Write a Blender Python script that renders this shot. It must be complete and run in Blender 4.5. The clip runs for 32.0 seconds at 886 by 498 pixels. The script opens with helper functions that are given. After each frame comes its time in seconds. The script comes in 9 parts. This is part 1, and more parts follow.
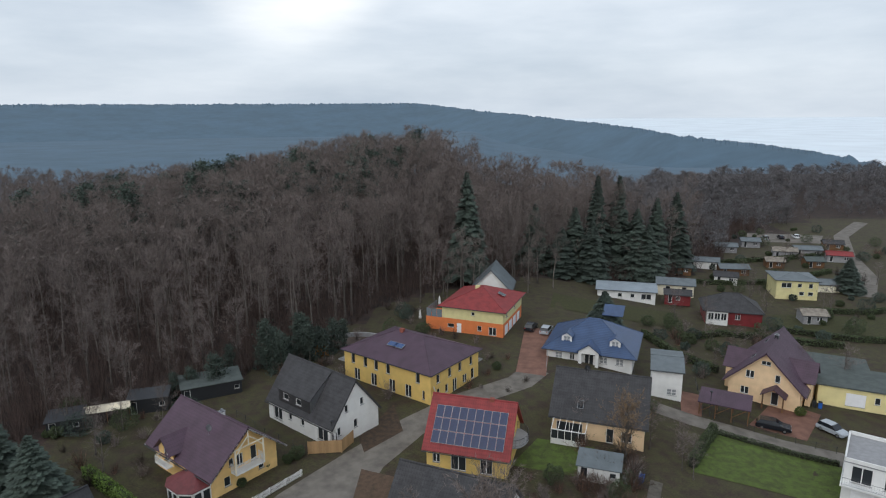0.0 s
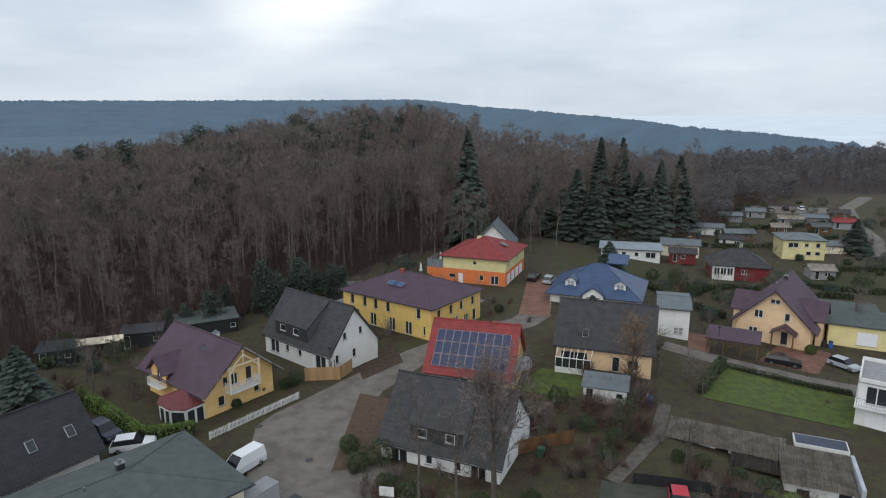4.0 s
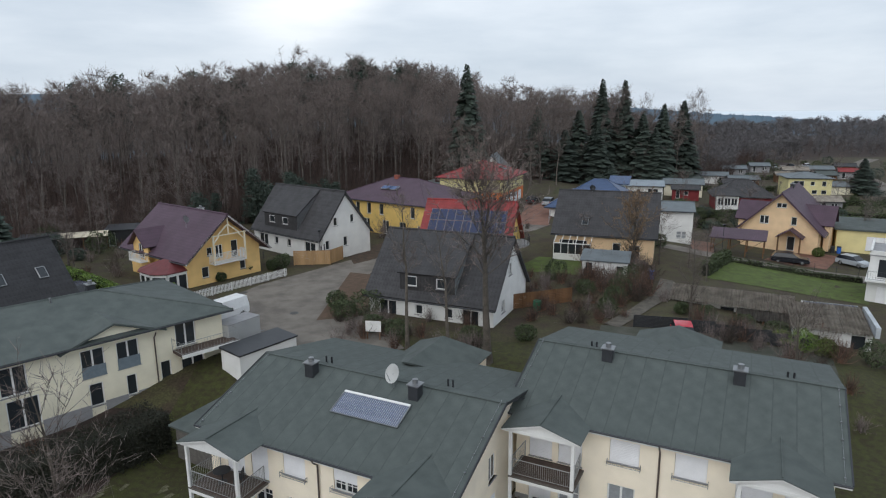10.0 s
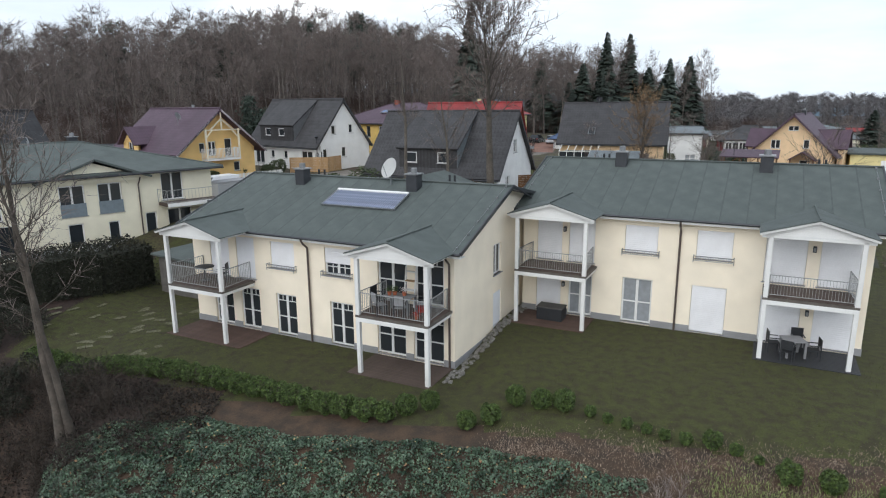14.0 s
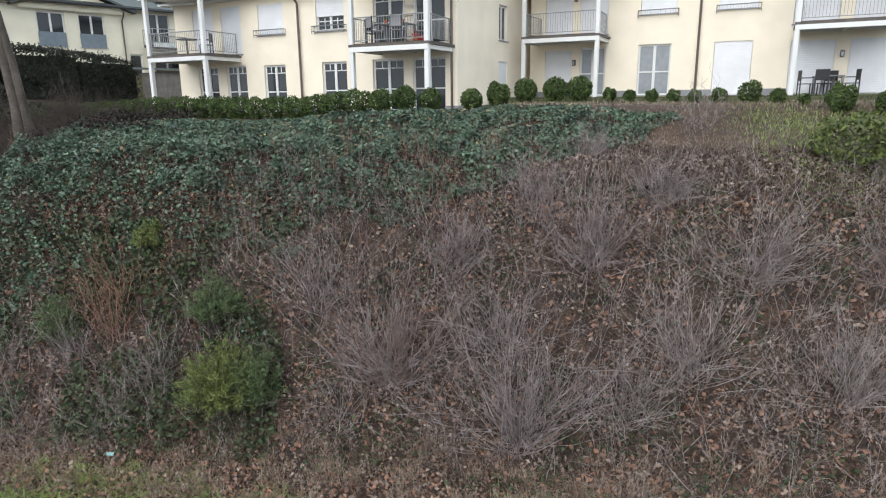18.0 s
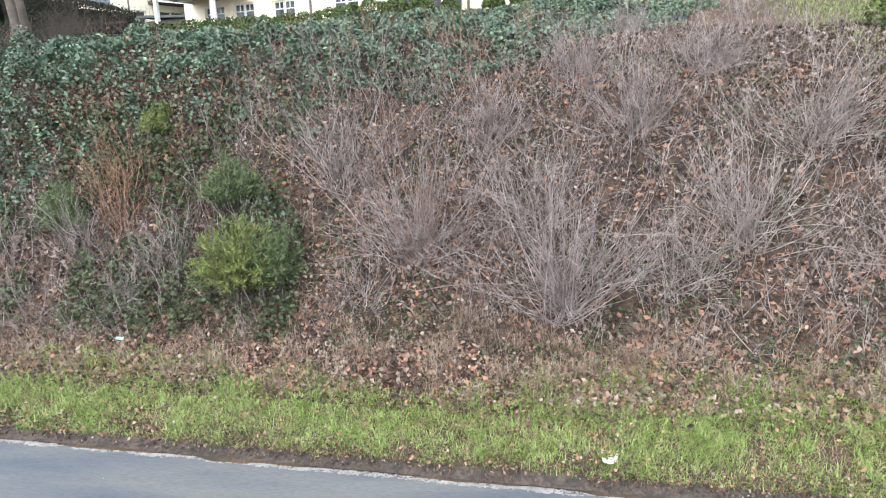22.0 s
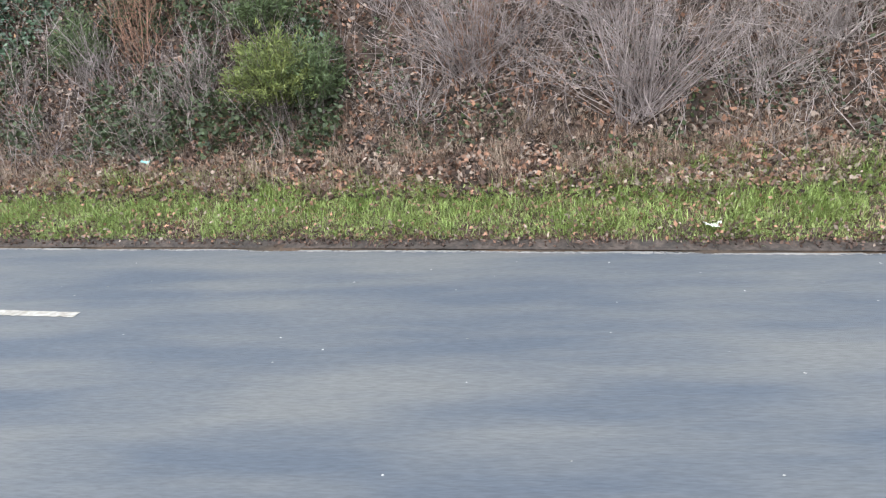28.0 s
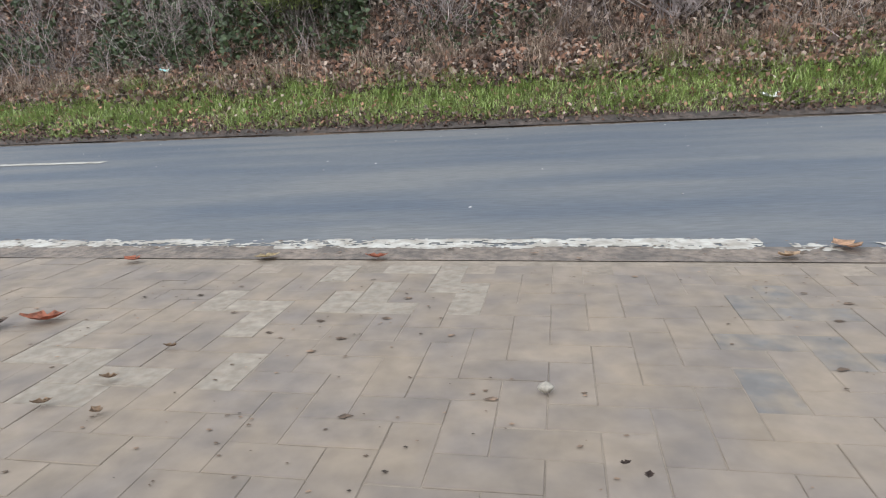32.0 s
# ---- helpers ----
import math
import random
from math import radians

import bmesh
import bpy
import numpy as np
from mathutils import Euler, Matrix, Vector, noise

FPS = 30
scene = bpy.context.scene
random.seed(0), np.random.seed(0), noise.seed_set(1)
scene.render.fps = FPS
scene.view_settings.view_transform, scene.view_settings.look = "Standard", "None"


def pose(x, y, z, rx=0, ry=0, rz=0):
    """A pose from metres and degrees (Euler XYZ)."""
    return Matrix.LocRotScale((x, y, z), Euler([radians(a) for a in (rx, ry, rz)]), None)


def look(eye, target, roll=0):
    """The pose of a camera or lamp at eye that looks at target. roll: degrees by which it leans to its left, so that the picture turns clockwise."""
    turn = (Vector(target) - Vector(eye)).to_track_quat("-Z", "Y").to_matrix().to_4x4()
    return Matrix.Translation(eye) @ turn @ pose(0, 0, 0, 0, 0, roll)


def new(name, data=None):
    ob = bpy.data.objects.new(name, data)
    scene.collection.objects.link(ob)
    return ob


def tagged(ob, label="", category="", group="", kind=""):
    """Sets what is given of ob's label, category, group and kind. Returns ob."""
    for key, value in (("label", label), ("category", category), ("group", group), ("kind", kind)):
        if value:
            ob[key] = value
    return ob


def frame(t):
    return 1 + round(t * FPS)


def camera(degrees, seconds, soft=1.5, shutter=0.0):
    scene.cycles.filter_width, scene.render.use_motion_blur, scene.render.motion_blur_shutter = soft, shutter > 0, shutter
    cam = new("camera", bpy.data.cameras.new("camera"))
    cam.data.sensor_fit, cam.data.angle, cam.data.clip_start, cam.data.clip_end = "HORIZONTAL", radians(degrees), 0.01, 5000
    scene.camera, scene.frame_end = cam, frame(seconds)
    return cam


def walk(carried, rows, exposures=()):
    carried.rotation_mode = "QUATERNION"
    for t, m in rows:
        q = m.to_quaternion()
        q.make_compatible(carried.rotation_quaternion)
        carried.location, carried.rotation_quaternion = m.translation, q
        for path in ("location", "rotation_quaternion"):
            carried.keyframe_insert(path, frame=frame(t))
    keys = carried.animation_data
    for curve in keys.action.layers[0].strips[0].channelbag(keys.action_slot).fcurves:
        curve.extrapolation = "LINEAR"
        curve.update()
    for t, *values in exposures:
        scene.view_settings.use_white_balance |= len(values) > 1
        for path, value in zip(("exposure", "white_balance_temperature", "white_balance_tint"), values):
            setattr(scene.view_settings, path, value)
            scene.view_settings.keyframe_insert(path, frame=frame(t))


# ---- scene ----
cam = camera(70.00, 32.0, 1.15)
EXPO = ((0, 0.25), (9, 0.27), (11, 0.33), (13, 0.56), (14.5, 0.75), (16.5, 0.95), (17.5, 1.0), (18, 1.12), (19, 2.0), (20, 2.2), (26.5, 2.25), (28, 2.0), (30, 1.65), (32, 1.5))
PATH = [
    (0, pose(0.884, -0.161, 55.513, 77.568, 0.349, 3.758)),
    (0.5, pose(0.852, -0.136, 54.158, 77.567, 0.351, 3.768)),
    (1, pose(0.787, -0.104, 52.865, 77.536, 0.297, 3.796)),
    (1.5, pose(0.786, -0.091, 51.550, 77.531, 0.315, 3.805)),
    (2, pose(0.715, -0.008, 50.300, 77.504, 0.323, 3.788)),
    (2.5, pose(0.723, -0.029, 49.047, 77.479, 0.346, 3.812)),
    (3, pose(0.723, -0.041, 47.713, 77.514, 0.404, 3.799)),
    (3.5, pose(0.780, -0.023, 46.401, 77.502, 0.388, 3.832)),
    (5.5, pose(0.871, 0.139, 41.020, 77.505, 0.407, 3.924)),
    (6, pose(0.839, 0.145, 39.723, 77.467, 0.396, 3.927)),
    (6.5, pose(0.732, 0.285, 38.389, 77.419, 0.329, 3.882)),
    (7, pose(0.827, 0.099, 36.960, 77.510, 0.398, 3.947)),
    (7.5, pose(0.971, -0.053, 35.955, 77.435, 0.423, 4.035)),
    (8, pose(1.371, -0.054, 35.076, 77.418, 0.481, 4.061)),
    (8.5, pose(1.757, -0.060, 33.910, 77.425, 0.494, 4.074)),
    (9, pose(1.848, -0.036, 32.484, 77.449, 0.491, 4.063)),
    (9.5, pose(1.817, -0.084, 31.167, 77.401, 0.433, 4.054)),
    (10, pose(1.801, -0.234, 29.835, 77.360, 0.402, 4.073)),
    (10.5, pose(1.800, -0.324, 28.358, 77.410, 0.469, 4.069)),
    (11, pose(1.761, -0.299, 26.952, 77.373, 0.431, 4.054)),
    (11.5, pose(1.751, -0.247, 25.552, 77.331, 0.361, 4.093)),
    (12, pose(1.776, -0.212, 24.159, 77.301, 0.441, 4.117)),
    (12.5, pose(1.763, -0.178, 22.756, 77.262, 0.470, 4.110)),
    (13, pose(1.732, -0.112, 21.397, 77.141, 0.418, 4.129)),
    (13.5, pose(1.758, -0.086, 19.992, 77.150, 0.452, 4.198)),
    (14, pose(1.751, -0.038, 18.629, 77.068, 0.421, 4.239)),
    (14.5, pose(1.792, 0.031, 17.483, 76.596, 0.560, 4.337)),
    (16.5, pose(1.503, 0.133, 12.466, 75.488, 0.519, 4.059)),
    (17, pose(1.624, 0.057, 11.129, 75.368, 0.386, 4.329)),
    (17.5, pose(1.608, -0.032, 9.765, 75.276, 0.129, 4.341)),
    (18, pose(1.624, -0.146, 8.023, 76.677, 0.581, 4.258)),
    (18.5, pose(1.552, -0.151, 6.559, 76.903, 0.579, 4.079)),
    (19, pose(1.545, -0.093, 5.424, 76.828, 0.659, 4.081)),
    (19.5, pose(1.577, 0.006, 5.323, 76.352, 0.889, 4.334)),
    (20, pose(1.558, 0.091, 5.449, 76.327, 0.961, 4.399)),
    (20.5, pose(1.529, 0.172, 5.496, 76.252, 0.980, 4.461)),
    (21, pose(1.424, 0.196, 5.495, 76.240, 1.030, 4.527)),
    (21.5, pose(1.260, 0.196, 5.523, 76.094, 1.139, 4.539)),
    (22, pose(1.036, 0.147, 5.536, 76.089, 1.112, 4.496)),
    (22.5, pose(0.820, 0.095, 5.570, 76.122, 1.156, 4.546)),
    (23, pose(0.587, 0.021, 5.619, 76.194, 1.092, 4.490)),
    (23.5, pose(0.368, -0.055, 5.637, 76.296, 1.046, 4.534)),
    (24, pose(0.182, -0.097, 5.664, 76.210, 1.127, 4.557)),
    (24.5, pose(0.137, -0.121, 5.657, 76.270, 1.158, 4.614)),
    (26.5, pose(-0.019, 0.468, 5.072, 76.473, 0.931, 4.464)),
    (27, pose(-0.049, 0.444, 3.928, 75.797, 1.275, 4.244)),
    (27.5, pose(-0.081, 0.340, 2.845, 76.331, 1.329, 3.937)),
    (28, pose(-0.079, 0.286, 2.136, 76.612, 1.413, 4.104)),
    (28.5, pose(-0.087, 0.302, 1.656, 76.771, 1.443, 4.317)),
    (29, pose(-0.139, 0.345, 1.287, 77.007, 1.434, 4.263)),
    (29.5, pose(-0.147, 0.371, 1.068, 77.024, 1.459, 4.237)),
    (30, pose(-0.146, 0.410, 0.911, 77.048, 1.473, 4.208)),
    (30.5, pose(-0.271, 0.407, 0.790, 77.086, 1.450, 4.176)),
    (31, pose(-0.484, 0.375, 0.709, 77.104, 1.479, 4.166)),
    (31.5, pose(-0.551, 0.334, 0.622, 77.056, 1.553, 4.212)),
    (32, pose(-0.600, 0.300, 0.559, 77.084, 1.518, 4.184)),
]
walk(cam, PATH, exposures=EXPO)

# ---- light ----
SUN_EL, SUN_AZ = 38.0, 205.0
world = bpy.data.worlds.new("overcast_sky")
scene.world = world
world.use_nodes = True
wn, wl = world.node_tree.nodes, world.node_tree.links
for n_ in list(wn):
    wn.remove(n_)
sky = wn.new("ShaderNodeTexSky")
sky.sky_type, sky.sun_disc = "NISHITA", False
sky.sun_elevation, sky.sun_rotation = radians(SUN_EL), radians(SUN_AZ)
sky.air_density, sky.dust_density = 1.0, 2.0
tc = wn.new("ShaderNodeTexCoord")
mp = wn.new("ShaderNodeMapping")
mp.inputs["Scale"].default_value = (1.0, 1.0, 4.5)
cl = wn.new("ShaderNodeTexNoise")
cl.inputs["Scale"].default_value, cl.inputs["Detail"].default_value, cl.inputs["Roughness"].default_value = 2.3, 7.0, 0.55
cr = wn.new("ShaderNodeValToRGB")
cr.color_ramp.elements[0].position, cr.color_ramp.elements[0].color = 0.32, (4.75, 5.5, 6.4, 1)
cr.color_ramp.elements[1].position, cr.color_ramp.elements[1].color = 0.68, (7.0, 7.6, 8.3, 1)
mx = wn.new("ShaderNodeMix")
mx.data_type = "RGBA"
mx.inputs["Factor"].default_value = 0.93
bg = wn.new("ShaderNodeBackground")
bg.inputs["Strength"].default_value = 0.1
wo = wn.new("ShaderNodeOutputWorld")
wl.new(tc.outputs["Generated"], mp.inputs["Vector"])
wl.new(mp.outputs["Vector"], cl.inputs["Vector"])
wl.new(cl.outputs["Fac"], cr.inputs["Fac"])
wl.new(sky.outputs["Color"], mx.inputs[6])
wl.new(cr.outputs["Color"], mx.inputs[7])
# a thin place in the clouds
gap = wn.new("ShaderNodeVectorMath")
gap.operation = "DOT_PRODUCT"
gap.inputs[1].default_value = Vector((-0.27, 0.92, 0.23)).normalized()
glow = wn.new("ShaderNodeMapRange")
glow.interpolation_type = "SMOOTHERSTEP"
glow.inputs["From Min"].default_value, glow.inputs["From Max"].default_value = 0.984, 0.9998
glow.inputs["To Max"].default_value = 1.0
thin = wn.new("ShaderNodeMath")
thin.operation = "MULTIPLY"
lit = wn.new("ShaderNodeMix")
lit.data_type = "RGBA"
lit.inputs[7].default_value = (12.0, 12.0, 11.8, 1)
wl.new(tc.outputs["Generated"], gap.inputs[0])
wl.new(gap.outputs["Value"], glow.inputs["Value"])
wl.new(glow.outputs["Result"], thin.inputs[0])
wl.new(cl.outputs["Fac"], thin.inputs[1])
wl.new(thin.outputs[0], lit.inputs["Factor"])
wl.new(mx.outputs[2], lit.inputs[6])
wl.new(lit.outputs[2], bg.inputs["Color"])
wl.new(bg.outputs["Background"], wo.inputs["Surface"])
# broad lamp added behind the camera to brighten the house fronts
sun = new("sun", bpy.data.lights.new("sun", "SUN"))
sun.data.energy, sun.data.angle, sun.data.color = 0.85, radians(60), (1.0, 0.97, 0.93)
_d = Vector((math.sin(radians(SUN_AZ)) * math.cos(radians(SUN_EL)), math.cos(radians(SUN_AZ)) * math.cos(radians(SUN_EL)), math.sin(radians(SUN_EL))))
sun.matrix_world = look((0, 0, 80), Vector((0, 0, 80)) - _d)


# ---- materials ----
def lin(r, g, b):
    return tuple(((c / 255 + 0.055) / 1.055) ** 2.4 if c > 10 else c / 3295 for c in (r, g, b)) + (1,)


MATS = {}


def mat(name, col, rough=0.8, var=0.15, scale=6.0, fine=60.0, bump=0.1, metal=0.0, col2=None, rnd=0.0, rows=None, island=0.0, bumpdist=0.02, stretch=None, world=False):
    """A surface with two scales of variation: a broad stain noise between col and col2 and a fine grain; rows: (axis, metres) for courses."""
    if name in MATS:
        return MATS[name]
    m = bpy.data.materials.new(name)
    m.use_nodes = True
    nt = m.node_tree
    N, L = nt.nodes, nt.links
    b = N["Principled BSDF"]
    b.inputs["Roughness"].default_value, b.inputs["Metallic"].default_value = rough, metal
    geo = N.new("ShaderNodeTexCoord")
    vec = N.new("ShaderNodeNewGeometry").outputs["Position"] if world else geo.outputs["Object"]
    if stretch:
        mpn = N.new("ShaderNodeMapping")
        mpn.inputs["Scale"].default_value = stretch
        L.new(vec, mpn.inputs["Vector"])
        vec = mpn.outputs["Vector"]
    n1, n2 = N.new("ShaderNodeTexNoise"), N.new("ShaderNodeTexNoise")
    n1.inputs["Scale"].default_value, n1.inputs["Detail"].default_value = 1.0 / max(scale, 1e-3) * 3.0, 5.0
    n2.inputs["Scale"].default_value, n2.inputs["Detail"].default_value = fine, 4.0
    L.new(vec, n1.inputs["Vector"])
    L.new(vec, n2.inputs["Vector"])
    c1 = col if len(col) == 4 else (*col, 1)
    c2 = col2 or tuple(c * (1 - 2.2 * var) for c in c1[:3])
    c2 = c2 if len(c2) == 4 else (*c2, 1)
    ramp = N.new("ShaderNodeValToRGB")
    ramp.color_ramp.elements[0].position, ramp.color_ramp.elements[1].position = 0.34, 0.64
    ramp.color_ramp.elements[0].color, ramp.color_ramp.elements[1].color = c2, c1
    L.new(n1.outputs["Fac"], ramp.inputs["Fac"])
    out = ramp.outputs["Color"]
    mulv = N.new("ShaderNodeMapRange")
    mulv.inputs["From Min"].default_value, mulv.inputs["From Max"].default_value = 0.3, 0.7
    mulv.inputs["To Min"].default_value, mulv.inputs["To Max"].default_value = 1 - var, 1 + var
    L.new(n2.outputs["Fac"], mulv.inputs["Value"])
    val = mulv.outputs["Result"]
    for amount, src in ((rnd, "ObjectInfo"), (island, "Geometry")):
        if amount:
            oi = N.new("ShaderNodeObjectInfo") if src == "ObjectInfo" else N.new("ShaderNodeNewGeometry")
            mr = N.new("ShaderNodeMapRange")
            mr.inputs["To Min"].default_value, mr.inputs["To Max"].default_value = 1 - amount, 1 + amount
            L.new(oi.outputs["Random" if src == "ObjectInfo" else "Random Per Island"], mr.inputs["Value"])
            mm = N.new("ShaderNodeMath")
            mm.operation = "MULTIPLY"
            L.new(val, mm.inputs[0])
            L.new(mr.outputs["Result"], mm.inputs[1])
            val = mm.outputs[0]
    hsv = N.new("ShaderNodeHueSaturation")
    L.new(out, hsv.inputs["Color"])
    L.new(val, hsv.inputs["Value"])
    L.new(hsv.outputs["Color"], b.inputs["Base Color"])
    height = n2.outputs["Fac"]
    if rows:
        sep = N.new("ShaderNodeSeparateXYZ")
        L.new(geo.outputs["Object"], sep.inputs["Vector"])
        tot = None
        for ax, step in rows:
            md = N.new("ShaderNodeMath")
            md.operation = "MULTIPLY"
            md.inputs[1].default_value = 1 / step
            fr = N.new("ShaderNodeMath")
            fr.operation = "FRACT"
            L.new(sep.outputs[ax], md.inputs[0])
            L.new(md.outputs[0], fr.inputs[0])
            if tot is None:
                tot = fr.outputs[0]
            else:
                ad = N.new("ShaderNodeMath")
                ad.operation = "ADD"
                L.new(tot, ad.inputs[0])
                L.new(fr.outputs[0], ad.inputs[1])
                tot = ad.outputs[0]
        ad = N.new("ShaderNodeMath")
        ad.operation = "MULTIPLY_ADD"
        ad.inputs[1].default_value = 0.3
        L.new(n2.outputs["Fac"], ad.inputs[0])
        L.new(tot, ad.inputs[2])
        height = ad.outputs[0]
        jo = N.new("ShaderNodeMapRange")
        jo.inputs["From Min"].default_value, jo.inputs["From Max"].default_value = 0.0, 0.5 * len(rows)
        jo.inputs["To Min"].default_value, jo.inputs["To Max"].default_value = 0.62, 1.1
        jv = N.new("ShaderNodeMath")
        jv.operation = "MULTIPLY"
        L.new(tot, jo.inputs["Value"])
        L.new(val, jv.inputs[0])
        L.new(jo.outputs["Result"], jv.inputs[1])
        L.new(jv.outputs[0], hsv.inputs["Value"])
    if bump:
        bp = N.new("ShaderNodeBump")
        bp.inputs["Strength"].default_value, bp.inputs["Distance"].default_value = bump, bumpdist
        L.new(height, bp.inputs["Height"])
        L.new(bp.outputs["Normal"], b.inputs["Normal"])
    MATS[name] = m
    return m


GRASS = mat("lawn_grass", lin(62, 65, 28), 0.95, 0.4, 1.2, 26.0, 0.7, col2=lin(50, 46, 26))
FLOORM = mat("forest_floor", lin(60, 45, 39), 0.95, 0.35, 6.0, 4.0, 0.5, col2=lin(40, 32, 28))
SOIL = mat("bare_soil", lin(76, 59, 45), 0.95, 0.3, 2.0, 20.0, 0.6, col2=lin(52, 43, 34))
LITTER = mat("leaf_litter", lin(76, 60, 50), 0.95, 0.4, 1.2, 16.0, 0.7, col2=lin(46, 39, 34))
# haze over the far woods is put into this blue grey
FARLAND = mat("hazed_forest", lin(80, 103, 120), 0.95, 0.07, 220.0, 0.06, 0.0, col2=lin(74, 95, 110))
# nearly white, with the haze above the water mixed into its colour
SEA = mat("hazed_sea", lin(226, 234, 240), 0.9, 0.03, 300.0, 0.01, 0.0)
TOWN = mat("winter_ground", lin(66, 64, 38), 0.95, 0.4, 5.0, 6.0, 0.6, col2=lin(58, 47, 37))
ASPH = mat("asphalt", lin(68, 74, 83), 0.8, 0.16, 1.6, 50.0, 0.25, col2=lin(92, 92, 92), stretch=(0.2, 1, 1))
LANE = mat("lane_gravel", lin(120, 114, 106), 0.9, 0.15, 5.0, 25.0, 0.3, col2=lin(96, 90, 84))
PAVE = mat("paving", lin(124, 112, 99), 0.9, 0.14, 0.7, 40.0, 0.3, rnd=0.08)
REDPAVE = mat("red_paving", lin(128, 92, 78), 0.9, 0.15, 4.0, 12.0, 0.3)
WPAINT = mat("white_paint", lin(228, 228, 226), 0.55, 0.04, 3.0, 20.0, 0.03)
WWALL = mat("white_render", lin(226, 226, 224), 0.85, 0.05, 4.0, 30.0, 0.15)
CREAM = mat("cream_render", lin(251, 239, 218), 0.85, 0.04, 4.0, 40.0, 0.15)
PLINTH = mat("grey_plinth", lin(150, 150, 152), 0.85, 0.08, 2.0, 30.0, 0.2)
BEIGE = mat("beige_render", lin(238, 231, 208), 0.85, 0.05, 4.0, 40.0, 0.15)
YELLOW = mat("yellow_render", lin(244, 204, 136), 0.85, 0.06, 4.0, 30.0, 0.15)
YELLOW2 = mat("lemon_render", lin(222, 212, 158), 0.85, 0.06, 4.0, 30.0, 0.15)
OCHRE = mat("ochre_render", lin(226, 192, 114), 0.85, 0.06, 4.0, 30.0, 0.15)
ORANGE = mat("orange_render", lin(226, 130, 76), 0.85, 0.06, 4.0, 30.0, 0.15)
PEACH = mat("peach_render", lin(236, 204, 164), 0.85, 0.06, 4.0, 30.0, 0.15)
REDWOOD = mat("red_boards", lin(124, 40, 44), 0.7, 0.1, 3.0, 14.0, 0.2)
TIMBER = mat("pale_timber", lin(176, 142, 102), 0.7, 0.15, 2.0, 14.0, 0.2)
BROWNW = mat("brown_timber", lin(120, 86, 56), 0.75, 0.2, 2.0, 14.0, 0.2, rnd=0.12)
DECKM = mat("dark_decking", lin(86, 72, 65), 0.75, 0.15, 2.0, 20.0, 0.2, rnd=0.12)
FELT = mat("green_grey_felt", lin(84, 91, 89), 0.85, 0.14, 3.0, 60.0, 0.2, col2=lin(72, 79, 77), rnd=0.03)
TILE_DK = mat("dark_tiles", lin(62, 61, 63), 0.75, 0.16, 3.0, 8.0, 0.5, rows=(("Y", 0.34), ("X", 0.34)))
TILE_GREY = mat("grey_sheet", lin(104, 112, 116), 0.6, 0.1, 4.0, 10.0, 0.3)
TILE_PUR = mat("maroon_tiles", lin(80, 60, 74), 0.6, 0.12, 5.0, 10.0, 0.6, col2=lin(68, 50, 62), rows=(("Y", 0.34), ("X", 0.3)))
TILE_RED = mat("red_tiles", lin(138, 50, 50), 0.65, 0.12, 3.0, 10.0, 0.5, rows=(("Y", 0.34), ("X", 0.3)))
TILE_BLUE = mat("blue_tiles", lin(62, 82, 116), 0.4, 0.1, 5.0, 10.0, 0.5, rows=(("Y", 0.34),))
ETERNIT = mat("weathered_corrugated", lin(146, 138, 127), 0.9, 0.12, 3.0, 3.0, 0.2, col2=lin(112, 104, 94))
METAL = mat("galvanised_steel", lin(150, 152, 154), 0.4, 0.06, 1.0, 30.0, 0.05, metal=0.8)
DARKM = mat("dark_metal", lin(64, 66, 70), 0.45, 0.06, 1.0, 30.0, 0.05, metal=0.4)
DARKP = mat("dark_plastic", lin(40, 42, 46), 0.6, 0.08, 1.0, 30.0, 0.05)
BLIND = mat("white_shutter", lin(236, 236, 238), 0.6, 0.03, 2.0, 20.0, 0.1)
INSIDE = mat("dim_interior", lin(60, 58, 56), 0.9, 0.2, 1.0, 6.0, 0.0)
BARK = mat("bark", lin(96, 89, 81), 0.9, 0.2, 2.0, 12.0, 0.5, col2=lin(68, 63, 57), rnd=0.2)
TWIG = mat("twigs", lin(122, 112, 108), 0.9, 0.2, 4.0, 6.0, 0.0, col2=lin(104, 92, 87), rnd=0.15, island=0.2)
CONIF = mat("conifer_needles", lin(72, 84, 75), 0.95, 0.3, 2.0, 12.0, 0.0, col2=lin(56, 66, 59), rnd=0.2, island=0.25)


def glass():
    m = bpy.data.materials.new("window_glass")
    m.use_nodes = True
    b = m.node_tree.nodes["Principled BSDF"]
    b.inputs["Base Color"].default_value = (0.03, 0.035, 0.04, 1)
    b.inputs["Roughness"].default_value, b.inputs["IOR"].default_value = 0.06, 1.5
    return m


GLASS = glass()
CURTPANE = mat("curtained_pane", lin(150, 154, 158), 0.12, 0.06, 0.6, 4.0, 0.0)


# ---- builders ----
def mesh_of(bm, name, m=None, smooth=False):
    me = bpy.data.meshes.new(name)
    bm.to_mesh(me)
    bm.free()
    if m is not None:
        me.materials.append(m)
    if smooth:
        for p in me.polygons:
            p.use_smooth = True
    return me


def part(name, bm, material, parent, label="", kind=""):
    ob = new(name, mesh_of(bm, name, material))
    ob.parent = parent
    return tagged(ob, label, kind=kind)


def share(name, me, parent, m=None, label=""):
    ob = new(name, me)
    ob.parent = parent
    if m is not None:
        ob.matrix_basis = m
    return tagged(ob, label)


def thing(name, label, category, m, group="", kind=""):
    ob = new(name)
    ob.matrix_basis = m
    return tagged(ob, label, category, group, kind)


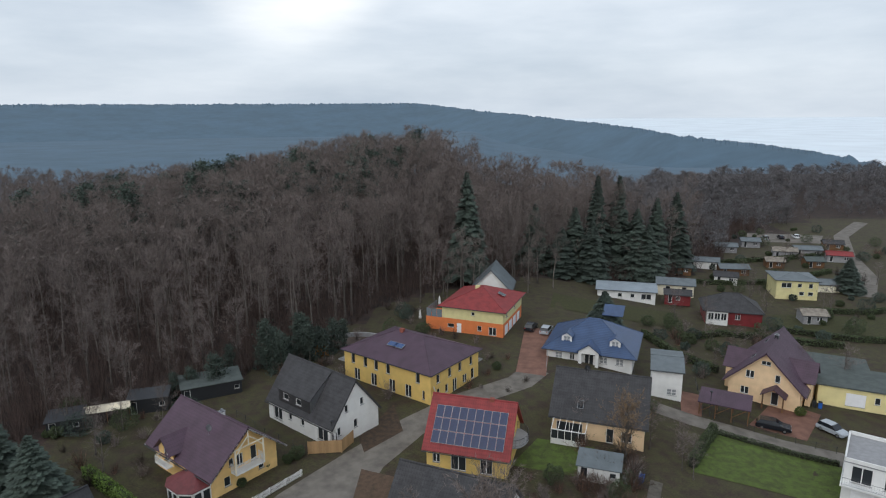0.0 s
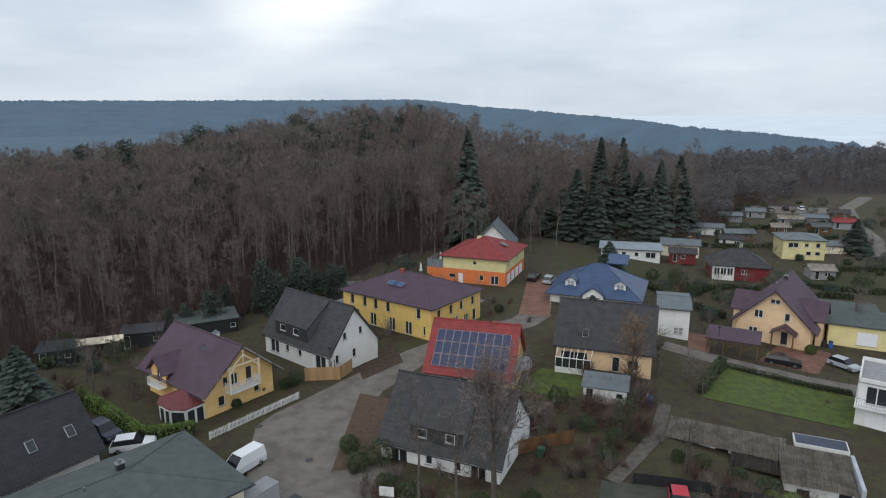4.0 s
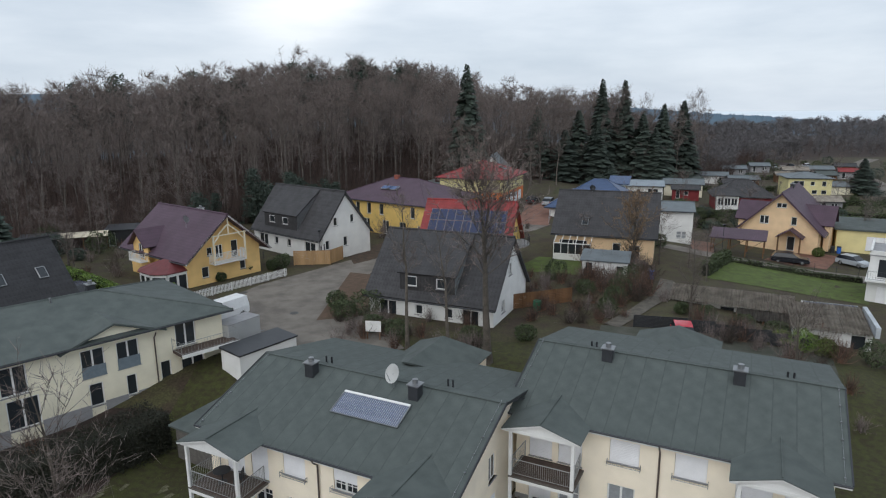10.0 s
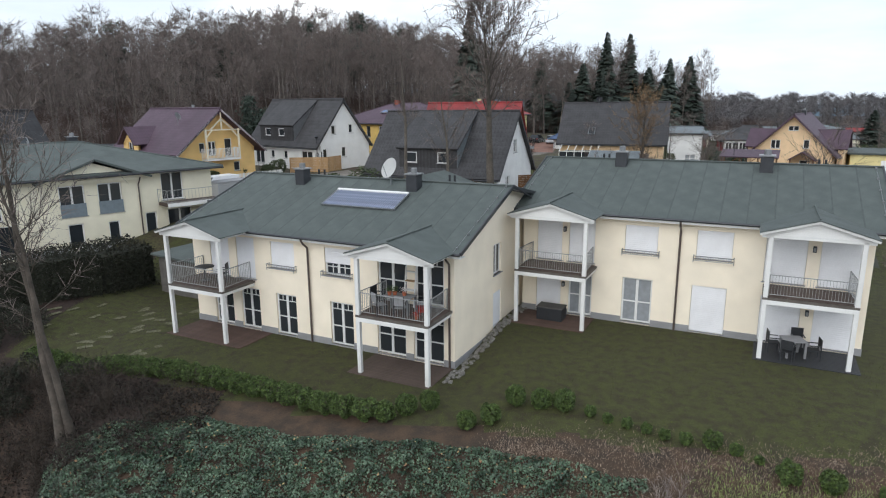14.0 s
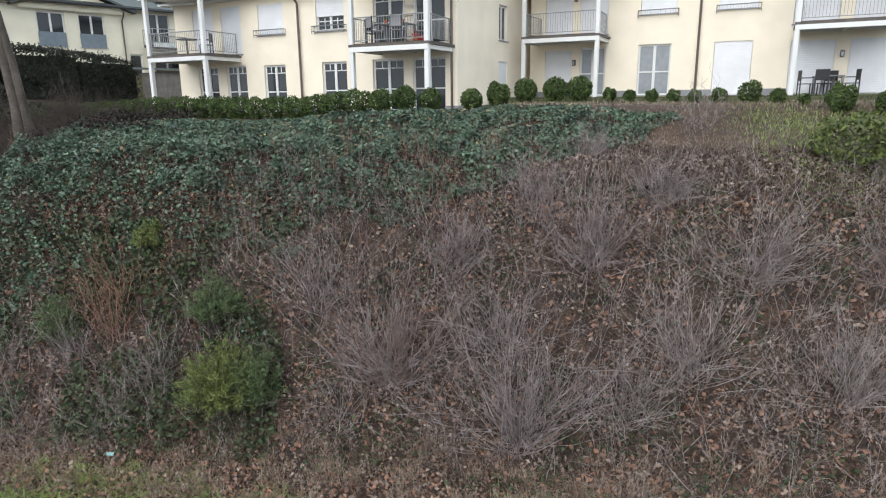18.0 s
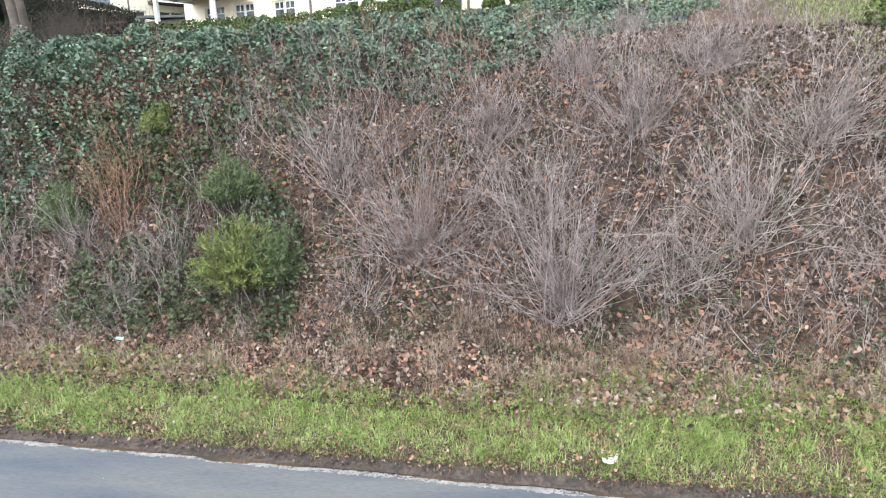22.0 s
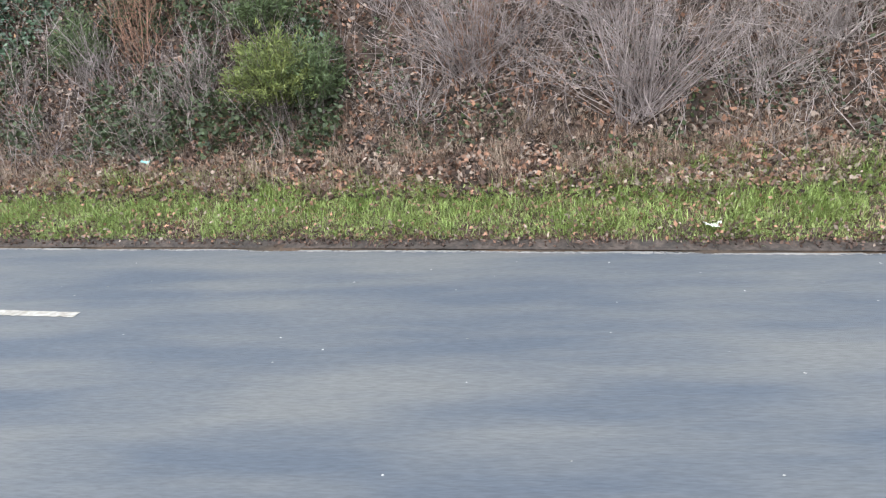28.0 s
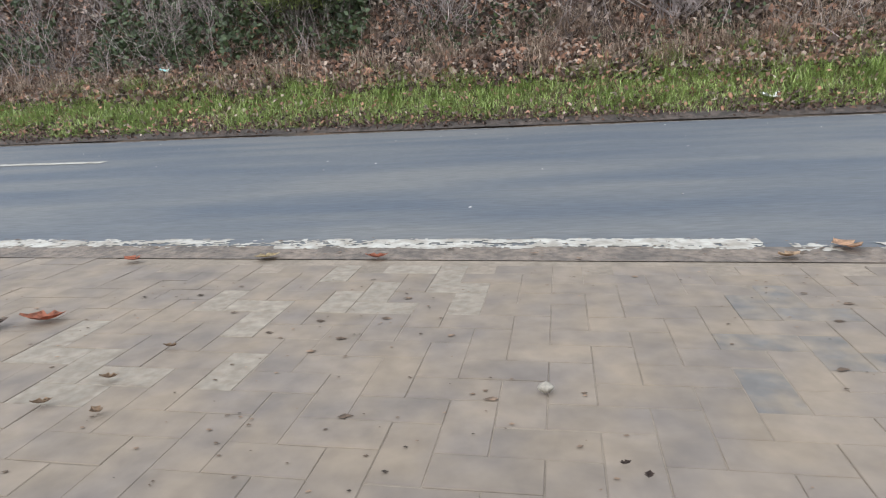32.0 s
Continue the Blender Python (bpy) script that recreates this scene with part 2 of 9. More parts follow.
def box(bm, x0, x1, y0, y1, z0, z1, bevel=0.0):
    vs = [bm.verts.new(c) for c in ((x0, y0, z0), (x1, y0, z0), (x1, y1, z0), (x0, y1, z0), (x0, y0, z1), (x1, y0, z1), (x1, y1, z1), (x0, y1, z1))]
    fs = [bm.faces.new([vs[i] for i in f]) for f in ((3, 2, 1, 0), (4, 5, 6, 7), (0, 1, 5, 4), (1, 2, 6, 5), (2, 3, 7, 6), (3, 0, 4, 7))]
    if bevel:
        es = list({e for f in fs for e in f.edges})
        bmesh.ops.bevel(bm, geom=es, offset=bevel, segments=1, affect="EDGES")
    return bm


def boxed(*a, **k):
    return box(bmesh.new(), *a, **k)


def tube(bm, pts, radii, sides=6, cap=True):
    """A tube along points, with a radius at each."""
    pts = [Vector(p) for p in pts]
    rings = []
    for i, p in enumerate(pts):
        d = (pts[min(i + 1, len(pts) - 1)] - pts[max(i - 1, 0)]).normalized()
        a = d.orthogonal().normalized()
        b = d.cross(a)
        r = radii[i] if hasattr(radii, "__len__") else radii
        rings.append([bm.verts.new(p + r * (math.cos(2 * math.pi * k / sides) * a + math.sin(2 * math.pi * k / sides) * b)) for k in range(sides)])
    for r0, r1 in zip(rings, rings[1:]):
        for k in range(sides):
            bm.faces.new((r0[k], r0[(k + 1) % sides], r1[(k + 1) % sides], r1[k]))
    if cap:
        bm.faces.new(rings[0][::-1])
        bm.faces.new(rings[-1])
    return bm


def prism(bm, poly, thick):
    """A slab: a flat polygon of 3D points, thickened downwards along its normal."""
    pts = [Vector(p) for p in poly]
    n = (pts[1] - pts[0]).cross(pts[2] - pts[0]).normalized()
    if n.z < 0:
        pts, n = pts[::-1], -n
    top = [bm.verts.new(p) for p in pts]
    bot = [bm.verts.new(p - n * thick) for p in pts]
    bm.faces.new(top)
    bm.faces.new(bot[::-1])
    for i in range(len(pts)):
        j = (i + 1) % len(pts)
        bm.faces.new((top[j], top[i], bot[i], bot[j]))
    return bm


def clip(poly, a, b, c):
    """The part of a 2D polygon where a*x + b*y <= c."""
    out = []
    for i, p in enumerate(poly):
        q = poly[(i + 1) % len(poly)]
        dp, dq = a * p[0] + b * p[1] - c, a * q[0] + b * q[1] - c
        if dp <= 1e-9:
            out.append(p)
        if (dp < -1e-9 and dq > 1e-9) or (dp > 1e-9 and dq < -1e-9):
            s = dp / (dp - dq)
            out.append((p[0] + s * (q[0] - p[0]), p[1] + s * (q[1] - p[1])))
    return out


def wall_bm(width, z0, z1, holes, thick=0.3, gable=None):
    """A wall in the plane y = 0, its outside towards -y, with openings cut through; gable: (ridge_x, ridge_z) above z1."""
    bm = bmesh.new()
    top = gable[1] if gable else z1
    xs = sorted({0.0, width, *[h[0] for h in holes], *[h[0] + h[2] for h in holes]} | ({gable[0]} if gable else set()))
    zs = sorted({z0, z1, top, *[h[1] for h in holes], *[h[1] + h[3] for h in holes]})
    for xa, xb in zip(xs, xs[1:]):
        for za, zb in zip(zs, zs[1:]):
            cx, cz = (xa + xb) / 2, (za + zb) / 2
            if any(h[0] < cx < h[0] + h[2] and h[1] < cz < h[1] + h[3] for h in holes):
                continue
            poly = [(xa, za), (xb, za), (xb, zb), (xa, zb)]
            if gable:
                gx, gz = gable
                s0, s1 = (gz - z1) / gx, (gz - z1) / (width - gx)
                poly = clip(poly, -s0, 1, z1)
                poly = clip(poly, s1, 1, z1 + s1 * width) if len(poly) > 2 else poly
            if len(poly) < 3:
                continue
            f = [bm.verts.new((x, 0, z)) for x, z in poly]
            g = [bm.verts.new((x, thick, z)) for x, z in poly]
            bm.faces.new(f)
            bm.faces.new(g[::-1])
    for x, z, w, h in [h[:4] for h in holes]:
        for quad in (((x, z), (x + w, z)), ((x + w, z), (x + w, z + h)), ((x + w, z + h), (x, z + h)), ((x, z + h), (x, z))):
            (ax, az), (bx, bz) = quad
            bm.faces.new([bm.verts.new(c) for c in ((ax, 0, az), (ax, thick, az), (bx, thick, bz), (bx, 0, bz))])
    bmesh.ops.remove_doubles(bm, verts=bm.verts, dist=1e-4)
    return bm


_WIN = {}


def window(parent, m, w, h, kind="plain", frame_mat=None):
    """A window or door set in an opening: frame, panes, bars; kind: plain, double, door, cross, shutter, half, dark."""
    key = (round(w, 2), round(h, 2), kind, frame_mat.name if frame_mat else "")
    if key not in _WIN:
        fm = frame_mat or WPAINT
        bm, panes, extra = bmesh.new(), [], []
        t = 0.08 if h > 0.9 else 0.06
        ring = [[bm.verts.new((x, y, z)) for x, z in r] for y in (0.1, 0.17) for r in (((0, 0), (w, 0), (w, h), (0, h)), ((t, t), (w - t, t), (w - t, h - t), (t, h - t)))]
        for i in range(4):
            j = (i + 1) % 4
            bm.faces.new((ring[0][i], ring[0][j], ring[1][j], ring[1][i]))
            bm.faces.new((ring[2][j], ring[2][i], ring[3][i], ring[3][j]))
            bm.faces.new((ring[1][i], ring[1][j], ring[3][j], ring[3][i]))
        bars = []
        if kind in ("double", "door", "cross", "half"):
            bars.append((w / 2 - 0.06, w / 2 + 0.06, 0.09, 0.168, t, h - t))
        if kind == "cross":
            bars.append((t, w - t, 0.095, 0.165, h * 0.45, h * 0.45 + 0.06))
        if kind == "door":
            bars += [(t, w - t, 0.095, 0.165, h * 0.42, h * 0.42 + 0.05), (t, w - t, 0.105, 0.15, h * 0.82, h * 0.82 + 0.035)]
            bars += [(x - 0.018, x + 0.018, 0.107, 0.148, h * 0.82, h - t) for x in (w * 0.27, w * 0.73)]
        if kind == "half":
            bars.append((t, w - t, 0.105, 0.15, h * 0.3, h * 0.3 + 0.035))
            bars += [(x - 0.018, x + 0.018, 0.107, 0.148, t, h * 0.4) for x in (w * 0.27, w * 0.73)]
        bars = [mesh_of(boxed(*b), "glazing_bar", fm) for b in bars]
        frm = mesh_of(bm, "window_frame", fm)
        cols = [(t, w / 2 - 0.06), (w / 2 + 0.06, w - t)] if kind in ("double", "door", "cross", "half") else [(t, w - t)]
        if kind != "shutter":
            for a, b in cols:
                panes.append(mesh_of(boxed(a, b, 0.13, 0.14, t, h - t), "pane", GLASS if kind != "cross" else CURTPANE))
        if kind in ("shutter", "half"):
            bm = bmesh.new()
            zb = h * 0.45 if kind == "half" else 0.01
            n = max(3, int((h - zb) / 0.09))
            prof = []
            for i in range(n):
                za, zc = zb + (h - zb) * i / n, zb + (h - zb) * (i + 1) / n
                prof += [(0.062, za), (0.05, za + 0.012), (0.05, zc - 0.012), (0.062, zc)]
            left, right = [bm.verts.new((0.02, y, z)) for y, z in prof], [bm.verts.new((w - 0.02, y, z)) for y, z in prof]
            for i in range(len(prof) - 1):
                if prof[i] != prof[i + 1]:
                    bm.faces.new((left[i], right[i], right[i + 1], left[i + 1]))
            bmesh.ops.remove_doubles(bm, verts=bm.verts, dist=1e-5)
            bmesh.ops.solidify(bm, geom=bm.faces[:], thickness=-0.012)
            extra.append(mesh_of(bm, "roller_shutter", BLIND))
        # room darkness put into a dark sheet; on cross windows a pale curtain
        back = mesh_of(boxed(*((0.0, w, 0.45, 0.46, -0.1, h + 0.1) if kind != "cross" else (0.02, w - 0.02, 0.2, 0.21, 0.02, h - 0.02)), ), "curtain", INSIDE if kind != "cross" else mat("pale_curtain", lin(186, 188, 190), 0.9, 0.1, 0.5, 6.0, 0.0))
        sill = mesh_of(boxed(-0.06, w + 0.06, -0.06, 0.1, -0.04, 0.0), "window_sill", PLINTH)
        _WIN[key] = (frm, panes, extra, back, sill, bars)
    frm, panes, extra, back, sill, bars = _WIN[key]
    ob = share("window", frm, parent, m, "white framed window" if kind != "shutter" else "window behind a closed white shutter")
    for p in panes:
        share("pane", p, ob)
    for b in bars:
        share("glazing_bar", b, ob)
    for e in extra:
        share("roller_shutter", e, ob, label="white roller shutter")
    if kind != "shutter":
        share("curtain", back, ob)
    share("window_sill", sill, ob)
    return ob


def walls(root, w, d, z0, z1, wins, m, thick=0.3, gable=None, plinth=None, gh=0.0, names=("front_wall", "right_wall", "back_wall", "left_wall")):
    """Four walls round (0..w, 0..d); wins: side index -> openings (x, z, w, h, kind); gable: 'x' ridge along x, 'y' ridge along y, up to gh."""
    spec = ((w, pose(0, 0, 0)), (d, pose(w, 0, 0, 0, 0, 90)), (w, pose(w, d, 0, 0, 0, 180)), (d, pose(0, d, 0, 0, 0, -90)))
    for i, (length, mm) in enumerate(spec):
        has = gable and ((gable == "x" and i in (1, 3)) or (gable == "y" and i in (0, 2)))
        hs = wins.get(i, [])
        bm = wall_bm(length, z0, z1, hs, thick, (length / 2, gh) if has else None)
        wm = m[i] if isinstance(m, (list, tuple)) else m
        ob = part(names[i], bm, wm, root)
        ob.matrix_basis = mm
        for x, z, a, b, kind in hs:
            window(ob, pose(x, 0, z), a, b, kind)
        if plinth:
            doors = sorted((x, x + a) for x, z, a, b, k in hs if z < plinth)
            at = -0.02
            for a, b in doors + [(length + 0.02, 0)]:
                if a - at > 0.05:
                    part("plinth", boxed(at, a, -0.03, 0.0, z0, plinth), PLINTH, ob, "grey plinth")
                at = b


def gable_roof(root, w, d, ze, zr, m, over=0.5, side=0.5, ridge="x", thick=0.22, trim=None):
    """Two slopes over (0..w, 0..d), the ridge along x or y."""
    if ridge == "y":
        w, d = d, w
    sl = (zr - ze) / (d / 2)
    zo = ze - sl * over
    mm = Matrix.Identity(4) if ridge == "x" else Matrix(((0, 1, 0, 0), (1, 0, 0, 0), (0, 0, 1, 0), (0, 0, 0, 1)))
    run = math.hypot(d / 2 + over, zr - zo)
    made = []
    for k in (0, 1):
        y0, y1 = (-over, d / 2) if k == 0 else (d + over, d / 2)
        o = part("roof_slope", prism(bmesh.new(), [mm @ Vector(p) for p in ((-side, y0, zo + thick), (w + side, y0, zo + thick), (w + side, y1, zr + thick), (-side, y1, zr + thick))], thick), m, root)
        made.append(o)
        g = bmesh.new()
        tube(g, [mm @ Vector((-side, y0 + (-0.06 if k == 0 else 0.06), zo + 0.08)), mm @ Vector((w + side, y0 + (-0.06 if k == 0 else 0.06), zo + 0.08))], 0.07, 6)
        part("gutter", g, DARKM, root, "grey rain gutter")
    cap = bmesh.new()
    tube(cap, [mm @ Vector((-side, d / 2, zr + thick)), mm @ Vector((w + side, d / 2, zr + thick))], 0.12, 6)
    part("ridge_cap", cap, m, root)
    if trim:
        for xx in (-side, w + side - 0.05):
            bm = bmesh.new()
            for y0, y1 in ((-over, d / 2), (d + over, d / 2)):
                v = [mm @ Vector(p) for p in ((xx, y0, zo - 0.05), (xx, y1, zr - 0.05), (xx, y1, zr + thick - 0.01), (xx, y0, zo + thick - 0.01))]
                u = [p + mm.to_3x3() @ Vector((0.05, 0, 0)) for p in v]
                a, b = [bm.verts.new(p) for p in v], [bm.verts.new(p) for p in u]
                bm.faces.new(a)
                bm.faces.new(b[::-1])
                for i in range(4):
                    bm.faces.new((a[i], b[i], b[(i + 1) % 4], a[(i + 1) % 4]))
            part("bargeboard", bm, trim, root, "painted bargeboard")
    return made


def hip_roof(root, w, d, ze, zr, m, over=0.6, inset=None, thick=0.18):
    """Four slopes over (0..w, 0..d), the ridge along the longer side."""
    o = over
    x0, x1, y0, y1 = -o, w + o, -o, d + o
    sl = (zr - ze) / (min(w, d) / 2)
    ze = ze - sl * o + thick
    zr += thick
    if w >= d:
        i = inset if inset is not None else d / 2
        a, b = (i, d / 2, zr), (w - i, d / 2, zr)
        faces = (((x0, y0, ze), (x1, y0, ze), b, a), ((x1, y0, ze), (x1, y1, ze), b), ((x1, y1, ze), (x0, y1, ze), a, b), ((x0, y1, ze), (x0, y0, ze), a))
    else:
        i = inset if inset is not None else w / 2
        a, b = (w / 2, i, zr), (w / 2, d - i, zr)
        faces = (((x0, y0, ze), (x1, y0, ze), a), ((x1, y0, ze), (x1, y1, ze), b, a), ((x1, y1, ze), (x0, y1, ze), b), ((x0, y1, ze), (x0, y0, ze), a, b))
    for f in faces:
        part("roof_slope", prism(bmesh.new(), f, thick), m, root)
    hips = bmesh.new()
    if a != b:
        tube(hips, [a, b], 0.1, 5)
    for c, e in (((x0, y0, ze), a), ((x0, y1, ze), a if w >= d else b), ((x1, y0, ze), b if w >= d else a), ((x1, y1, ze), b)):
        tube(hips, [c, e], 0.08, 5)
    part("ridge_cap", hips, m, root)
    for p0, p1 in (((x0, y0), (x1, y0)), ((x1, y0), (x1, y1)), ((x1, y1), (x0, y1)), ((x0, y1), (x0, y0))):
        g = tube(bmesh.new(), [(*p0, ze - 0.12), (*p1, ze - 0.12)], 0.07, 6)
        part("gutter", g, DARKM, root, "grey rain gutter")


# ---- ground ----
def sm(t):
    t = min(max(t, 0.0), 1.0)
    return t * t * (3 - 2 * t)


def interp(x, table):
    for (a, va), (b, vb) in zip(table, table[1:]):
        if x <= b:
            return va + (vb - va) * min(max((x - a) / (b - a), 0), 1)
    return table[-1][1]


EDGE = ((-400, 40), (-120, 62), (-63, 78), (-48, 92), (-38, 104), (-29, 116), (-24, 140), (-8, 158), (12, 168), (33, 173), (54, 180), (80, 212), (97, 250), (150, 285), (400, 330))


def far_edge(x):
    """The road's far edge."""
    return 7.96 - 0.13 * max(-12, min(12, x))


def forest_in(x, y):
    """Metres that a place lies beyond the edge of the wood."""
    return (y - interp(x, EDGE)) * (0.75 if x < 0 else 0.9)


def ground_z(x, y):
    e = far_edge(x)
    cx = max(-12, min(12, x))
    near = 2.62 - 0.12 * cx
    if y < near:
        z = 0.016 * cx + 0.03 * (y - near)
    elif y < e:
        z = 0.016 * cx + (0.05 + 0.0005 * cx) * (y - near) + 0.03 * math.sin(math.pi * (y - near) / (e - near))
    else:
        z0 = 0.016 * cx + (0.05 + 0.0005 * cx) * (e - near)
        high = 7.80 - 0.055 * x
        d = y - (e + (high - e) * sm((y - e - 2.0) / 4.5))
        back = 7.5 * sm((-x - 10.2) / 6.5)
        z = interp(d - back * sm((d - 2.3) / 4), ((0, z0), (0.35, 0.12 + z0), (1.5, 0.72 + z0), (2.3, 1.12 + z0), (3.7, 2.75), (5.6, 5.5), (7.0, 6.5), (10.5, 7.25), (15, 7.45)))
        side = 0.55 * sm((x - 0.6) / 2.0)
        z += side * sm((y - 14.5) / 4)
        z += 0.35 * sm((x + 6) / 5) * (1 - sm((x - 0.6) / 2.0)) * sm((y - 15) / 4) * (1 - sm((y - 20.5) / 3))
        z += (0.9 * sm((-x - 17) / 6)) * sm((y - 22) / 10)
    if y > 34:
        town = 10.6 - interp(x, ((18, 0), (32, 1.5), (45, 3.0), (70, 3.8), (150, 3.0)))
        town += 0.5 * sm((y - 75) / 40) * (1 - sm((x - 10) / 20))
        z += (town - z) * sm((y - 37) / 10)
    f = forest_in(x, y)
    if f > 0 and y > 20:
        hill = interp(x, ((-220, -5), (-140, -2.0), (-95, 4.5), (-60, 10.5), (-35, 12.0), (-15, 10.5), (2, 5.5), (15, 3.0), (45, 2.0), (90, 1.0)))
        z += hill * sm(f / 85)
        z -= 20 * sm((f - 130) / 350)
    if y > 40:
        z += 0.25 * noise.noise((x * 0.05, y * 0.05, 3.0)) * sm((y - 60) / 60) * (1 + 5 * sm(f / 80))
    return z


def steps(table):
    out = []
    for a, b, s in table:
        out += list(np.arange(a, b, s))
    return out + [table[-1][1]]


XS = steps(((-3600, -400, 400), (-400, -80, 20), (-80, -24, 4), (-24, 24, 0.8), (24, 80, 4), (80, 400, 20), (400, 3600, 400)))
YS = steps(((-600, -40, 80), (-40, -4, 6), (-4, 2, 1), (2, 20, 0.35), (20, 50, 1.0), (50, 190, 4), (190, 420, 12), (420, 900, 60), (900, 4500, 450)))
gv = [(x, y, ground_z(x, y) - (0.08 if y < far_edge(x) - 0.1 else 0.0)) for y in YS for x in XS]
nx = len(XS)
gf = [(j * nx + i, j * nx + i + 1, (j + 1) * nx + i + 1, (j + 1) * nx + i) for j in range(len(YS) - 1) for i in range(nx - 1)]
gm = bpy.data.meshes.new("ground")
gm.from_pydata(gv, [], gf)
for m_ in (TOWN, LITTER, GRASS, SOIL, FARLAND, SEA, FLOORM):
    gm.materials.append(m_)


RIDGE = ((-75, 2500, 76), (-38, 2500, 80), (-6, 2400, 79), (-0.4, 1900, 50), (7, 1370, 33), (16.4, 850, 22), (24.8, 710, 17), (31, 570, 14), (40, 470, 11), (75, 400, 9))


def ridge_at(az):
    """The distance and height of the far wooded ridge in a direction, degrees from +y towards +x."""
    return interp(az, [(a, d) for a, d, h in RIDGE]), interp(az, [(a, h) for a, d, h in RIDGE])


def zone(x, y):
    e = far_edge(x)
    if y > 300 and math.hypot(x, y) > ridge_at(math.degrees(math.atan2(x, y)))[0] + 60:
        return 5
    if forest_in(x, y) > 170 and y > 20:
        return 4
    if forest_in(x, y) > -3 and y > 20:
        return 6
    if y < e + 1.6:
        return 3
    if y < e + 7 + 7.5 * sm((-x - 10.2) / 6.5):
        return 1
    lawn_y = interp(x, ((-18, 25.6), (-12.4, 23.9), (-6.6, 22.0), (-0.8, 20.3), (3, 19.4), (8, 18.6), (20, 17.5)))
    if y < 50 and x > -21:
        return 2 if y > lawn_y + 0.25 * math.sin(x * 1.7) else 6 if x < -11 else 3
    if y < 40:
        return 6
    return 0


zs_ = [zone((XS[i] + XS[i + 1]) / 2, (YS[j] + YS[j + 1]) / 2) for j in range(len(YS) - 1) for i in range(nx - 1)]
gm.polygons.foreach_set("material_index", zs_)
gm.polygons.foreach_set("use_smooth", [True] * len(gf))
ground = tagged(new("ground", gm), "winter ground of grass, soil and leaf litter", "ground", kind="structure")


def ribbon(name, pts, width, m, dz, label, cat, across=4, kind="structure", widths=None, step=1.0):
    """A strip of paving draped over the ground along a line."""
    P = [Vector((*p, 0)) for p in pts]
    line = []
    for i, (a, b) in enumerate(zip(P, P[1:])):
        n = max(1, int((b - a).length / step))
        wa, wb = (widths[i], widths[i + 1]) if widths else (width, width)
        line += [(a.lerp(b, k / n), wa + (wb - wa) * k / n) for k in range(n)]
    line.append((P[-1], widths[-1] if widths else width))
    bm, rows_ = bmesh.new(), []
    for i, (p, w) in enumerate(line):
        d = (line[min(i + 1, len(line) - 1)][0] - line[max(i - 1, 0)][0]).normalized()
        s = Vector((-d.y, d.x, 0))
        row = []
        for k in range(across + 1):
            q = p + s * w * (k / across - 0.5)
            row.append(bm.verts.new((q.x, q.y, ground_z(q.x, q.y) + dz)))
        rows_.append(row)
    for r0, r1 in zip(rows_, rows_[1:]):
        for k in range(across):
            bm.faces.new((r0[k], r1[k], r1[k + 1], r0[k + 1]))
    bmesh.ops.recalc_face_normals(bm, faces=bm.faces)
    return tagged(new(name, mesh_of(bm, name, m)), label, cat, kind=kind)


def patch(name, c, n, k, m, dz, label, cat, kind="structure"):
    """A four-cornered area draped over the ground."""
    c = [Vector((*p, 0)) for p in c]
    bm = bmesh.new()
    g = []
    for j in range(k + 1):
        a, b = c[0].lerp(c[3], j / k), c[1].lerp(c[2], j / k)
        g.append([bm.verts.new((*(p := a.lerp(b, i / n)).xy, ground_z(p.x, p.y) + dz)) for i in range(n + 1)])
    for r0, r1 in zip(g, g[1:]):
        for i in range(n):
            bm.faces.new((r0[i], r0[i + 1], r1[i + 1], r1[i]))
    bmesh.ops.recalc_face_normals(bm, faces=bm.faces)
    return tagged(new(name, mesh_of(bm, name, m)), label, cat, kind=kind)


# the far wooded ridge and, behind it, the sea, both coloured as if hazed
rv, rf, cols = [], [], 0
for k in range(1400):
    az = -62 + 124 * k / 1399
    d, h = ridge_at(az)
    a = radians(az)
    rough = 1.6 * noise.noise((az * 9.0, 1.0, 0.0)) * d / 900 + 1.6 * noise.noise((az * 31.0, 2.0, 0.0)) * d / 900 + 2.5 * noise.noise((az * 1.3, 3.0, 0.0))
    for f, z in ((0.72, -16), (0.86, 0.45 * h - 6), (0.96, 0.85 * h - 1), (1.0, h + rough), (1.04, -20)):
        rv.append((d * f * math.sin(a), d * f * math.cos(a), z))
    if k:
        for j in range(4):
            p = (k - 1) * 5 + j
            rf.append((p, p + 5, p + 6, p + 1))
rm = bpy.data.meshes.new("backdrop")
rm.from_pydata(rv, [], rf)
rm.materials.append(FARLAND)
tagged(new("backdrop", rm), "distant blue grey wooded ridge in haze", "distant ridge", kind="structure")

# ---- road and pavement ----
def road_strip(name, y0, y1, x0, x1, m, dz, label, cat, step=1.0, cuts=8):
    bm, rows_ = bmesh.new(), []
    n = int((x1 - x0) / step)
    for i in range(n + 1):
        x = x0 + (x1 - x0) * i / n
        a, b = (y0(x) if callable(y0) else y0), (y1(x) if callable(y1) else y1)
        rows_.append([bm.verts.new((x, a + (b - a) * k / cuts, ground_z(x, min(a + (b - a) * k / cuts, far_edge(x) - 1e-3)) + dz)) for k in range(cuts + 1)])
    for r0, r1 in zip(rows_, rows_[1:]):
        for k in range(cuts):
            bm.faces.new((r0[k], r1[k], r1[k + 1], r0[k + 1]))
    bmesh.ops.recalc_face_normals(bm, faces=bm.faces)
    return tagged(new(name, mesh_of(bm, name, m)), label, cat, kind="structure")


def kerb_y(x):
    """The line where the pavement meets the road."""
    return 2.515 - 0.122 * max(-12, min(12, x))


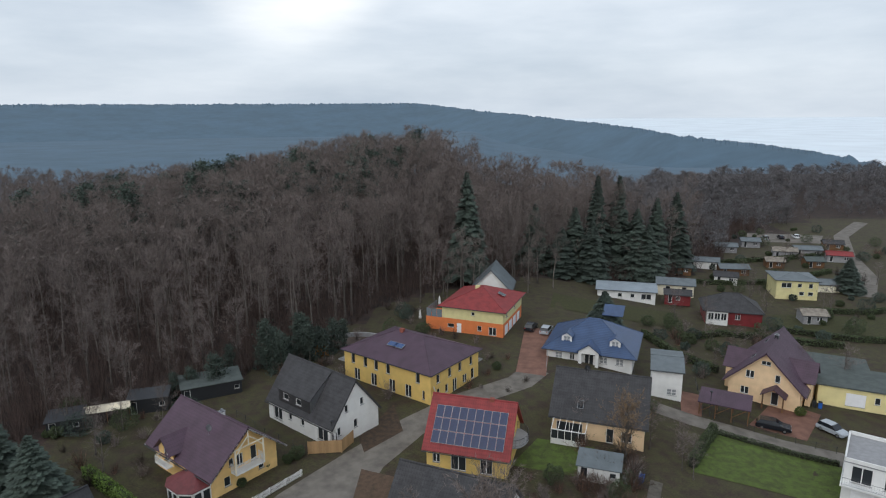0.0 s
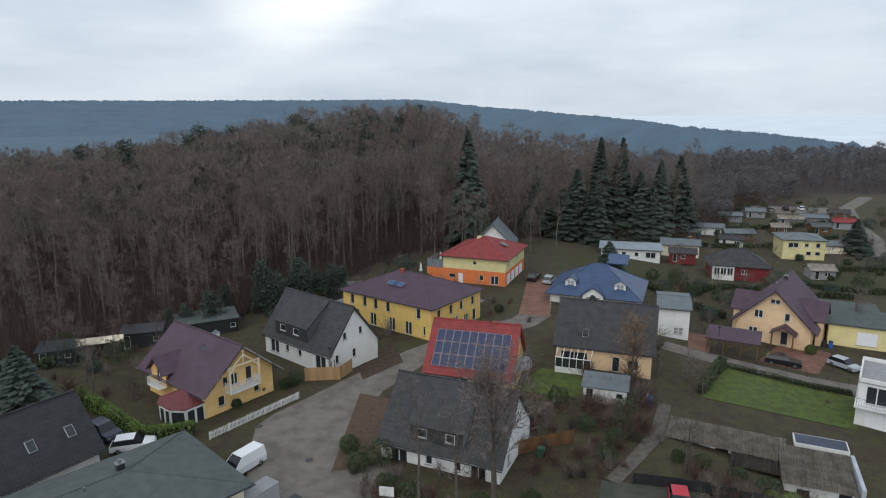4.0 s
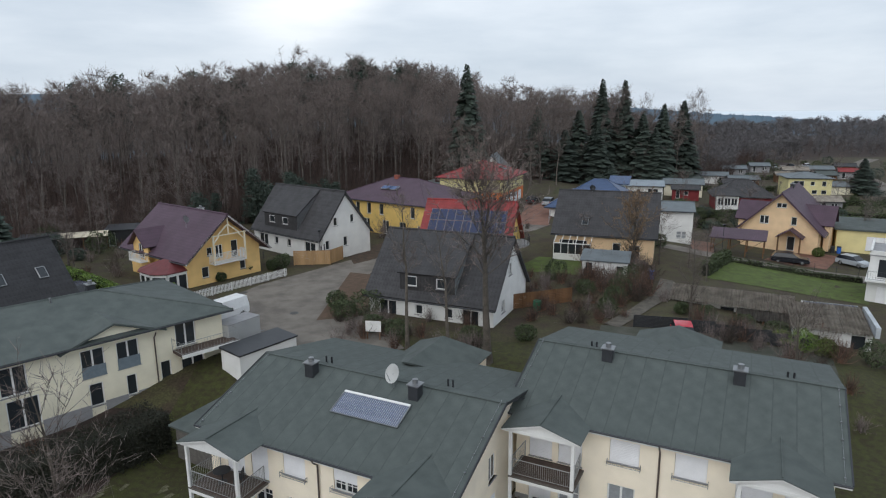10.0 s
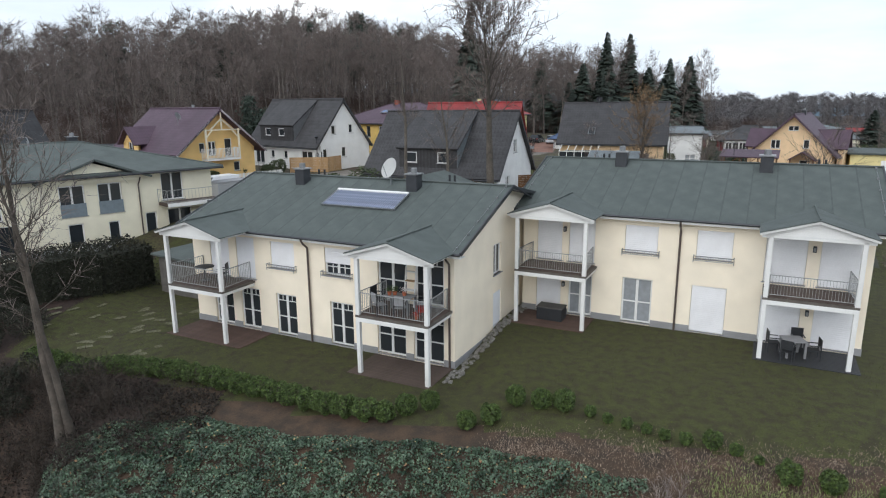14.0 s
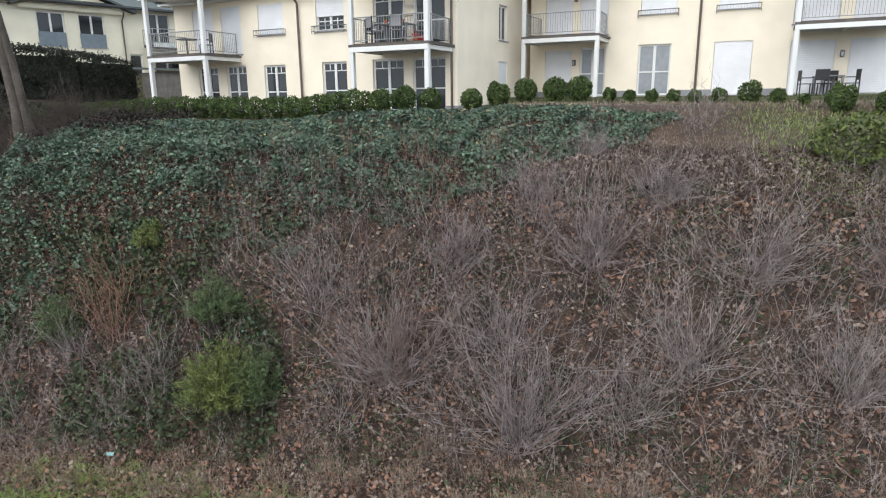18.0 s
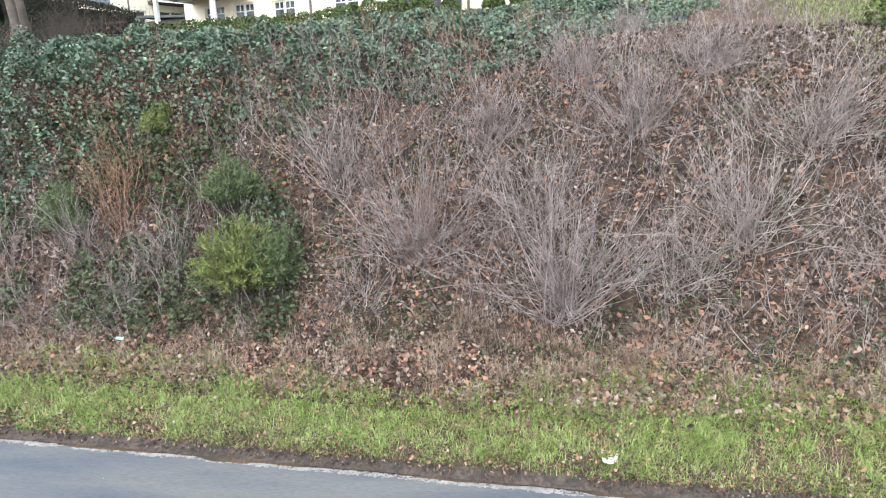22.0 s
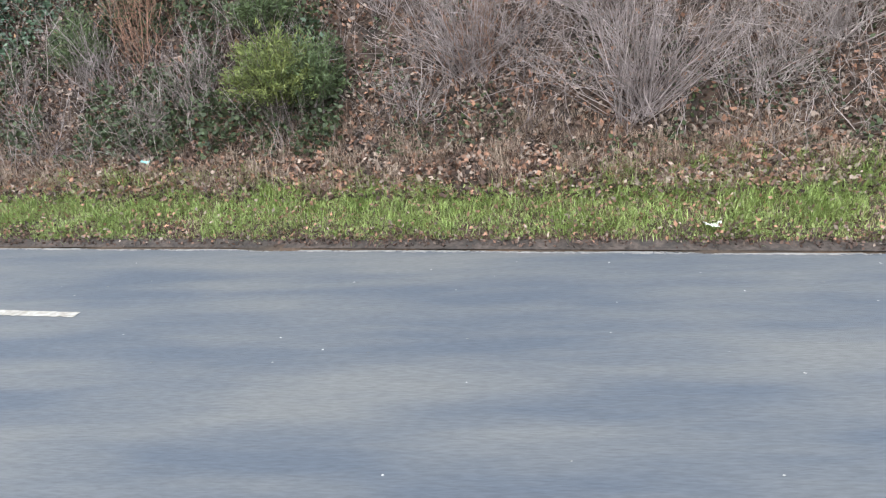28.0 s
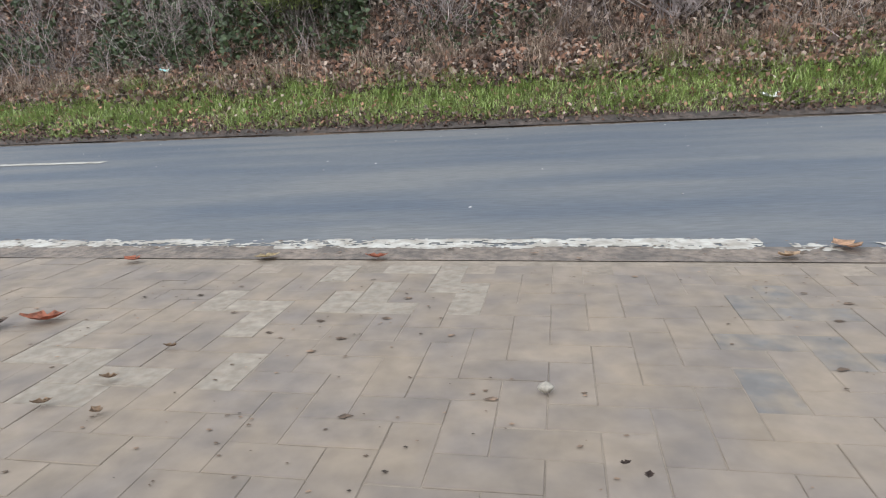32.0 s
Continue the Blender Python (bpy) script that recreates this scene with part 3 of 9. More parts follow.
road = road_strip("road", lambda x: kerb_y(x) + 0.14, far_edge, -60, 60, ASPH, 0.0, "worn grey asphalt road", "road", cuts=16)
pavement = road_strip("pavement", -6.0, kerb_y, -40, 40, PAVE, -0.0016, "dusty grey brick pavement", "pavement")
gutter = road_strip("gutter", lambda x: kerb_y(x) - 0.004, lambda x: kerb_y(x) + 0.19, -40, 40, mat("gutter_dirt", lin(112, 100, 90), 0.95, 0.25, 0.4, 30.0, 0.8, col2=lin(86, 78, 72)), 0.002, "strip of dirt along the road's edge", "gutter")

lane = ribbon("lane", ((-9.5, 45), (-16, 55), (-19.3, 63), (-14.8, 74), (-9, 84), (-2, 92), (7, 99), (10, 104)), 6, LANE, 0.05, "grey gravel lane between the houses", "lane", widths=(11, 12.5, 10.5, 6.5, 5, 5, 5, 5))
yard = patch("courtyard", ((9.5, 45.5), (26, 40), (30.5, 51.5), (12, 54.6)), 10, 6, mat("mossy_asphalt", lin(76, 76, 68), 0.9, 0.15, 3.0, 30.0, 0.3, col2=lin(60, 63, 52)), 0.05, "grey paved courtyard behind the houses", "courtyard")

# ---- houses ----
def put(x, y, rot, dz=0.0, z=None):
    return pose(x, y, (ground_z(x, y) if z is None else z) + dz, 0, 0, rot)


def house(name, label, m, w, d, eave, ridge, wall_m, roof_m, wins, roof="gable", axis="x", over=0.5, side=0.5, trim=None, plinth=0.0):
    root = thing(name, label, "house", m)
    walls(root, w, d, -1.0, eave, wins, wall_m, gable=axis if roof == "gable" else None, gh=ridge, plinth=plinth)
    if roof == "gable":
        gable_roof(root, w, d, eave, ridge, roof_m, over, side, axis, trim=trim)
    else:
        hip_roof(root, w, d, eave, ridge, roof_m, over)
    return root


def chimney(root, x, y, z, h, m=DARKM, r=0.3, cap=True, label="clad chimney"):
    c = part("chimney", boxed(x - r, x + r, y - r, y + r, z - 0.6, z + h, 0.02), m, root, label)
    if cap:
        bm = boxed(x - r * 1.25, x + r * 1.25, y - r * 1.25, y + r * 1.25, z + h, z + h + 0.06)
        part("cap", bm, METAL, c, "bright steel chimney cap")
        bm = tube(bmesh.new(), [(x, y, z + h + 0.06), (x, y, z + h + 0.32)], r * 0.55, 8)
        part("flue", bm, METAL, c, "bright steel flue")


def dish(root, x, y, z, r, az, pole=0.8, m=WPAINT):
    """A satellite dish on a pole, facing az degrees."""
    bm = bmesh.new()
    d = part("mast", tube(bm, [(x, y, z - 0.3), (x, y, z + pole)], 0.03, 6), METAL, root, "steel mast")
    bm = bmesh.new()
    rings = []
    for k in range(5):
        q, dep = r * k / 4, 0.22 * r * (k / 4) ** 2
        rings.append([bm.verts.new((q * math.cos(a), dep, q * math.sin(a))) for a in (2 * math.pi * j / 16 for j in range(16))] if k else [bm.verts.new((0, 0, 0))])
    for j in range(16):
        bm.faces.new((rings[0][0], rings[1][j], rings[1][(j + 1) % 16]))
        for k in range(1, 4):
            bm.faces.new((rings[k][j], rings[k + 1][j], rings[k + 1][(j + 1) % 16], rings[k][(j + 1) % 16]))
    bmesh.ops.solidify(bm, geom=bm.faces[:], thickness=0.02)
    o = part("satellite_dish", bm, m, root, "pale satellite dish")
    o.matrix_basis = pose(x, y, z + pole, 25, 0, az)
    part("arm", tube(bmesh.new(), [(0, 0.0, -r * 0.9), (0, r * 0.9, -r * 0.1)], 0.02, 5), METAL, o)


_BAR = {}


RAILM = mat("pale_galvanised_rail", lin(160, 162, 162), 0.55, 0.06, 1.0, 30.0, 0.05, metal=0.25)


def rail(parent, pts, h=0.95, step=0.12, m=RAILM, post=0.025, bar=0.009, name="railing", label="steel bar railing"):
    """A railing of upright bars along points."""
    root_ob = part(name, tube(bmesh.new(), [Vector(p) + Vector((0, 0, h)) for p in pts], 0.022, 6), m, parent, label)
    key = (round(h, 2), bar, m.name)
    if key not in _BAR:
        _BAR[key] = (mesh_of(tube(bmesh.new(), [(0, 0, 0.1), (0, 0, h)], bar, 4), "baluster", m), mesh_of(tube(bmesh.new(), [(0, 0, 0), (0, 0, h)], post, 6), "newel", m))
    for a, b in zip(pts, pts[1:]):
        a, b = Vector(a), Vector(b)
        n = max(1, int((b - a).length / step))
        part("bottom_rail", tube(bmesh.new(), [a + Vector((0, 0, 0.1)), b + Vector((0, 0, 0.1))], 0.015, 5), m, root_ob)
        for i in range(n):
            p = a.lerp(b, i / n)
            share("baluster" if i else "newel", _BAR[key][0 if i else 1], root_ob, Matrix.Translation(p))
    share("newel", _BAR[key][1], root_ob, Matrix.Translation(Vector(pts[-1])))


def skylight(root, m, w=0.8, h=1.2):
    o = part("roof_window", boxed(-w / 2, w / 2, -h / 2, h / 2, 0.0, 0.1, 0.02), METAL, root, "pale framed roof window")
    o.matrix_basis = m
    part("pane", boxed(-w / 2 + 0.08, w / 2 - 0.08, -h / 2 + 0.08, h / 2 - 0.08, 0.1, 0.11), GLASS, o)


def on_slope(x, y, w, d, ze, zr, axis="x", far=False, thick=0.22):
    """A pose lying on the near slope of a gable roof with its ridge along x, or along y."""
    run = (d if axis == "x" else w) / 2
    sl = (zr - ze) / run
    a = math.degrees(math.atan(sl))
    if axis == "x":
        return pose(x, y, ze + sl * y + thick, a, 0, 0)
    return pose(x, y, ze + sl * x + thick, 0, -a, 0) if not far else pose(x, y, ze + sl * (w - x) + thick, 0, a, 0)


# yellow house with balcony gable and sunroom
CREAMT = mat("cream_timber", lin(236, 224, 200), 0.7, 0.06, 2.0, 14.0, 0.1)
A = house("yellow_house", "yellow rendered house with a maroon tiled gable roof", put(-30.9, 64.5, 56, z=10.0), 9.4, 12.5, 4.1, 8.1, YELLOW, TILE_PUR,
          {0: [(1.7, 1.35, 0.9, 1.25, "plain"), (6.6, 1.4, 0.8, 1.05, "plain"), (3.6, 3.3, 0.9, 1.5, "double"), (5.6, 3.05, 0.9, 2.0, "plain"), (2.5, 3.7, 0.7, 1.0, "plain")], 3: [(9.0, 0.2, 2.0, 2.1, "double")]}, axis="y", over=0.8, side=1.2, trim=WPAINT)
bm = boxed(2.7, 6.8, -1.15, 0.0, 2.78, 2.96)
bal = part("balcony", bm, WPAINT, A, "white wooden balcony")
rail(bal, ((2.75, 0, 2.96), (2.75, -1.1, 2.96), (6.75, -1.1, 2.96), (6.75, 0, 2.96)), 1.1, 0.16, WPAINT, 0.05, 0.03, "railing", "white wooden balustrade")
for x_ in (2.75, 6.75):
    part("post", boxed(x_ - 0.08, x_ + 0.08, -1.14, -0.98, 2.96, 6.15), CREAMT, A, "cream timber post")
bm = bmesh.new()
for a_, b_ in (((2.3, -1.05, 6.05), (7.1, -1.05, 6.05)), ((4.7, -1.05, 6.05), (4.7, -1.05, 7.9)), ((3.3, -1.05, 6.05), (4.7, -1.05, 7.2)), ((6.1, -1.05, 6.05), (4.7, -1.05, 7.2)), ((-0.4, -1.05, 3.8), (2.0, -1.05, 5.85)), ((9.8, -1.05, 3.8), (7.4, -1.05, 5.85)), ((2.75, -1.05, 5.2), (3.5, -1.05, 6.0)), ((6.75, -1.05, 5.2), (6.0, -1.05, 6.0))):
    tube(bm, [a_, b_], 0.08, 4)
part("gable_truss", bm, CREAMT, A, "cream timber truss under the gable")
dish(A, 2.6, 4.0, 6.6, 0.45, 200, 0.9, PLINTH)
chimney(A, 5.2, 5.0, 7.8, 0.6, WWALL, 0.3, True, "white chimney")
# sunroom with a bowed front
SUN_B = [(0, 0.3), (-2.2, 0.3), (-3.2, 1.7), (-3.2, 3.9), (-2.2, 5.3), (0, 5.3)]
sr = part("sunroom_base", prism(bmesh.new(), [(x, y, 0.35) for x, y in SUN_B], 1.1), WWALL, A, "white sunroom base")
for (ax, ay), (bx, by) in zip(SUN_B, SUN_B[1:]):
    ln = math.hypot(bx - ax, by - ay)
    n_ = 2 if ln > 1.8 else 1
    w_ = part("sunroom_wall", wall_bm(ln, 0.35, 2.6, [(0.12 + i * ln / n_, 0.5, ln / n_ - 0.24, 1.75) for i in range(n_)], 0.16), WPAINT, A, "white glazed sunroom wall")
    w_.matrix_basis = pose(ax, ay, 0, 0, 0, math.degrees(math.atan2(by - ay, bx - ax)) + 0) @ pose(0, 0, 0)
    for i in range(n_):
        part("pane", boxed(0.12 + i * ln / n_, (i + 1) * ln / n_ - 0.12, 0.07, 0.09, 0.5, 2.25), GLASS, w_)
RB = [(0.2, 0.0), (-2.4, 0.0), (-3.5, 1.5), (-3.5, 4.1), (-2.4, 5.6), (0.2, 5.6)]
for (ax, ay), (bx, by) in zip(RB, RB[1:]):
    part("sunroom_roof", prism(bmesh.new(), [(ax, ay, 2.65), (bx, by, 2.65), (0.2, 2.8, 4.0)], 0.1), mat("dark_red_sheet", lin(110, 52, 54), 0.6, 0.12, 2.0, 10.0, 0.3), A, "dark red sunroom roof")
# cross gable
cg = part("cross_gable_wall", wall_bm(3.4, 2.6, 4.5, [(1.1, 3.0, 1.2, 1.7)], 0.2, (1.7, 6.2)), YELLOW, A)
cg.matrix_basis = pose(-0.7, 10.2, 0, 0, 0, -90)
window(cg, pose(1.1, 0, 3.0), 1.2, 1.7, "double")
for y0, s_ in ((10.5, -1), (6.5, 1)):
    part("cross_roof", prism(bmesh.new(), [(-1.3, y0, 4.5), (-1.3, y0 + 2.0 * s_ * 1.0, 6.4), (2.9, y0 + 2.0 * s_, 6.4), (1.0, y0, 4.5)], 0.15), TILE_PUR, A)
rail(A, ((-0.7, 7.2, 2.8), (-1.5, 7.2, 2.8), (-1.5, 9.8, 2.8), (-0.7, 9.8, 2.8)), 0.9, 0.15, WPAINT, 0.04, 0.025, "railing", "white wooden balustrade")
part("balcony_floor", boxed(-1.55, -0.4, 7.1, 9.9, 2.68, 2.8), WPAINT, A)

# white house with the steep dark roof
B = house("white_gable_house", "white rendered house with a dark steep tiled roof", put(-19.35, 76.6, 54, z=10.8), 8.6, 14.4, 2.95, 8.3, WWALL, TILE_DK,
          {0: [(2.35, 4.2, 0.65, 1.1, "plain"), (5.2, 4.3, 0.65, 1.1, "plain"), (0.9, 1.3, 0.65, 1.2, "plain"), (3.9, 1.35, 0.7, 1.25, "plain")],
           3: [(1.2, 0.3, 2.0, 1.9, "double"), (4.7, 1.1, 0.8, 1.0, "plain"), (7.5, 1.1, 0.8, 1.0, "plain"), (11.2, 0.3, 2.2, 1.9, "double"), (13.9, 0.5, 0.8, 1.6, "plain")]}, axis="y", over=0.4, side=0.3)
bm = wall_bm(7.1, 3.2, 5.2, [(1.1, 3.95, 1.2, 0.95), (4.0, 3.95, 1.2, 0.95)], 0.15)
dw = part("dormer_front", bm, TILE_DK, B, "dark dormer front")
dw.matrix_basis = pose(0.15, 11.9, 0, 0, 0, -90)
for x_ in (1.1, 4.0):
    window(dw, pose(x_, -0.06, 3.95), 1.2, 0.95, "plain")
part("dormer_roof", prism(bmesh.new(), [(-0.05, 4.6, 5.3), (-0.05, 12.1, 5.3), (4.25, 12.1, 8.5), (4.25, 4.6, 8.5)], 0.14), TILE_DK, B)
for y_ in (4.8, 11.9):
    part("dormer_cheek", prism(bmesh.new(), [(0.2, y_, 3.2), (0.2, y_, 5.2), (4.0, y_, 8.1)], 0.08), METAL, B, "sheet metal dormer cheek")
skylight(B, on_slope(2.4, 9.0, 8.6, 14, 3.0, 8.0, "y"), 0.5, 0.5)

# long ochre house
up3 = [(x, 2.95, 0.85, 1.7, "plain") for x in (1.6, 4.4, 6.8, 9.4, 15.6)]
lo3 = [(x, 0.1, 1.3, 2.1, "double") for x in (2.2, 6.0, 10.0, 13.4)] + [(16.9, 0.5, 0.5, 1.5, "plain")]
C = house("ochre_house", "long ochre house with a maroon hipped roof", put(-7.2, 90.0, 57, z=10.8), 13.2, 18.6, 5.1, 7.8, OCHRE, TILE_PUR,
          {3: up3 + lo3, 0: [(x, 2.95, 0.9, 1.5, "plain") for x in (1.5, 4.6, 7.4, 10.6)] + [(x, 0.6, 0.8, 1.4, "plain") for x in (1.6, 3.8)] + [(5.8, 0.0, 1.2, 2.2, "double"), (8.6, 0.5, 1.2, 1.4, "double"), (11.0, 0.3, 1.0, 1.9, "plain")]}, roof="hip")
for k_ in (0, 1):
    o_ = part("solar_collector", boxed(-0.55, 0.55, -1.0, 1.0, 0, 0.12, 0.02), METAL, C, "blue solar collector in a steel frame")
    o_.matrix_basis = pose(3.2, 9.0 + 1.3 * k_, 5.1 + 3.2 * 0.42 + 0.25, 0, -22, 0)
    part("glass", boxed(-0.48, 0.48, -0.92, 0.92, 0.12, 0.13), mat("solar_blue", lin(60, 84, 128), 0.15, 0.1, 1.0, 10.0, 0.0), o_)
chimney(C, 6.4, 11.0, 7.6, 0.8, mat("brick_red", lin(150, 84, 70), 0.85, 0.15, 1.0, 20.0, 0.2), 0.35, False, "red brick chimney")
dish(C, 0.4, -0.35, 2.2, 0.45, 215, 0.4)
for y_ in (18.9,):
    rail(C, ((0.2, 18.7, 2.8), (0.2, 20.2, 2.8), (6, 20.2, 2.8)), 0.95, 0.3, DARKM)
    part("balcony_slab", boxed(0.1, 6.1, 18.6, 20.3, 2.6, 2.8), PLINTH, C)
rail(C, ((13.3, 0.2, 2.8), (14.6, 0.2, 2.8), (14.6, 5.0, 2.8)), 0.95, 0.3, DARKM)
part("balcony_slab", boxed(13.2, 14.7, 0.1, 5.1, 2.6, 2.8), PLINTH, C)

# orange and yellow villa with a red roof
D = thing("orange_house", "orange and yellow villa with a red hipped roof", "house", put(4.7, 119.3, 72, z=11.0))
gar = [(1.2 + i * 3.0, 0.05, 2.4, 2.2, "shutter") for i in range(4)]
walls(D, 14, 13, -1.0, 2.9, {3: [(10.0, 0.3, 1.6, 1.7, "double"), (7.6, 0.9, 0.9, 1.1, "plain"), (3.2, 0.05, 1.0, 2.0, "shutter"), (1.2, 1.0, 1.4, 0.8, "plain")], 0: gar}, ORANGE)
walls(D, 14, 13, 2.9, 5.6, {3: [(6.3, 4.0, 0.7, 0.7, "plain")], 0: [(2.0, 3.7, 1.0, 1.2, "double"), (8.0, 3.7, 1.0, 1.2, "double")]}, YELLOW2, names=("upper_front_wall", "upper_right_wall", "upper_back_wall", "upper_left_wall"))
hip_roof(D, 14, 13, 5.6, 8.2, TILE_RED, 0.7)
skylight(D, pose(7.0, 2.4, 7.0, 22, 0, 0), 1.3, 1.6)
tb = part("terrace_block", boxed(0.5, 6.5, 13.0, 16.8, -1.0, 2.6), ORANGE, D, "orange garage block with a roof terrace")
for a_, b_ in (((0.5, 13.2), (0.5, 16.7)), ((0.5, 16.7), (6.4, 16.7))):
    bm = bmesh.new()
    n_ = 3
    for i in range(n_):
        p0, p1 = Vector((*a_, 0)).lerp(Vector((*b_, 0)), i / n_ + 0.02), Vector((*a_, 0)).lerp(Vector((*b_, 0)), (i + 1) / n_ - 0.02)
        box(bm, min(p0.x, p1.x) - 0.02, max(p0.x, p1.x) + 0.02, min(p0.y, p1.y) - 0.02, max(p0.y, p1.y) + 0.02, 2.7, 4.4)
    part("glass_screen", bm, mat("pale_glass", lin(120, 132, 140), 0.15, 0.05, 1.0, 10.0, 0.0), tb, "pale glass balustrade")
chimney(D, 6.5, 7.5, 7.6, 0.9, YELLOW2, 0.4, False, "yellow chimney")

# white house with the blue roof
F = house("blue_roof_house", "white house with a blue glazed hipped roof", put(12.5, 110.7, -17.5, z=10.0), 15.2, 13, 3.0, 6.9, WWALL, TILE_BLUE,
          {0: [(1.6, 0.9, 1.3, 1.2, "cross"), (4.2, 0.9, 0.9, 1.2, "double"), (6.9, 0.05, 1.6, 2.2, "double"), (9.6, 0.9, 1.3, 1.2, "cross"), (12.4, 0.9, 1.3, 1.2, "cross")]}, roof="hip", over=0.8)
for x_ in (3.4, 12.0):
    dm = part("dormer", wall_bm(1.9, 3.4, 4.9, [(0.35, 3.65, 1.2, 1.2)], 1.6, (0.95, 5.5)), WPAINT, F, "white arched dormer")
    dm.matrix_basis = pose(x_ - 0.95, 1.2, 0)
    window(dm, pose(0.35, 0, 3.65), 1.2, 1.2, "cross")
    for s_ in (-1, 1):
        rf = part("dormer_roof", prism(bmesh.new(), [(x_, 0.9, 5.65), (x_, 3.6, 5.65), (x_ + 1.15 * s_, 3.6, 4.9), (x_ + 1.15 * s_, 0.9, 4.9)], 0.1), TILE_BLUE, F)
pt = part("portico", wall_bm(3.6, 0, 3.2, [(0.6, 0.0, 2.4, 2.7)], 1.0, (1.8, 4.4)), WWALL, F, "white entrance portico")
pt.matrix_basis = pose(5.9, -1.0, 0)
for s_ in (-1, 1):
    part("portico_roof", prism(bmesh.new(), [(7.7, -1.3, 4.6), (7.7, 3.0, 4.6), (7.7 + 2.1 * s_, 3.0, 3.1), (7.7 + 2.1 * s_, -1.3, 3.1)], 0.12), TILE_BLUE, F)
an = part("annex_roof", prism(bmesh.new(), [(8, 14, 5.5), (12, 14, 5.5), (12, 18, 6.6), (8, 18, 6.6)], 0.15), TILE_BLUE, F)

# peach house with the wide dark roof
Gh = house("dark_roof_house", "peach house with a wide dark tiled roof", put(10.6, 82.4, -15.5, z=10.5), 12.4, 11, 3.3, 7.9, PEACH, TILE_DK,
           {0: [(0.6, 0.1, 3.6, 2.2, "double"), (7.4, 0.1, 1.0, 2.1, "plain"), (9.4, 0.6, 1.4, 1.4, "double")], 1: [(3.0, 0.9, 1.2, 1.2, "double"), (5.0, 3.9, 1.0, 1.2, "double")]}, axis="x", over=0.5)
skylight(Gh, on_slope(3.7, 1.3, 12.4, 11, 3.3, 7.9), 0.85, 1.3)
dish(Gh, 4.0, 5.3, 7.9, 0.4, 200, 0.6, DARKM)
cs = part("conservatory_frame", boxed(0.3, 4.9, -2.6, -2.5, 0.9, 1.0), WPAINT, Gh, "white conservatory frame")
for i in range(6):
    x_ = 0.3 + i * 0.92
    part("upright", boxed(x_ - 0.04, x_ + 0.04, -2.62, -2.52, 0.1, 2.26), WPAINT, cs)
    part("rafter", tube(bmesh.new(), [(x_, -2.57, 2.34), (x_, 0, 3.1)], 0.05, 4), WPAINT, cs)
for z_ in (0.0, 2.26):
    part("cross_rail", boxed(0.26, 4.94, -2.63, -2.51, z_, z_ + 0.1), WPAINT, cs)
for i in range(5):
    x_ = 0.34 + i * 0.92
    part("pane", boxed(x_, x_ + 0.84, -2.58, -2.56, 0.1, 0.9), WPAINT, cs, "white lower panel")
    part("pane", boxed(x_, x_ + 0.84, -2.58, -2.56, 1.0, 2.26), GLASS, cs)

# narrow white house
Hh = house("white_tower_house", "tall narrow white house with a grey sheet roof", put(28.3, 98.1, -14, z=9.0), 4.7, 9, 5.0, 5.7, WWALL, TILE_GREY,
           {0: [(2.4, 0.9, 1.5, 1.1, "cross")], 3: [(3.0, 3.0, 0.9, 1.1, "plain")]}, axis="x", over=0.4, side=0.3)

# peach gable house with porch
Ih = house("peach_house", "peach house with a dark maroon gable roof", put(42.5, 103.0, -33, z=7.7), 10.8, 14, 3.5, 8.8, PEACH, TILE_PUR,
           {0: [(2.5, 3.9, 1.3, 1.3, "double"), (6.9, 4.0, 0.8, 1.3, "plain"), (1.9, 0.9, 1.3, 1.3, "double"), (6.6, 0.05, 1.1, 2.2, "plain"), (4.7, 6.6, 1.4, 0.7, "double")]}, axis="y", over=0.9, side=0.9)
for s_ in (-1, 1):
    part("porch_roof", prism(bmesh.new(), [(7.2, -2.4, 3.7), (7.2, 0, 3.7), (7.2 + 1.9 * s_, 0, 2.4), (7.2 + 1.9 * s_, -2.4, 2.4)], 0.12), TILE_PUR, Ih)
    part("porch_post", boxed(7.2 + 1.5 * s_ - 0.1, 7.2 + 1.5 * s_ + 0.1, -2.2, -2.0, 0, 2.6), BROWNW, Ih, "brown timber post")
# low cross wing through the main roof
for y_ in (2.9, 9.1):
    part("wing_roof", prism(bmesh.new(), [(-1.8, 6, 6.65), (12.4, 6, 6.65), (12.4, y_, 3.9), (-1.8, y_, 3.9)], 0.16), TILE_PUR, Ih, "maroon tiled wing roof")
for x0_, x1_ in ((-1.3, -0.31), (11.11, 11.9)):
    part("wing_wall", boxed(x0_, x1_, 3.4, 8.6, -0.2, 4.0), PEACH, Ih)
skylight(Ih, on_slope(2.9, 3.4, 10.8, 14, 3.5, 8.8, "y"), 0.8, 1.2)
skylight(Ih, on_slope(3.6, 10.5, 10.8, 14, 3.5, 8.8, "y"), 0.8, 1.2)
chimney(Ih, 5.4, 8.0, 8.6, 0.9, DARKM, 0.3, True)

# house with the solar roof
K = house("solar_house", "ochre house with a red tiled roof of solar panels", put(-6.3, 73.0, -12.5, z=10.7), 10.4, 9.5, 3.0, 7.8, OCHRE, TILE_RED,
          {0: [(0.8, 0.8, 1.0, 1.2, "double"), (3.2, 0.1, 2.0, 2.1, "double"), (7.0, 0.1, 1.6, 2.1, "double")], 1: [(2.2, 0.6, 1.2, 1.6, "double"), (3.8, 3.5, 1.6, 2.0, "double")]}, axis="x", over=0.6)
SOL = mat("solar_cells", lin(34, 46, 82), 0.4, 0.1, 0.6, 6.0, 0.0)
pan = mesh_of(boxed(-0.5, 0.5, -0.8, 0.8, 0.0, 0.05), "solar_panel", METAL)
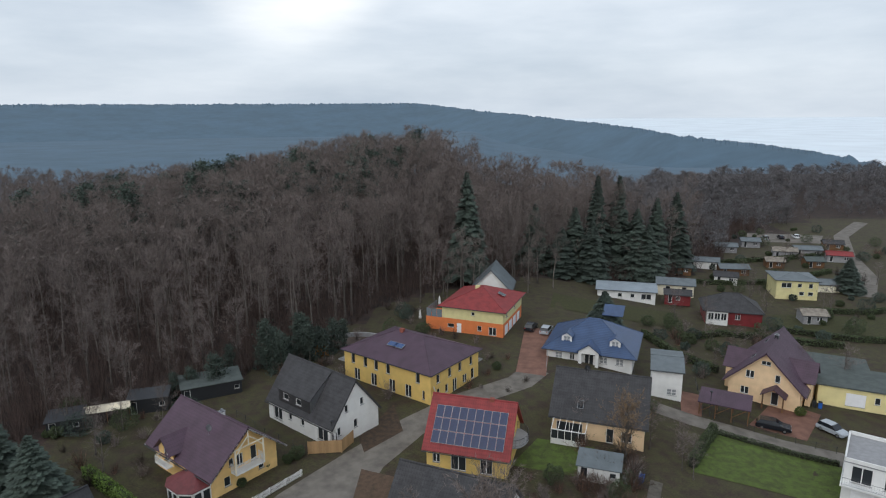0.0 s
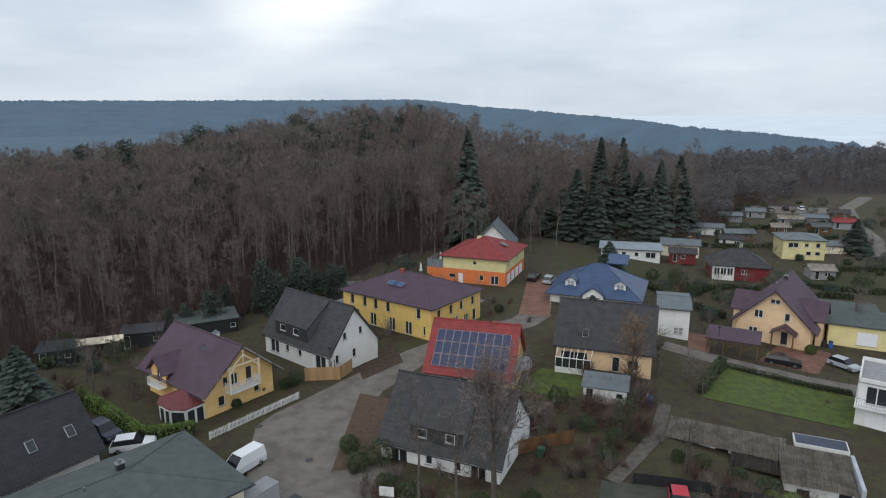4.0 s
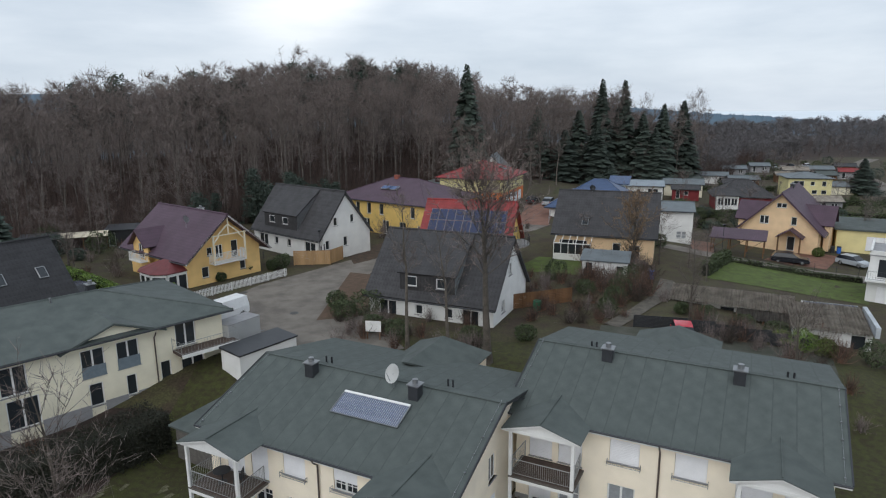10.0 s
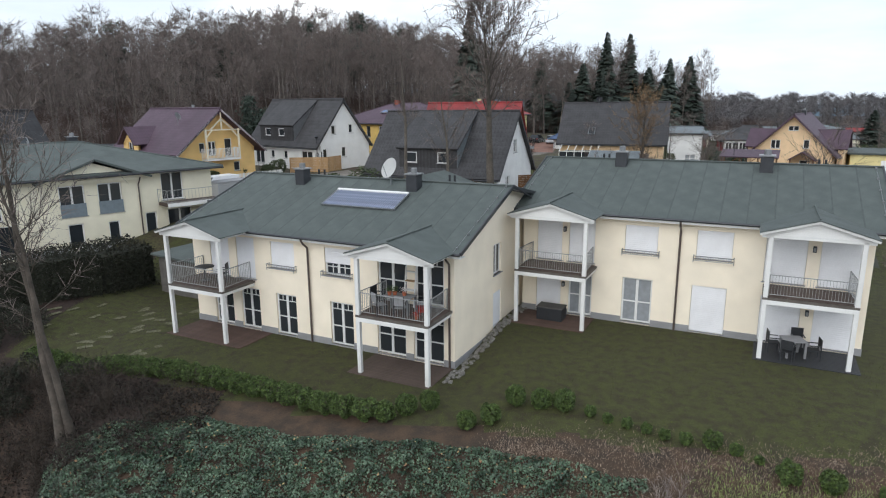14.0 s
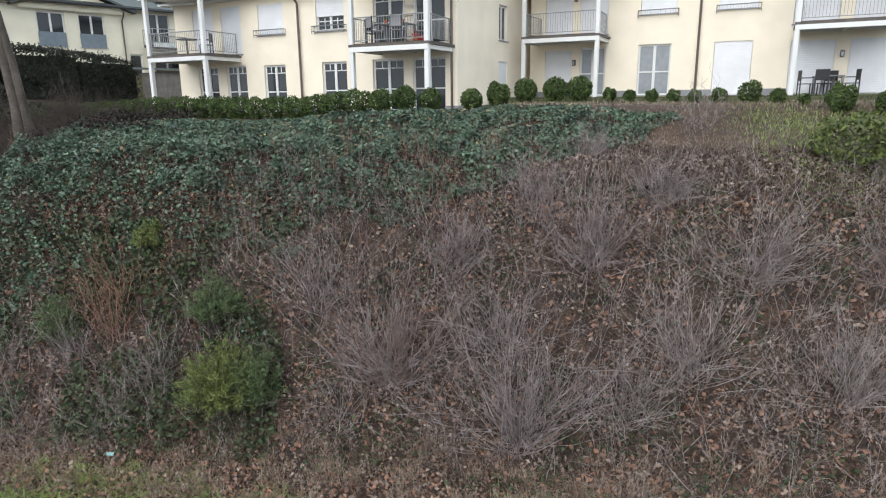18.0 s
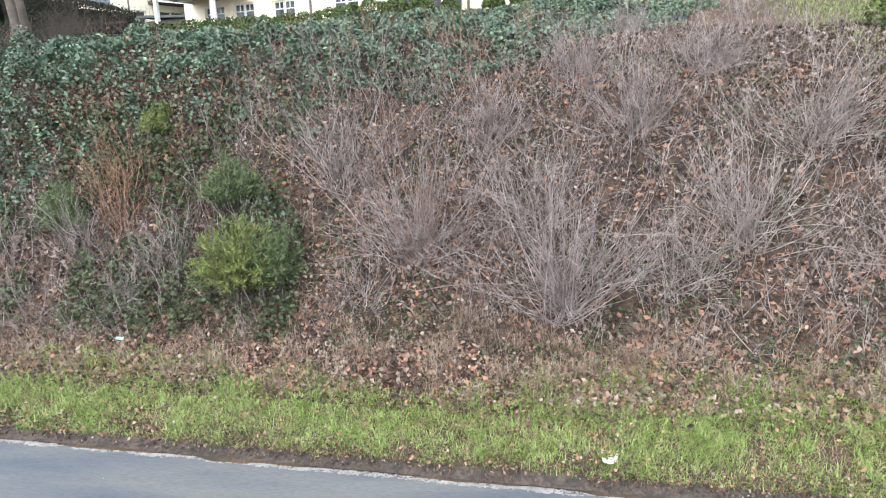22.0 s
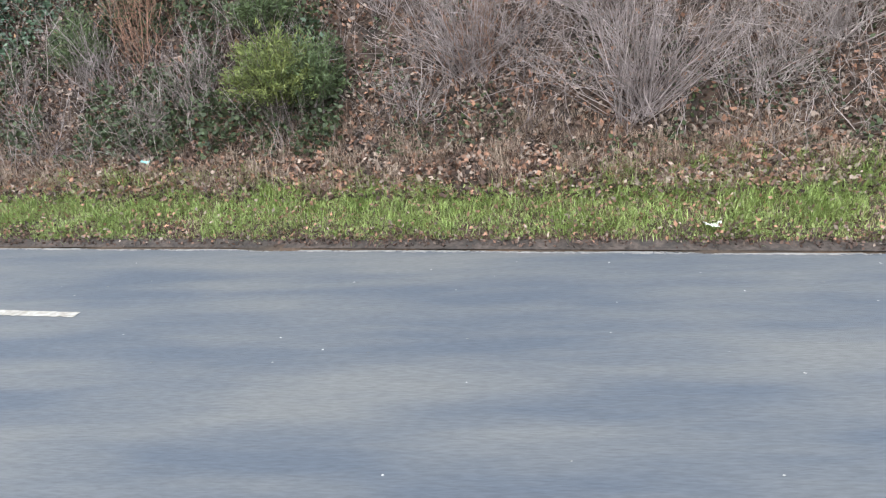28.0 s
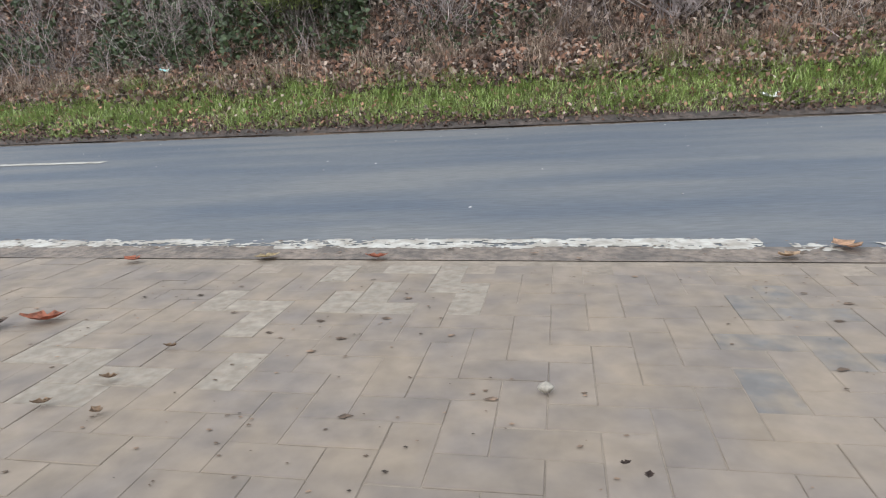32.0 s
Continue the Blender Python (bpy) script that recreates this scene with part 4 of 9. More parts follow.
pgl = mesh_of(boxed(-0.47, 0.47, -0.77, 0.77, 0.05, 0.056), "solar_cell", SOL)
for r_ in range(3):
    for c_ in range(9):
        o_ = share("solar_panel", pan, K, on_slope(1.0 + c_ * 1.05, 0.75 + r_ * 1.18, 10.4, 9.5, 3.0, 7.8) @ pose(0, 0, 0.06), "blue solar panel in a steel frame")
        share("solar_cell", pgl, o_)
chimney(K, 7.5, 4.8, 7.6, 0.6, mat("brick_red", lin(150, 84, 70)), 0.3, False, "red brick chimney")
bm = bmesh.new()
N_ = 10
arc = [(10.4 + 1.9 * math.sin(math.pi * i / N_), 5.0 - 2.6 * math.cos(math.pi * i / N_)) for i in range(N_ + 1)]
part("balcony_slab", prism(bmesh.new(), [(x, y, 2.95) for x, y in arc], 0.2), PLINTH, K, "curved balcony slab")
rail(K, [(x, y, 2.95) for x, y in arc], 0.95, 0.2, DARKM)

# steep white house in the middle
Lh = house("white_steep_house", "white house with a steep dark tiled roof", put(-9.6, 57.75, -20, z=10.3), 12.7, 9.8, 2.4, 7.45, WWALL, TILE_DK,
           {0: [(1.1, 0.05, 1.85, 1.6, "double"), (4.95, 0.6, 0.75, 0.95, "plain"), (8.0, 0.6, 0.75, 0.95, "plain"), (9.7, 0.05, 1.6, 1.6, "double")], 1: [(2.2, 0.9, 1.0, 1.2, "double"), (4.2, 4.0, 1.0, 1.2, "double")]}, axis="x", over=0.5, side=0.35)
bm = wall_bm(5.6, 2.6, 4.45, [(0.65, 3.24, 1.1, 0.96), (3.75, 3.24, 1.0, 0.96)], 0.15)
dw = part("dormer_front", bm, TILE_DK, Lh, "dark dormer front")
dw.matrix_basis = pose(3.3, 0.2, 0)
for x_, w_ in ((0.65, 1.1), (3.75, 1.0)):
    window(dw, pose(x_, -0.06, 3.24), w_, 0.96, "plain")
part("dormer_roof", prism(bmesh.new(), [(3.1, -0.05, 4.55), (9.1, -0.05, 4.55), (9.1, 4.7, 7.65), (3.1, 4.7, 7.65)], 0.14), TILE_DK, Lh)
for x_ in (3.3, 8.9):
    part("dormer_cheek", prism(bmesh.new(), [(x_, 0.25, 2.6), (x_, 0.25, 4.45), (x_ + 0.001, 4.3, 7.2)], 0.06), TILE_DK if x_ < 5 else TILE_GREY, Lh)
part("roof_vent", tube(bmesh.new(), [(4.2, 3.6, 6.4), (4.2, 3.6, 7.0)], 0.07, 8), DARKP, Lh, "dark vent pipe")

# dark roofed house at the corner of the garden
Ph = house("black_roof_house", "low house with a broad dark tiled roof", put(-42.6, 41.5, 60, z=10.8), 13, 8, 2.9, 7.3, WWALL, mat("black_tiles", lin(47, 47, 50), 0.75, 0.16, 3.0, 8.0, 0.5, rows=(("Y", 0.34), ("X", 0.34))), {}, axis="x", over=0.5)
for x_ in (8.0, 11.4):
    skylight(Ph, on_slope(x_, 1.5, 13, 8, 2.9, 7.3), 0.8, 1.2)

# ---- plants ----
def fast_mesh(name, V, F, m, smooth=False):
    """A mesh from arrays: V (n, 3), F (k, 3 or 4) of indices."""
    V, F = np.asarray(V, np.float32), np.asarray(F, np.int32)
    me = bpy.data.meshes.new(name)
    me.vertices.add(len(V))
    me.vertices.foreach_set("co", V.ravel())
    k = F.shape[1]
    me.loops.add(F.size)
    me.loops.foreach_set("vertex_index", F.ravel())
    me.polygons.add(len(F))
    me.polygons.foreach_set("loop_start", np.arange(0, F.size, k, dtype=np.int32))
    me.polygons.foreach_set("loop_total", np.full(len(F), k, np.int32))
    me.update(calc_edges=True)
    me.materials.append(m)
    if smooth:
        me.polygons.foreach_set("use_smooth", [True] * len(F))
    return me


def tubes(P, R, sides=3):
    """Vertices and triangles of many tubes: P (n, k, 3) points, R (n, k) radii."""
    n, k, _ = P.shape
    d = P[:, -1] - P[:, 0]
    d /= np.linalg.norm(d, axis=1, keepdims=True) + 1e-9
    ref = np.where(np.abs(d[:, 2:3]) < 0.9, np.array([[0, 0, 1.0]]), np.array([[1.0, 0, 0]]))
    a = np.cross(d, ref)
    a /= np.linalg.norm(a, axis=1, keepdims=True) + 1e-9
    b = np.cross(d, a)
    ang = np.arange(sides) * 2 * np.pi / sides
    ring = np.cos(ang)[None, :, None] * a[:, None] + np.sin(ang)[None, :, None] * b[:, None]
    V = (P[:, :, None] + R[:, :, None, None] * ring[:, None]).reshape(-1, 3)
    base = (np.arange(n) * k * sides)[:, None, None] + (np.arange(k - 1) * sides)[None, :, None]
    s = np.arange(sides)[None, None]
    s2 = (s + 1) % sides
    q = np.stack([base + s, base + s2, base + sides + s2, base + sides + s], -1).reshape(-1, 4)
    return V, np.concatenate([q[:, [0, 1, 2]], q[:, [0, 2, 3]]])


def unit(v):
    return v / (np.linalg.norm(v, axis=-1, keepdims=True) + 1e-9)


def leaves(C, size, rng, flat=0.0, aspect=0.6):
    """Diamond leaves at the centres C, as vertices and quads; flat: how far they lie level."""
    n = len(C)
    u = unit(rng.normal(size=(n, 3)) * [1, 1, 1 - flat])
    w = unit(np.cross(u, rng.normal(size=(n, 3)) * [1 - flat, 1 - flat, 1] + [0, 0, flat]))
    s = (size * rng.uniform(0.6, 1.3, n))[:, None]
    nrm = np.cross(u, w)
    V = np.stack([C - u * s, C + w * s * aspect + nrm * s * 0.15, C + u * s, C - w * s * aspect + nrm * s * 0.15], 1).reshape(-1, 3)
    return V, np.arange(4 * n).reshape(n, 4)


def grow(rng, h, r0, crown0, nl, nb, nt, spread, trunk_sides=6, up=(0.5, 1.3), twig=(0.7, 1.6), tw=0.03, fine=True):
    """A leafless tree: vertices and triangles of its wood, and of its twigs."""
    zt = np.linspace(0, 1, 8)
    wob = np.cumsum(rng.normal(size=(8, 2)) * 0.012 * h, 0)
    trunk = np.concatenate([wob * zt[:, None], (zt * h)[:, None]], 1)
    TV, TF = tubes(trunk[None], (r0 * (1.03 - zt) ** 0.8 * np.where(zt == 0, 1.5, 1))[None], trunk_sides)
    zl = crown0 + (0.97 - crown0) * rng.uniform(0, 1, nl) ** 0.8
    base = np.stack([np.interp(zl, zt, trunk[:, i]) for i in range(3)], 1)
    az = rng.uniform(0, 2 * np.pi, nl)
    el = rng.uniform(*up, nl)
    d = np.stack([np.cos(az) * np.cos(el), np.sin(az) * np.cos(el), np.sin(el)], 1)
    L = spread * h * (0.35 + 0.65 * np.sin(np.pi * np.clip((zl - crown0) / (1.02 - crown0), 0, 1) ** 0.7)) * rng.uniform(0.7, 1.2, nl)
    ts = np.array([0, 0.35, 0.7, 1.0])

    def poly(base, d, L, bend):
        return base[:, None] + d[:, None] * (L[:, None] * ts)[..., None] + np.array([0, 0, 1.0]) * (bend * L[:, None] * ts**2)[..., None]

    limbs = poly(base, d, L, 0.18)
    rl = np.maximum(0.28 * r0 * (1.05 - zl), 0.02)[:, None] * (1.05 - ts)[None]
    par = np.repeat(np.arange(nl), nb)
    at = rng.uniform(0.25, 1.0, nl * nb)
    cb = base[par] + d[par] * (L[par] * at)[:, None] + np.array([0, 0, 1.0]) * (0.18 * L[par] * at**2)[:, None]
    cd = unit(d[par] + rng.normal(size=(nl * nb, 3)) * 0.55 + [0, 0, 0.25])
    cl = L[par] * rng.uniform(0.25, 0.55, nl * nb)
    kids = poly(cb, cd, cl, 0.1)
    rk = np.maximum(0.1 * r0 * (1.0 - 0.5 * at), 0.012)[:, None] * (1.1 - ts)[None]
    if not fine:
        kids, rk = kids[:0], rk[:0]
    WV, WF = tubes(np.concatenate([limbs, kids])[:, [0, 1, 3]] if nl < 20 else np.concatenate([limbs, kids]), np.concatenate([rl, rk])[:, [0, 1, 3]] if nl < 20 else np.concatenate([rl, rk]))
    V, F = np.concatenate([TV, WV]), np.concatenate([TF, WF + len(TV)])
    par = np.repeat(np.arange(nl * nb), nt)
    m = len(par)
    at = rng.uniform(0.1, 1.0, m)
    tb = cb[par] + cd[par] * (cl[par] * at)[:, None]
    td = unit(cd[par] + rng.normal(size=(m, 3)) * 0.85 + [0, 0, 0.15]) * rng.uniform(*twig, m)[:, None] * (h / 20)
    side = unit(np.cross(td, rng.normal(size=(m, 3)))) * tw
    XV = np.stack([tb - side, tb + side, tb + td], 1).reshape(-1, 3)
    return V, F, XV, np.arange(3 * m).reshape(m, 3)


def conifer_arrays(rng, h, width, n=230, droop=0.35, bare=0.08):
    """A spruce: drooping fronds in tiers round a straight trunk."""
    z = h * (bare + (1 - bare) * (np.arange(n) + rng.uniform(0, 1, n)) / n)
    az = rng.uniform(0, 2 * np.pi, n)
    L = width * (1.02 - z / h) ** 0.85 * rng.uniform(0.5, 1.2, n) + 0.25
    out = np.stack([np.cos(az), np.sin(az), 0 * az], 1)
    sd = np.stack([-np.sin(az), np.cos(az), 0 * az], 1)
    quads = []
    for f0, f1, wd, off in ((0.05, 0.6, 0.2, 0.0), (0.4, 1.0, 0.2, 0.0), (0.25, 0.8, 0.16, 0.28), (0.25, 0.8, 0.16, -0.28), (0.55, 0.95, 0.12, 0.16), (0.55, 0.95, 0.12, -0.16)):
        fm = (f0 + f1) / 2

        def at(f, s):
            dz = -droop * f * f * L + 0.12 * L * f
            return out * (f * L)[:, None] + sd * ((s + off * f) * L)[:, None] + np.array([0, 0, 1.0]) * (z + dz + rng.normal(size=n) * 0.08)[:, None]

        quads.append(np.stack([at(f0, 0), at(fm, wd), at(f1, 0), at(fm, -wd) - [0, 0, 0.1]], 1))
    V = np.concatenate(quads).reshape(-1, 3)
    return V, np.arange(len(V)).reshape(-1, 4)


rng = np.random.default_rng(7)
WBARK = mat("woodland_bark", lin(104, 97, 91), 0.9, 0.2, 2.0, 12.0, 0.3, col2=lin(72, 66, 61), rnd=0.35, island=0.3)
# bare woodland trees, five forms
WOOD = []
for i_ in range(6):
    h_ = (21, 23, 19, 24, 20, 17)[i_]
    V_, F_, X_, Y_ = grow(rng, h_, 0.24, (0.3, 0.38, 0.22, 0.42, 0.18, 0.15)[i_], 19, 7, 11, (0.24, 0.21, 0.28, 0.22, 0.3, 0.32)[i_], tw=0.017, twig=(0.7, 1.8))
    WOOD.append((fast_mesh("trunk", V_, F_, WBARK, True), fast_mesh("crown", X_, Y_, TWIG)))


def tree_thing(name, label, meshes, m, group, cat="tree"):
    root = thing(name, label, cat, m, group)
    share("trunk", meshes[0], root)
    share("crown", meshes[1], root)
    return root


r2 = random.Random(5)
count = 0
spots = []
for gx in np.arange(-120, 128, 5.6):
    for gy in np.arange(50, 270, 5.6):
        x_, y_ = gx + r2.uniform(-2.4, 2.4), gy + r2.uniform(-2.4, 2.4)
        f_ = forest_in(x_, y_)
        if 0.5 < f_ < (190 if x_ < -20 else 95) and abs(math.atan2(x_, y_)) < 0.86:
            spots.append((f_, x_, y_))
near_spots = sorted(s for s in spots if s[1] < 70 and s[0] < 22)
near_spots = near_spots[:284] + [(0.0, -14 + 2.1 * k + r2.uniform(-1, 1), 141 + 1.0 * k + r2.uniform(-3, 6)) for k in range(16)]
for f_, x_, y_ in near_spots:
    sc = r2.uniform(0.75, 1.1) * (0.8 if f_ < 5 else 1.0) * (1 - 0.29 * sm((-x_ - 30) / 25))
    tree_thing("bare_tree", "tall bare deciduous tree at the edge of the wood", WOOD[r2.randrange(6)], pose(x_, y_, ground_z(x_, y_) - 0.3, 0, 0, r2.uniform(0, 360)) @ Matrix.Diagonal((sc, sc, sc * r2.uniform(0.9, 1.1), 1)), "trees at the edge of the wood")
used = set(near_spots)
FARW = [grow(rng, h_, 0.19, 0.16, 12, 5, 11, 0.25, 4, tw=0.042, twig=(1.0, 2.2), fine=False) for h_ in (21, 23, 19, 22)]
FARB = [grow(rng, h_, 0.2, 0.04, 19, 5, 7, 0.36, 4, tw=0.085, twig=(1.8, 3.6), fine=False) for h_ in (15, 17, 14)]
rest = [s for s in spots if s not in used]
for gx in np.arange(60, 420, 9.0):
    for gy in np.arange(170, 520, 9.0):
        x_, y_ = gx + r2.uniform(-4, 4), gy + r2.uniform(-4, 4)
        f_ = forest_in(x_, y_)
        if f_ > 1 and (x_ > 128 or y_ > 270) and abs(math.atan2(x_, y_)) < 0.75 and f_ < 110:
            rest.append((f_, x_, y_))
for gx in np.arange(-330, 130, 8.0):
    for gy in np.arange(60, 420, 8.0):
        x_, y_ = gx + r2.uniform(-4, 4), gy + r2.uniform(-4, 4)
        f_ = forest_in(x_, y_)
        if f_ > 1 and (x_ < -120 or y_ > 270) and abs(math.atan2(x_, y_)) < 0.86 and f_ < (230 if x_ < -20 else 95):
            rest.append((f_, x_, y_))
r2.shuffle(rest)
parts_ = {"w": [[], [], 0], "t": [[], [], 0], "u": [[], [], 0]}
for f_, x_, y_ in rest[:3600]:
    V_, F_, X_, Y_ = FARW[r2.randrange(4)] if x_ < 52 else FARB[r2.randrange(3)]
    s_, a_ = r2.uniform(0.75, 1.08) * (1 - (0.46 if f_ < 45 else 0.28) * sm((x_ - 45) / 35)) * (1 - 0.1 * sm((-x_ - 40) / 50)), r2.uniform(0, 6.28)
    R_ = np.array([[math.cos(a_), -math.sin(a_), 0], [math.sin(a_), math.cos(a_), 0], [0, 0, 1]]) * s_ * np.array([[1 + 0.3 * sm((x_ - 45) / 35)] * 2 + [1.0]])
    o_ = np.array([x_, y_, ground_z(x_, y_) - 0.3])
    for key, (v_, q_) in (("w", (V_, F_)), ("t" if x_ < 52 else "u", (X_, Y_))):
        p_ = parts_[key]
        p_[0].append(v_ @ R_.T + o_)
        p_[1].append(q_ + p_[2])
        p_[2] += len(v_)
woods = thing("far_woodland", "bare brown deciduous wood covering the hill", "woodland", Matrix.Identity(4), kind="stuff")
# crowns on the far right are greyed: distance haze put into their colour
for key, nm, m_ in (("w", "trunks", WBARK), ("t", "crowns", TWIG), ("u", "grey_crowns", mat("hazed_twigs", lin(112, 110, 112), 0.95, 0.2, 9.0, 6.0, 0.0, col2=lin(96, 92, 93), island=0.15))):
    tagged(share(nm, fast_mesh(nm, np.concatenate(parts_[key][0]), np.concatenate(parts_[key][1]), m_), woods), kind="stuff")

# conifers
SPRUCE = []
for i_, (h_, w_) in enumerate(((23, 5.4), (21, 5.0), (24, 5.8))):
    V_, F_ = conifer_arrays(rng, h_, w_, 720)
    tv, tf = tubes(np.array([[[0, 0, 0], [0, 0, h_ * 0.5], [0, 0, h_]]], float), np.array([[0.3, 0.18, 0.02]]), 6)
    SPRUCE.append((fast_mesh("trunk", tv, tf, BARK), fast_mesh("crown", V_, F_, CONIF), h_))
for x_, y_, top in ((-3.7, 160.5, 40.2), (33, 182, 37.3), (39.5, 184, 37.0), (50.7, 185, 30.5), (57.9, 191, 31.4), (26, 176, 29), (44, 180, 28), (22, 172, 24), (30, 171, 26), (47, 178, 24), (15, 176, 30)):
    k_ = r2.randrange(3)
    g_ = ground_z(x_, y_)
    s_ = (top - g_) / SPRUCE[k_][2]
    tree_thing("spruce", "tall dark green spruce at the edge of the wood", SPRUCE[k_][:2], pose(x_, y_, g_ - 0.2, 0, 0, r2.uniform(0, 360)) @ Matrix.Diagonal((1.2, 1.2, s_, 1)), "tall spruces", "conifer")


def pine_arrays(rng, h, n_clump, bare, wide, k=22, size=0.4):
    """A rounded evergreen crown of needle clumps."""
    z = h * (bare + (1 - bare) * rng.uniform(0, 1, n_clump) ** 0.8)
    f = (z / h - bare) / (1 - bare)
    rad = wide * np.sqrt(np.clip(1.05 - f, 0, 1)) * rng.uniform(0.2, 1.0, n_clump)
    az = rng.uniform(0, 6.283, n_clump)
    C = np.stack([np.cos(az) * rad, np.sin(az) * rad, z], 1)
    P = np.repeat(C, k, 0) + rng.normal(size=(n_clump * k, 3)) * [wide * 0.2, wide * 0.2, wide * 0.11]
    return leaves(P, size, rng, 0.3, 0.5)


PINES = []
for h_, b_, w_ in ((18, 0.45, 3.2), (20, 0.5, 3.6), (16, 0.4, 3.0)):
    tv, tf = tubes(np.array([[[0, 0, 0], [0.2, 0, h_ * 0.5], [0, 0.1, h_]]], float), np.array([[0.28, 0.2, 0.04]]), 6)
    V_, F_ = pine_arrays(rng, h_, 46, b_, w_, 28, 0.32)
    PINES.append((fast_mesh("trunk", tv, tf, BARK), fast_mesh("crown", V_, F_, CONIF)))
BUSHY = []
for h_, w_ in ((7, 1.9), (6, 2.2)):
    tv, tf = tubes(np.array([[[0, 0, 0], [0, 0, h_ * 0.5], [0, 0, h_]]], float), np.array([[0.14, 0.1, 0.02]]), 5)
    V_, F_ = pine_arrays(rng, h_, 46, 0.03, w_, 44, 0.2)
    BUSHY.append((fast_mesh("trunk", tv, tf, BARK), fast_mesh("crown", V_, F_, CONIF)))
for i_ in range(120):
    x_ = r2.uniform(-185, -22)
    y_ = interp(x_, EDGE) + r2.uniform(70, 190)
    if abs(math.atan2(x_, y_)) > 0.8:
        continue
    s_ = r2.uniform(0.9, 1.2)
    tree_thing("pine", "dark green pine standing in the bare wood", PINES[r2.randrange(3)], pose(x_, y_, ground_z(x_, y_) - 0.2, 0, 0, r2.uniform(0, 360)) @ Matrix.Diagonal((s_ * 1.15, s_ * 1.15, s_, 1)), "pines in the wood", "conifer")
for i_ in range(22):
    u_ = r2.uniform(0, 1)
    x_, y_ = -46 + 20 * u_ + r2.uniform(-3, 2), 92 + 21 * u_ + r2.uniform(-4, 3)
    s_ = r2.uniform(0.6, 1.15)
    tree_thing("young_spruce", "dark green bushy spruce behind the gardens", BUSHY[r2.randrange(2)], pose(x_, y_, ground_z(x_, y_) - 0.2, 0, 0, r2.uniform(0, 360)) @ Matrix.Diagonal((s_, s_, s_ * r2.uniform(0.8, 1.2), 1)), "young spruces", "conifer")
# brushwood under the edge of the wood
X, Y = [], []
while len(X) < 13000:
    x_, y_ = r2.uniform(-110, 110), r2.uniform(55, 300)
    if -2 < forest_in(x_, y_) < 55:
        X.append(x_)
        Y.append(y_)
k_ = np.repeat(np.arange(13000), 9)
B_ = np.stack([np.array(X)[k_], np.array(Y)[k_], np.array([ground_z(a, b) for a, b in zip(X, Y)])[k_]], 1)
D_ = rng.normal(size=B_.shape) * [0.3, 0.3, 0.3] + [0, 0, 1.5]
S_ = unit(np.cross(D_, rng.normal(size=B_.shape))) * 0.03
V_ = np.stack([B_ - S_, B_ + S_, B_ + D_ * rng.uniform(0.6, 4.5, (len(B_), 1))], 1).reshape(-1, 3)
tagged(new("brushwood", fast_mesh("brushwood", V_, np.arange(len(V_)).reshape(-1, 3), mat("brushwood", lin(88, 72, 66), 0.9, 0.2, 4.0, 6.0, 0.0, col2=lin(66, 54, 50), island=0.3))), "brown leafless brushwood under the trees", "brushwood", kind="stuff")
for x_, y_, s_ in ((-49, 60, 0.5), (-56, 63, 0.55), (26, 128, 0.42), (98, 170, 0.45), (-34, 74, 0.2), (24.5, 123, 0.3)):
    tree_thing("garden_conifer", "dense green garden conifer", SPRUCE[1][:2], pose(x_, y_, ground_z(x_, y_) - 0.2) @ Matrix.Diagonal((0.95, 0.95, s_, 1)), "garden conifers", "conifer")

# single bare trees among the houses
for nm, lb, x_, y_, h_, r_, c0, sp, nl in (
    ("oak_tree", "tall bare oak in front of the steep white house", 1.8, 45.9, 13.8, 0.33, 0.48, 0.36, 56),
    ("bare_tree", "slender bare tree beside the steep white house", -4.6, 47.5, 12.5, 0.17, 0.5, 0.2, 20),
    ("bare_tree", "small bare tree beside the steep white house", -1.4, 48.5, 9.5, 0.16, 0.3, 0.32, 22),
    ("bare_tree", "bare garden tree beside the courtyard", 24.0, 44.0, 6.0, 0.14, 0.2, 0.5, 24),
    ("fruit_tree", "old bare fruit tree by the long shed", 20.5, 57.0, 5.0, 0.14, 0.25, 0.55, 24),
    ("willow_tree", "golden brown bare willow bush", 19.3, 75.6, 8.4, 0.2, 0.05, 0.44, 60),
):
    V_, F_, X_, Y_ = grow(rng, h_, r_, c0, nl, 6, 14 if nm in ("oak_tree", "willow_tree") else 7, sp, 7, tw=0.008 * max(1, h_ / 8) * (2.0 if nm == "willow_tree" else 1.5 if nm == "oak_tree" else 1.0), twig=(0.5, 1.2))
    tr = mat("willow_twigs", lin(144, 118, 90), 0.9, 0.2, 3.0, 6.0, 0.0, island=0.25) if nm == "willow_tree" else TWIG
    tree_thing(nm, lb, (fast_mesh("trunk", V_, F_, BARK, True), fast_mesh("crown", X_, Y_, tr)), pose(x_, y_, ground_z(x_, y_) - 0.2), "")

# the leaning tree with two stems on the bank
root = thing("twin_stem_tree", "bare tree with two leaning grey stems", "tree", pose(-13.9, 20.1, ground_z(-13.9, 20.1) - 0.5))
tw_v, tw_f, off = [], [], 0
cw_v, cw_f, coff = [], [], 0
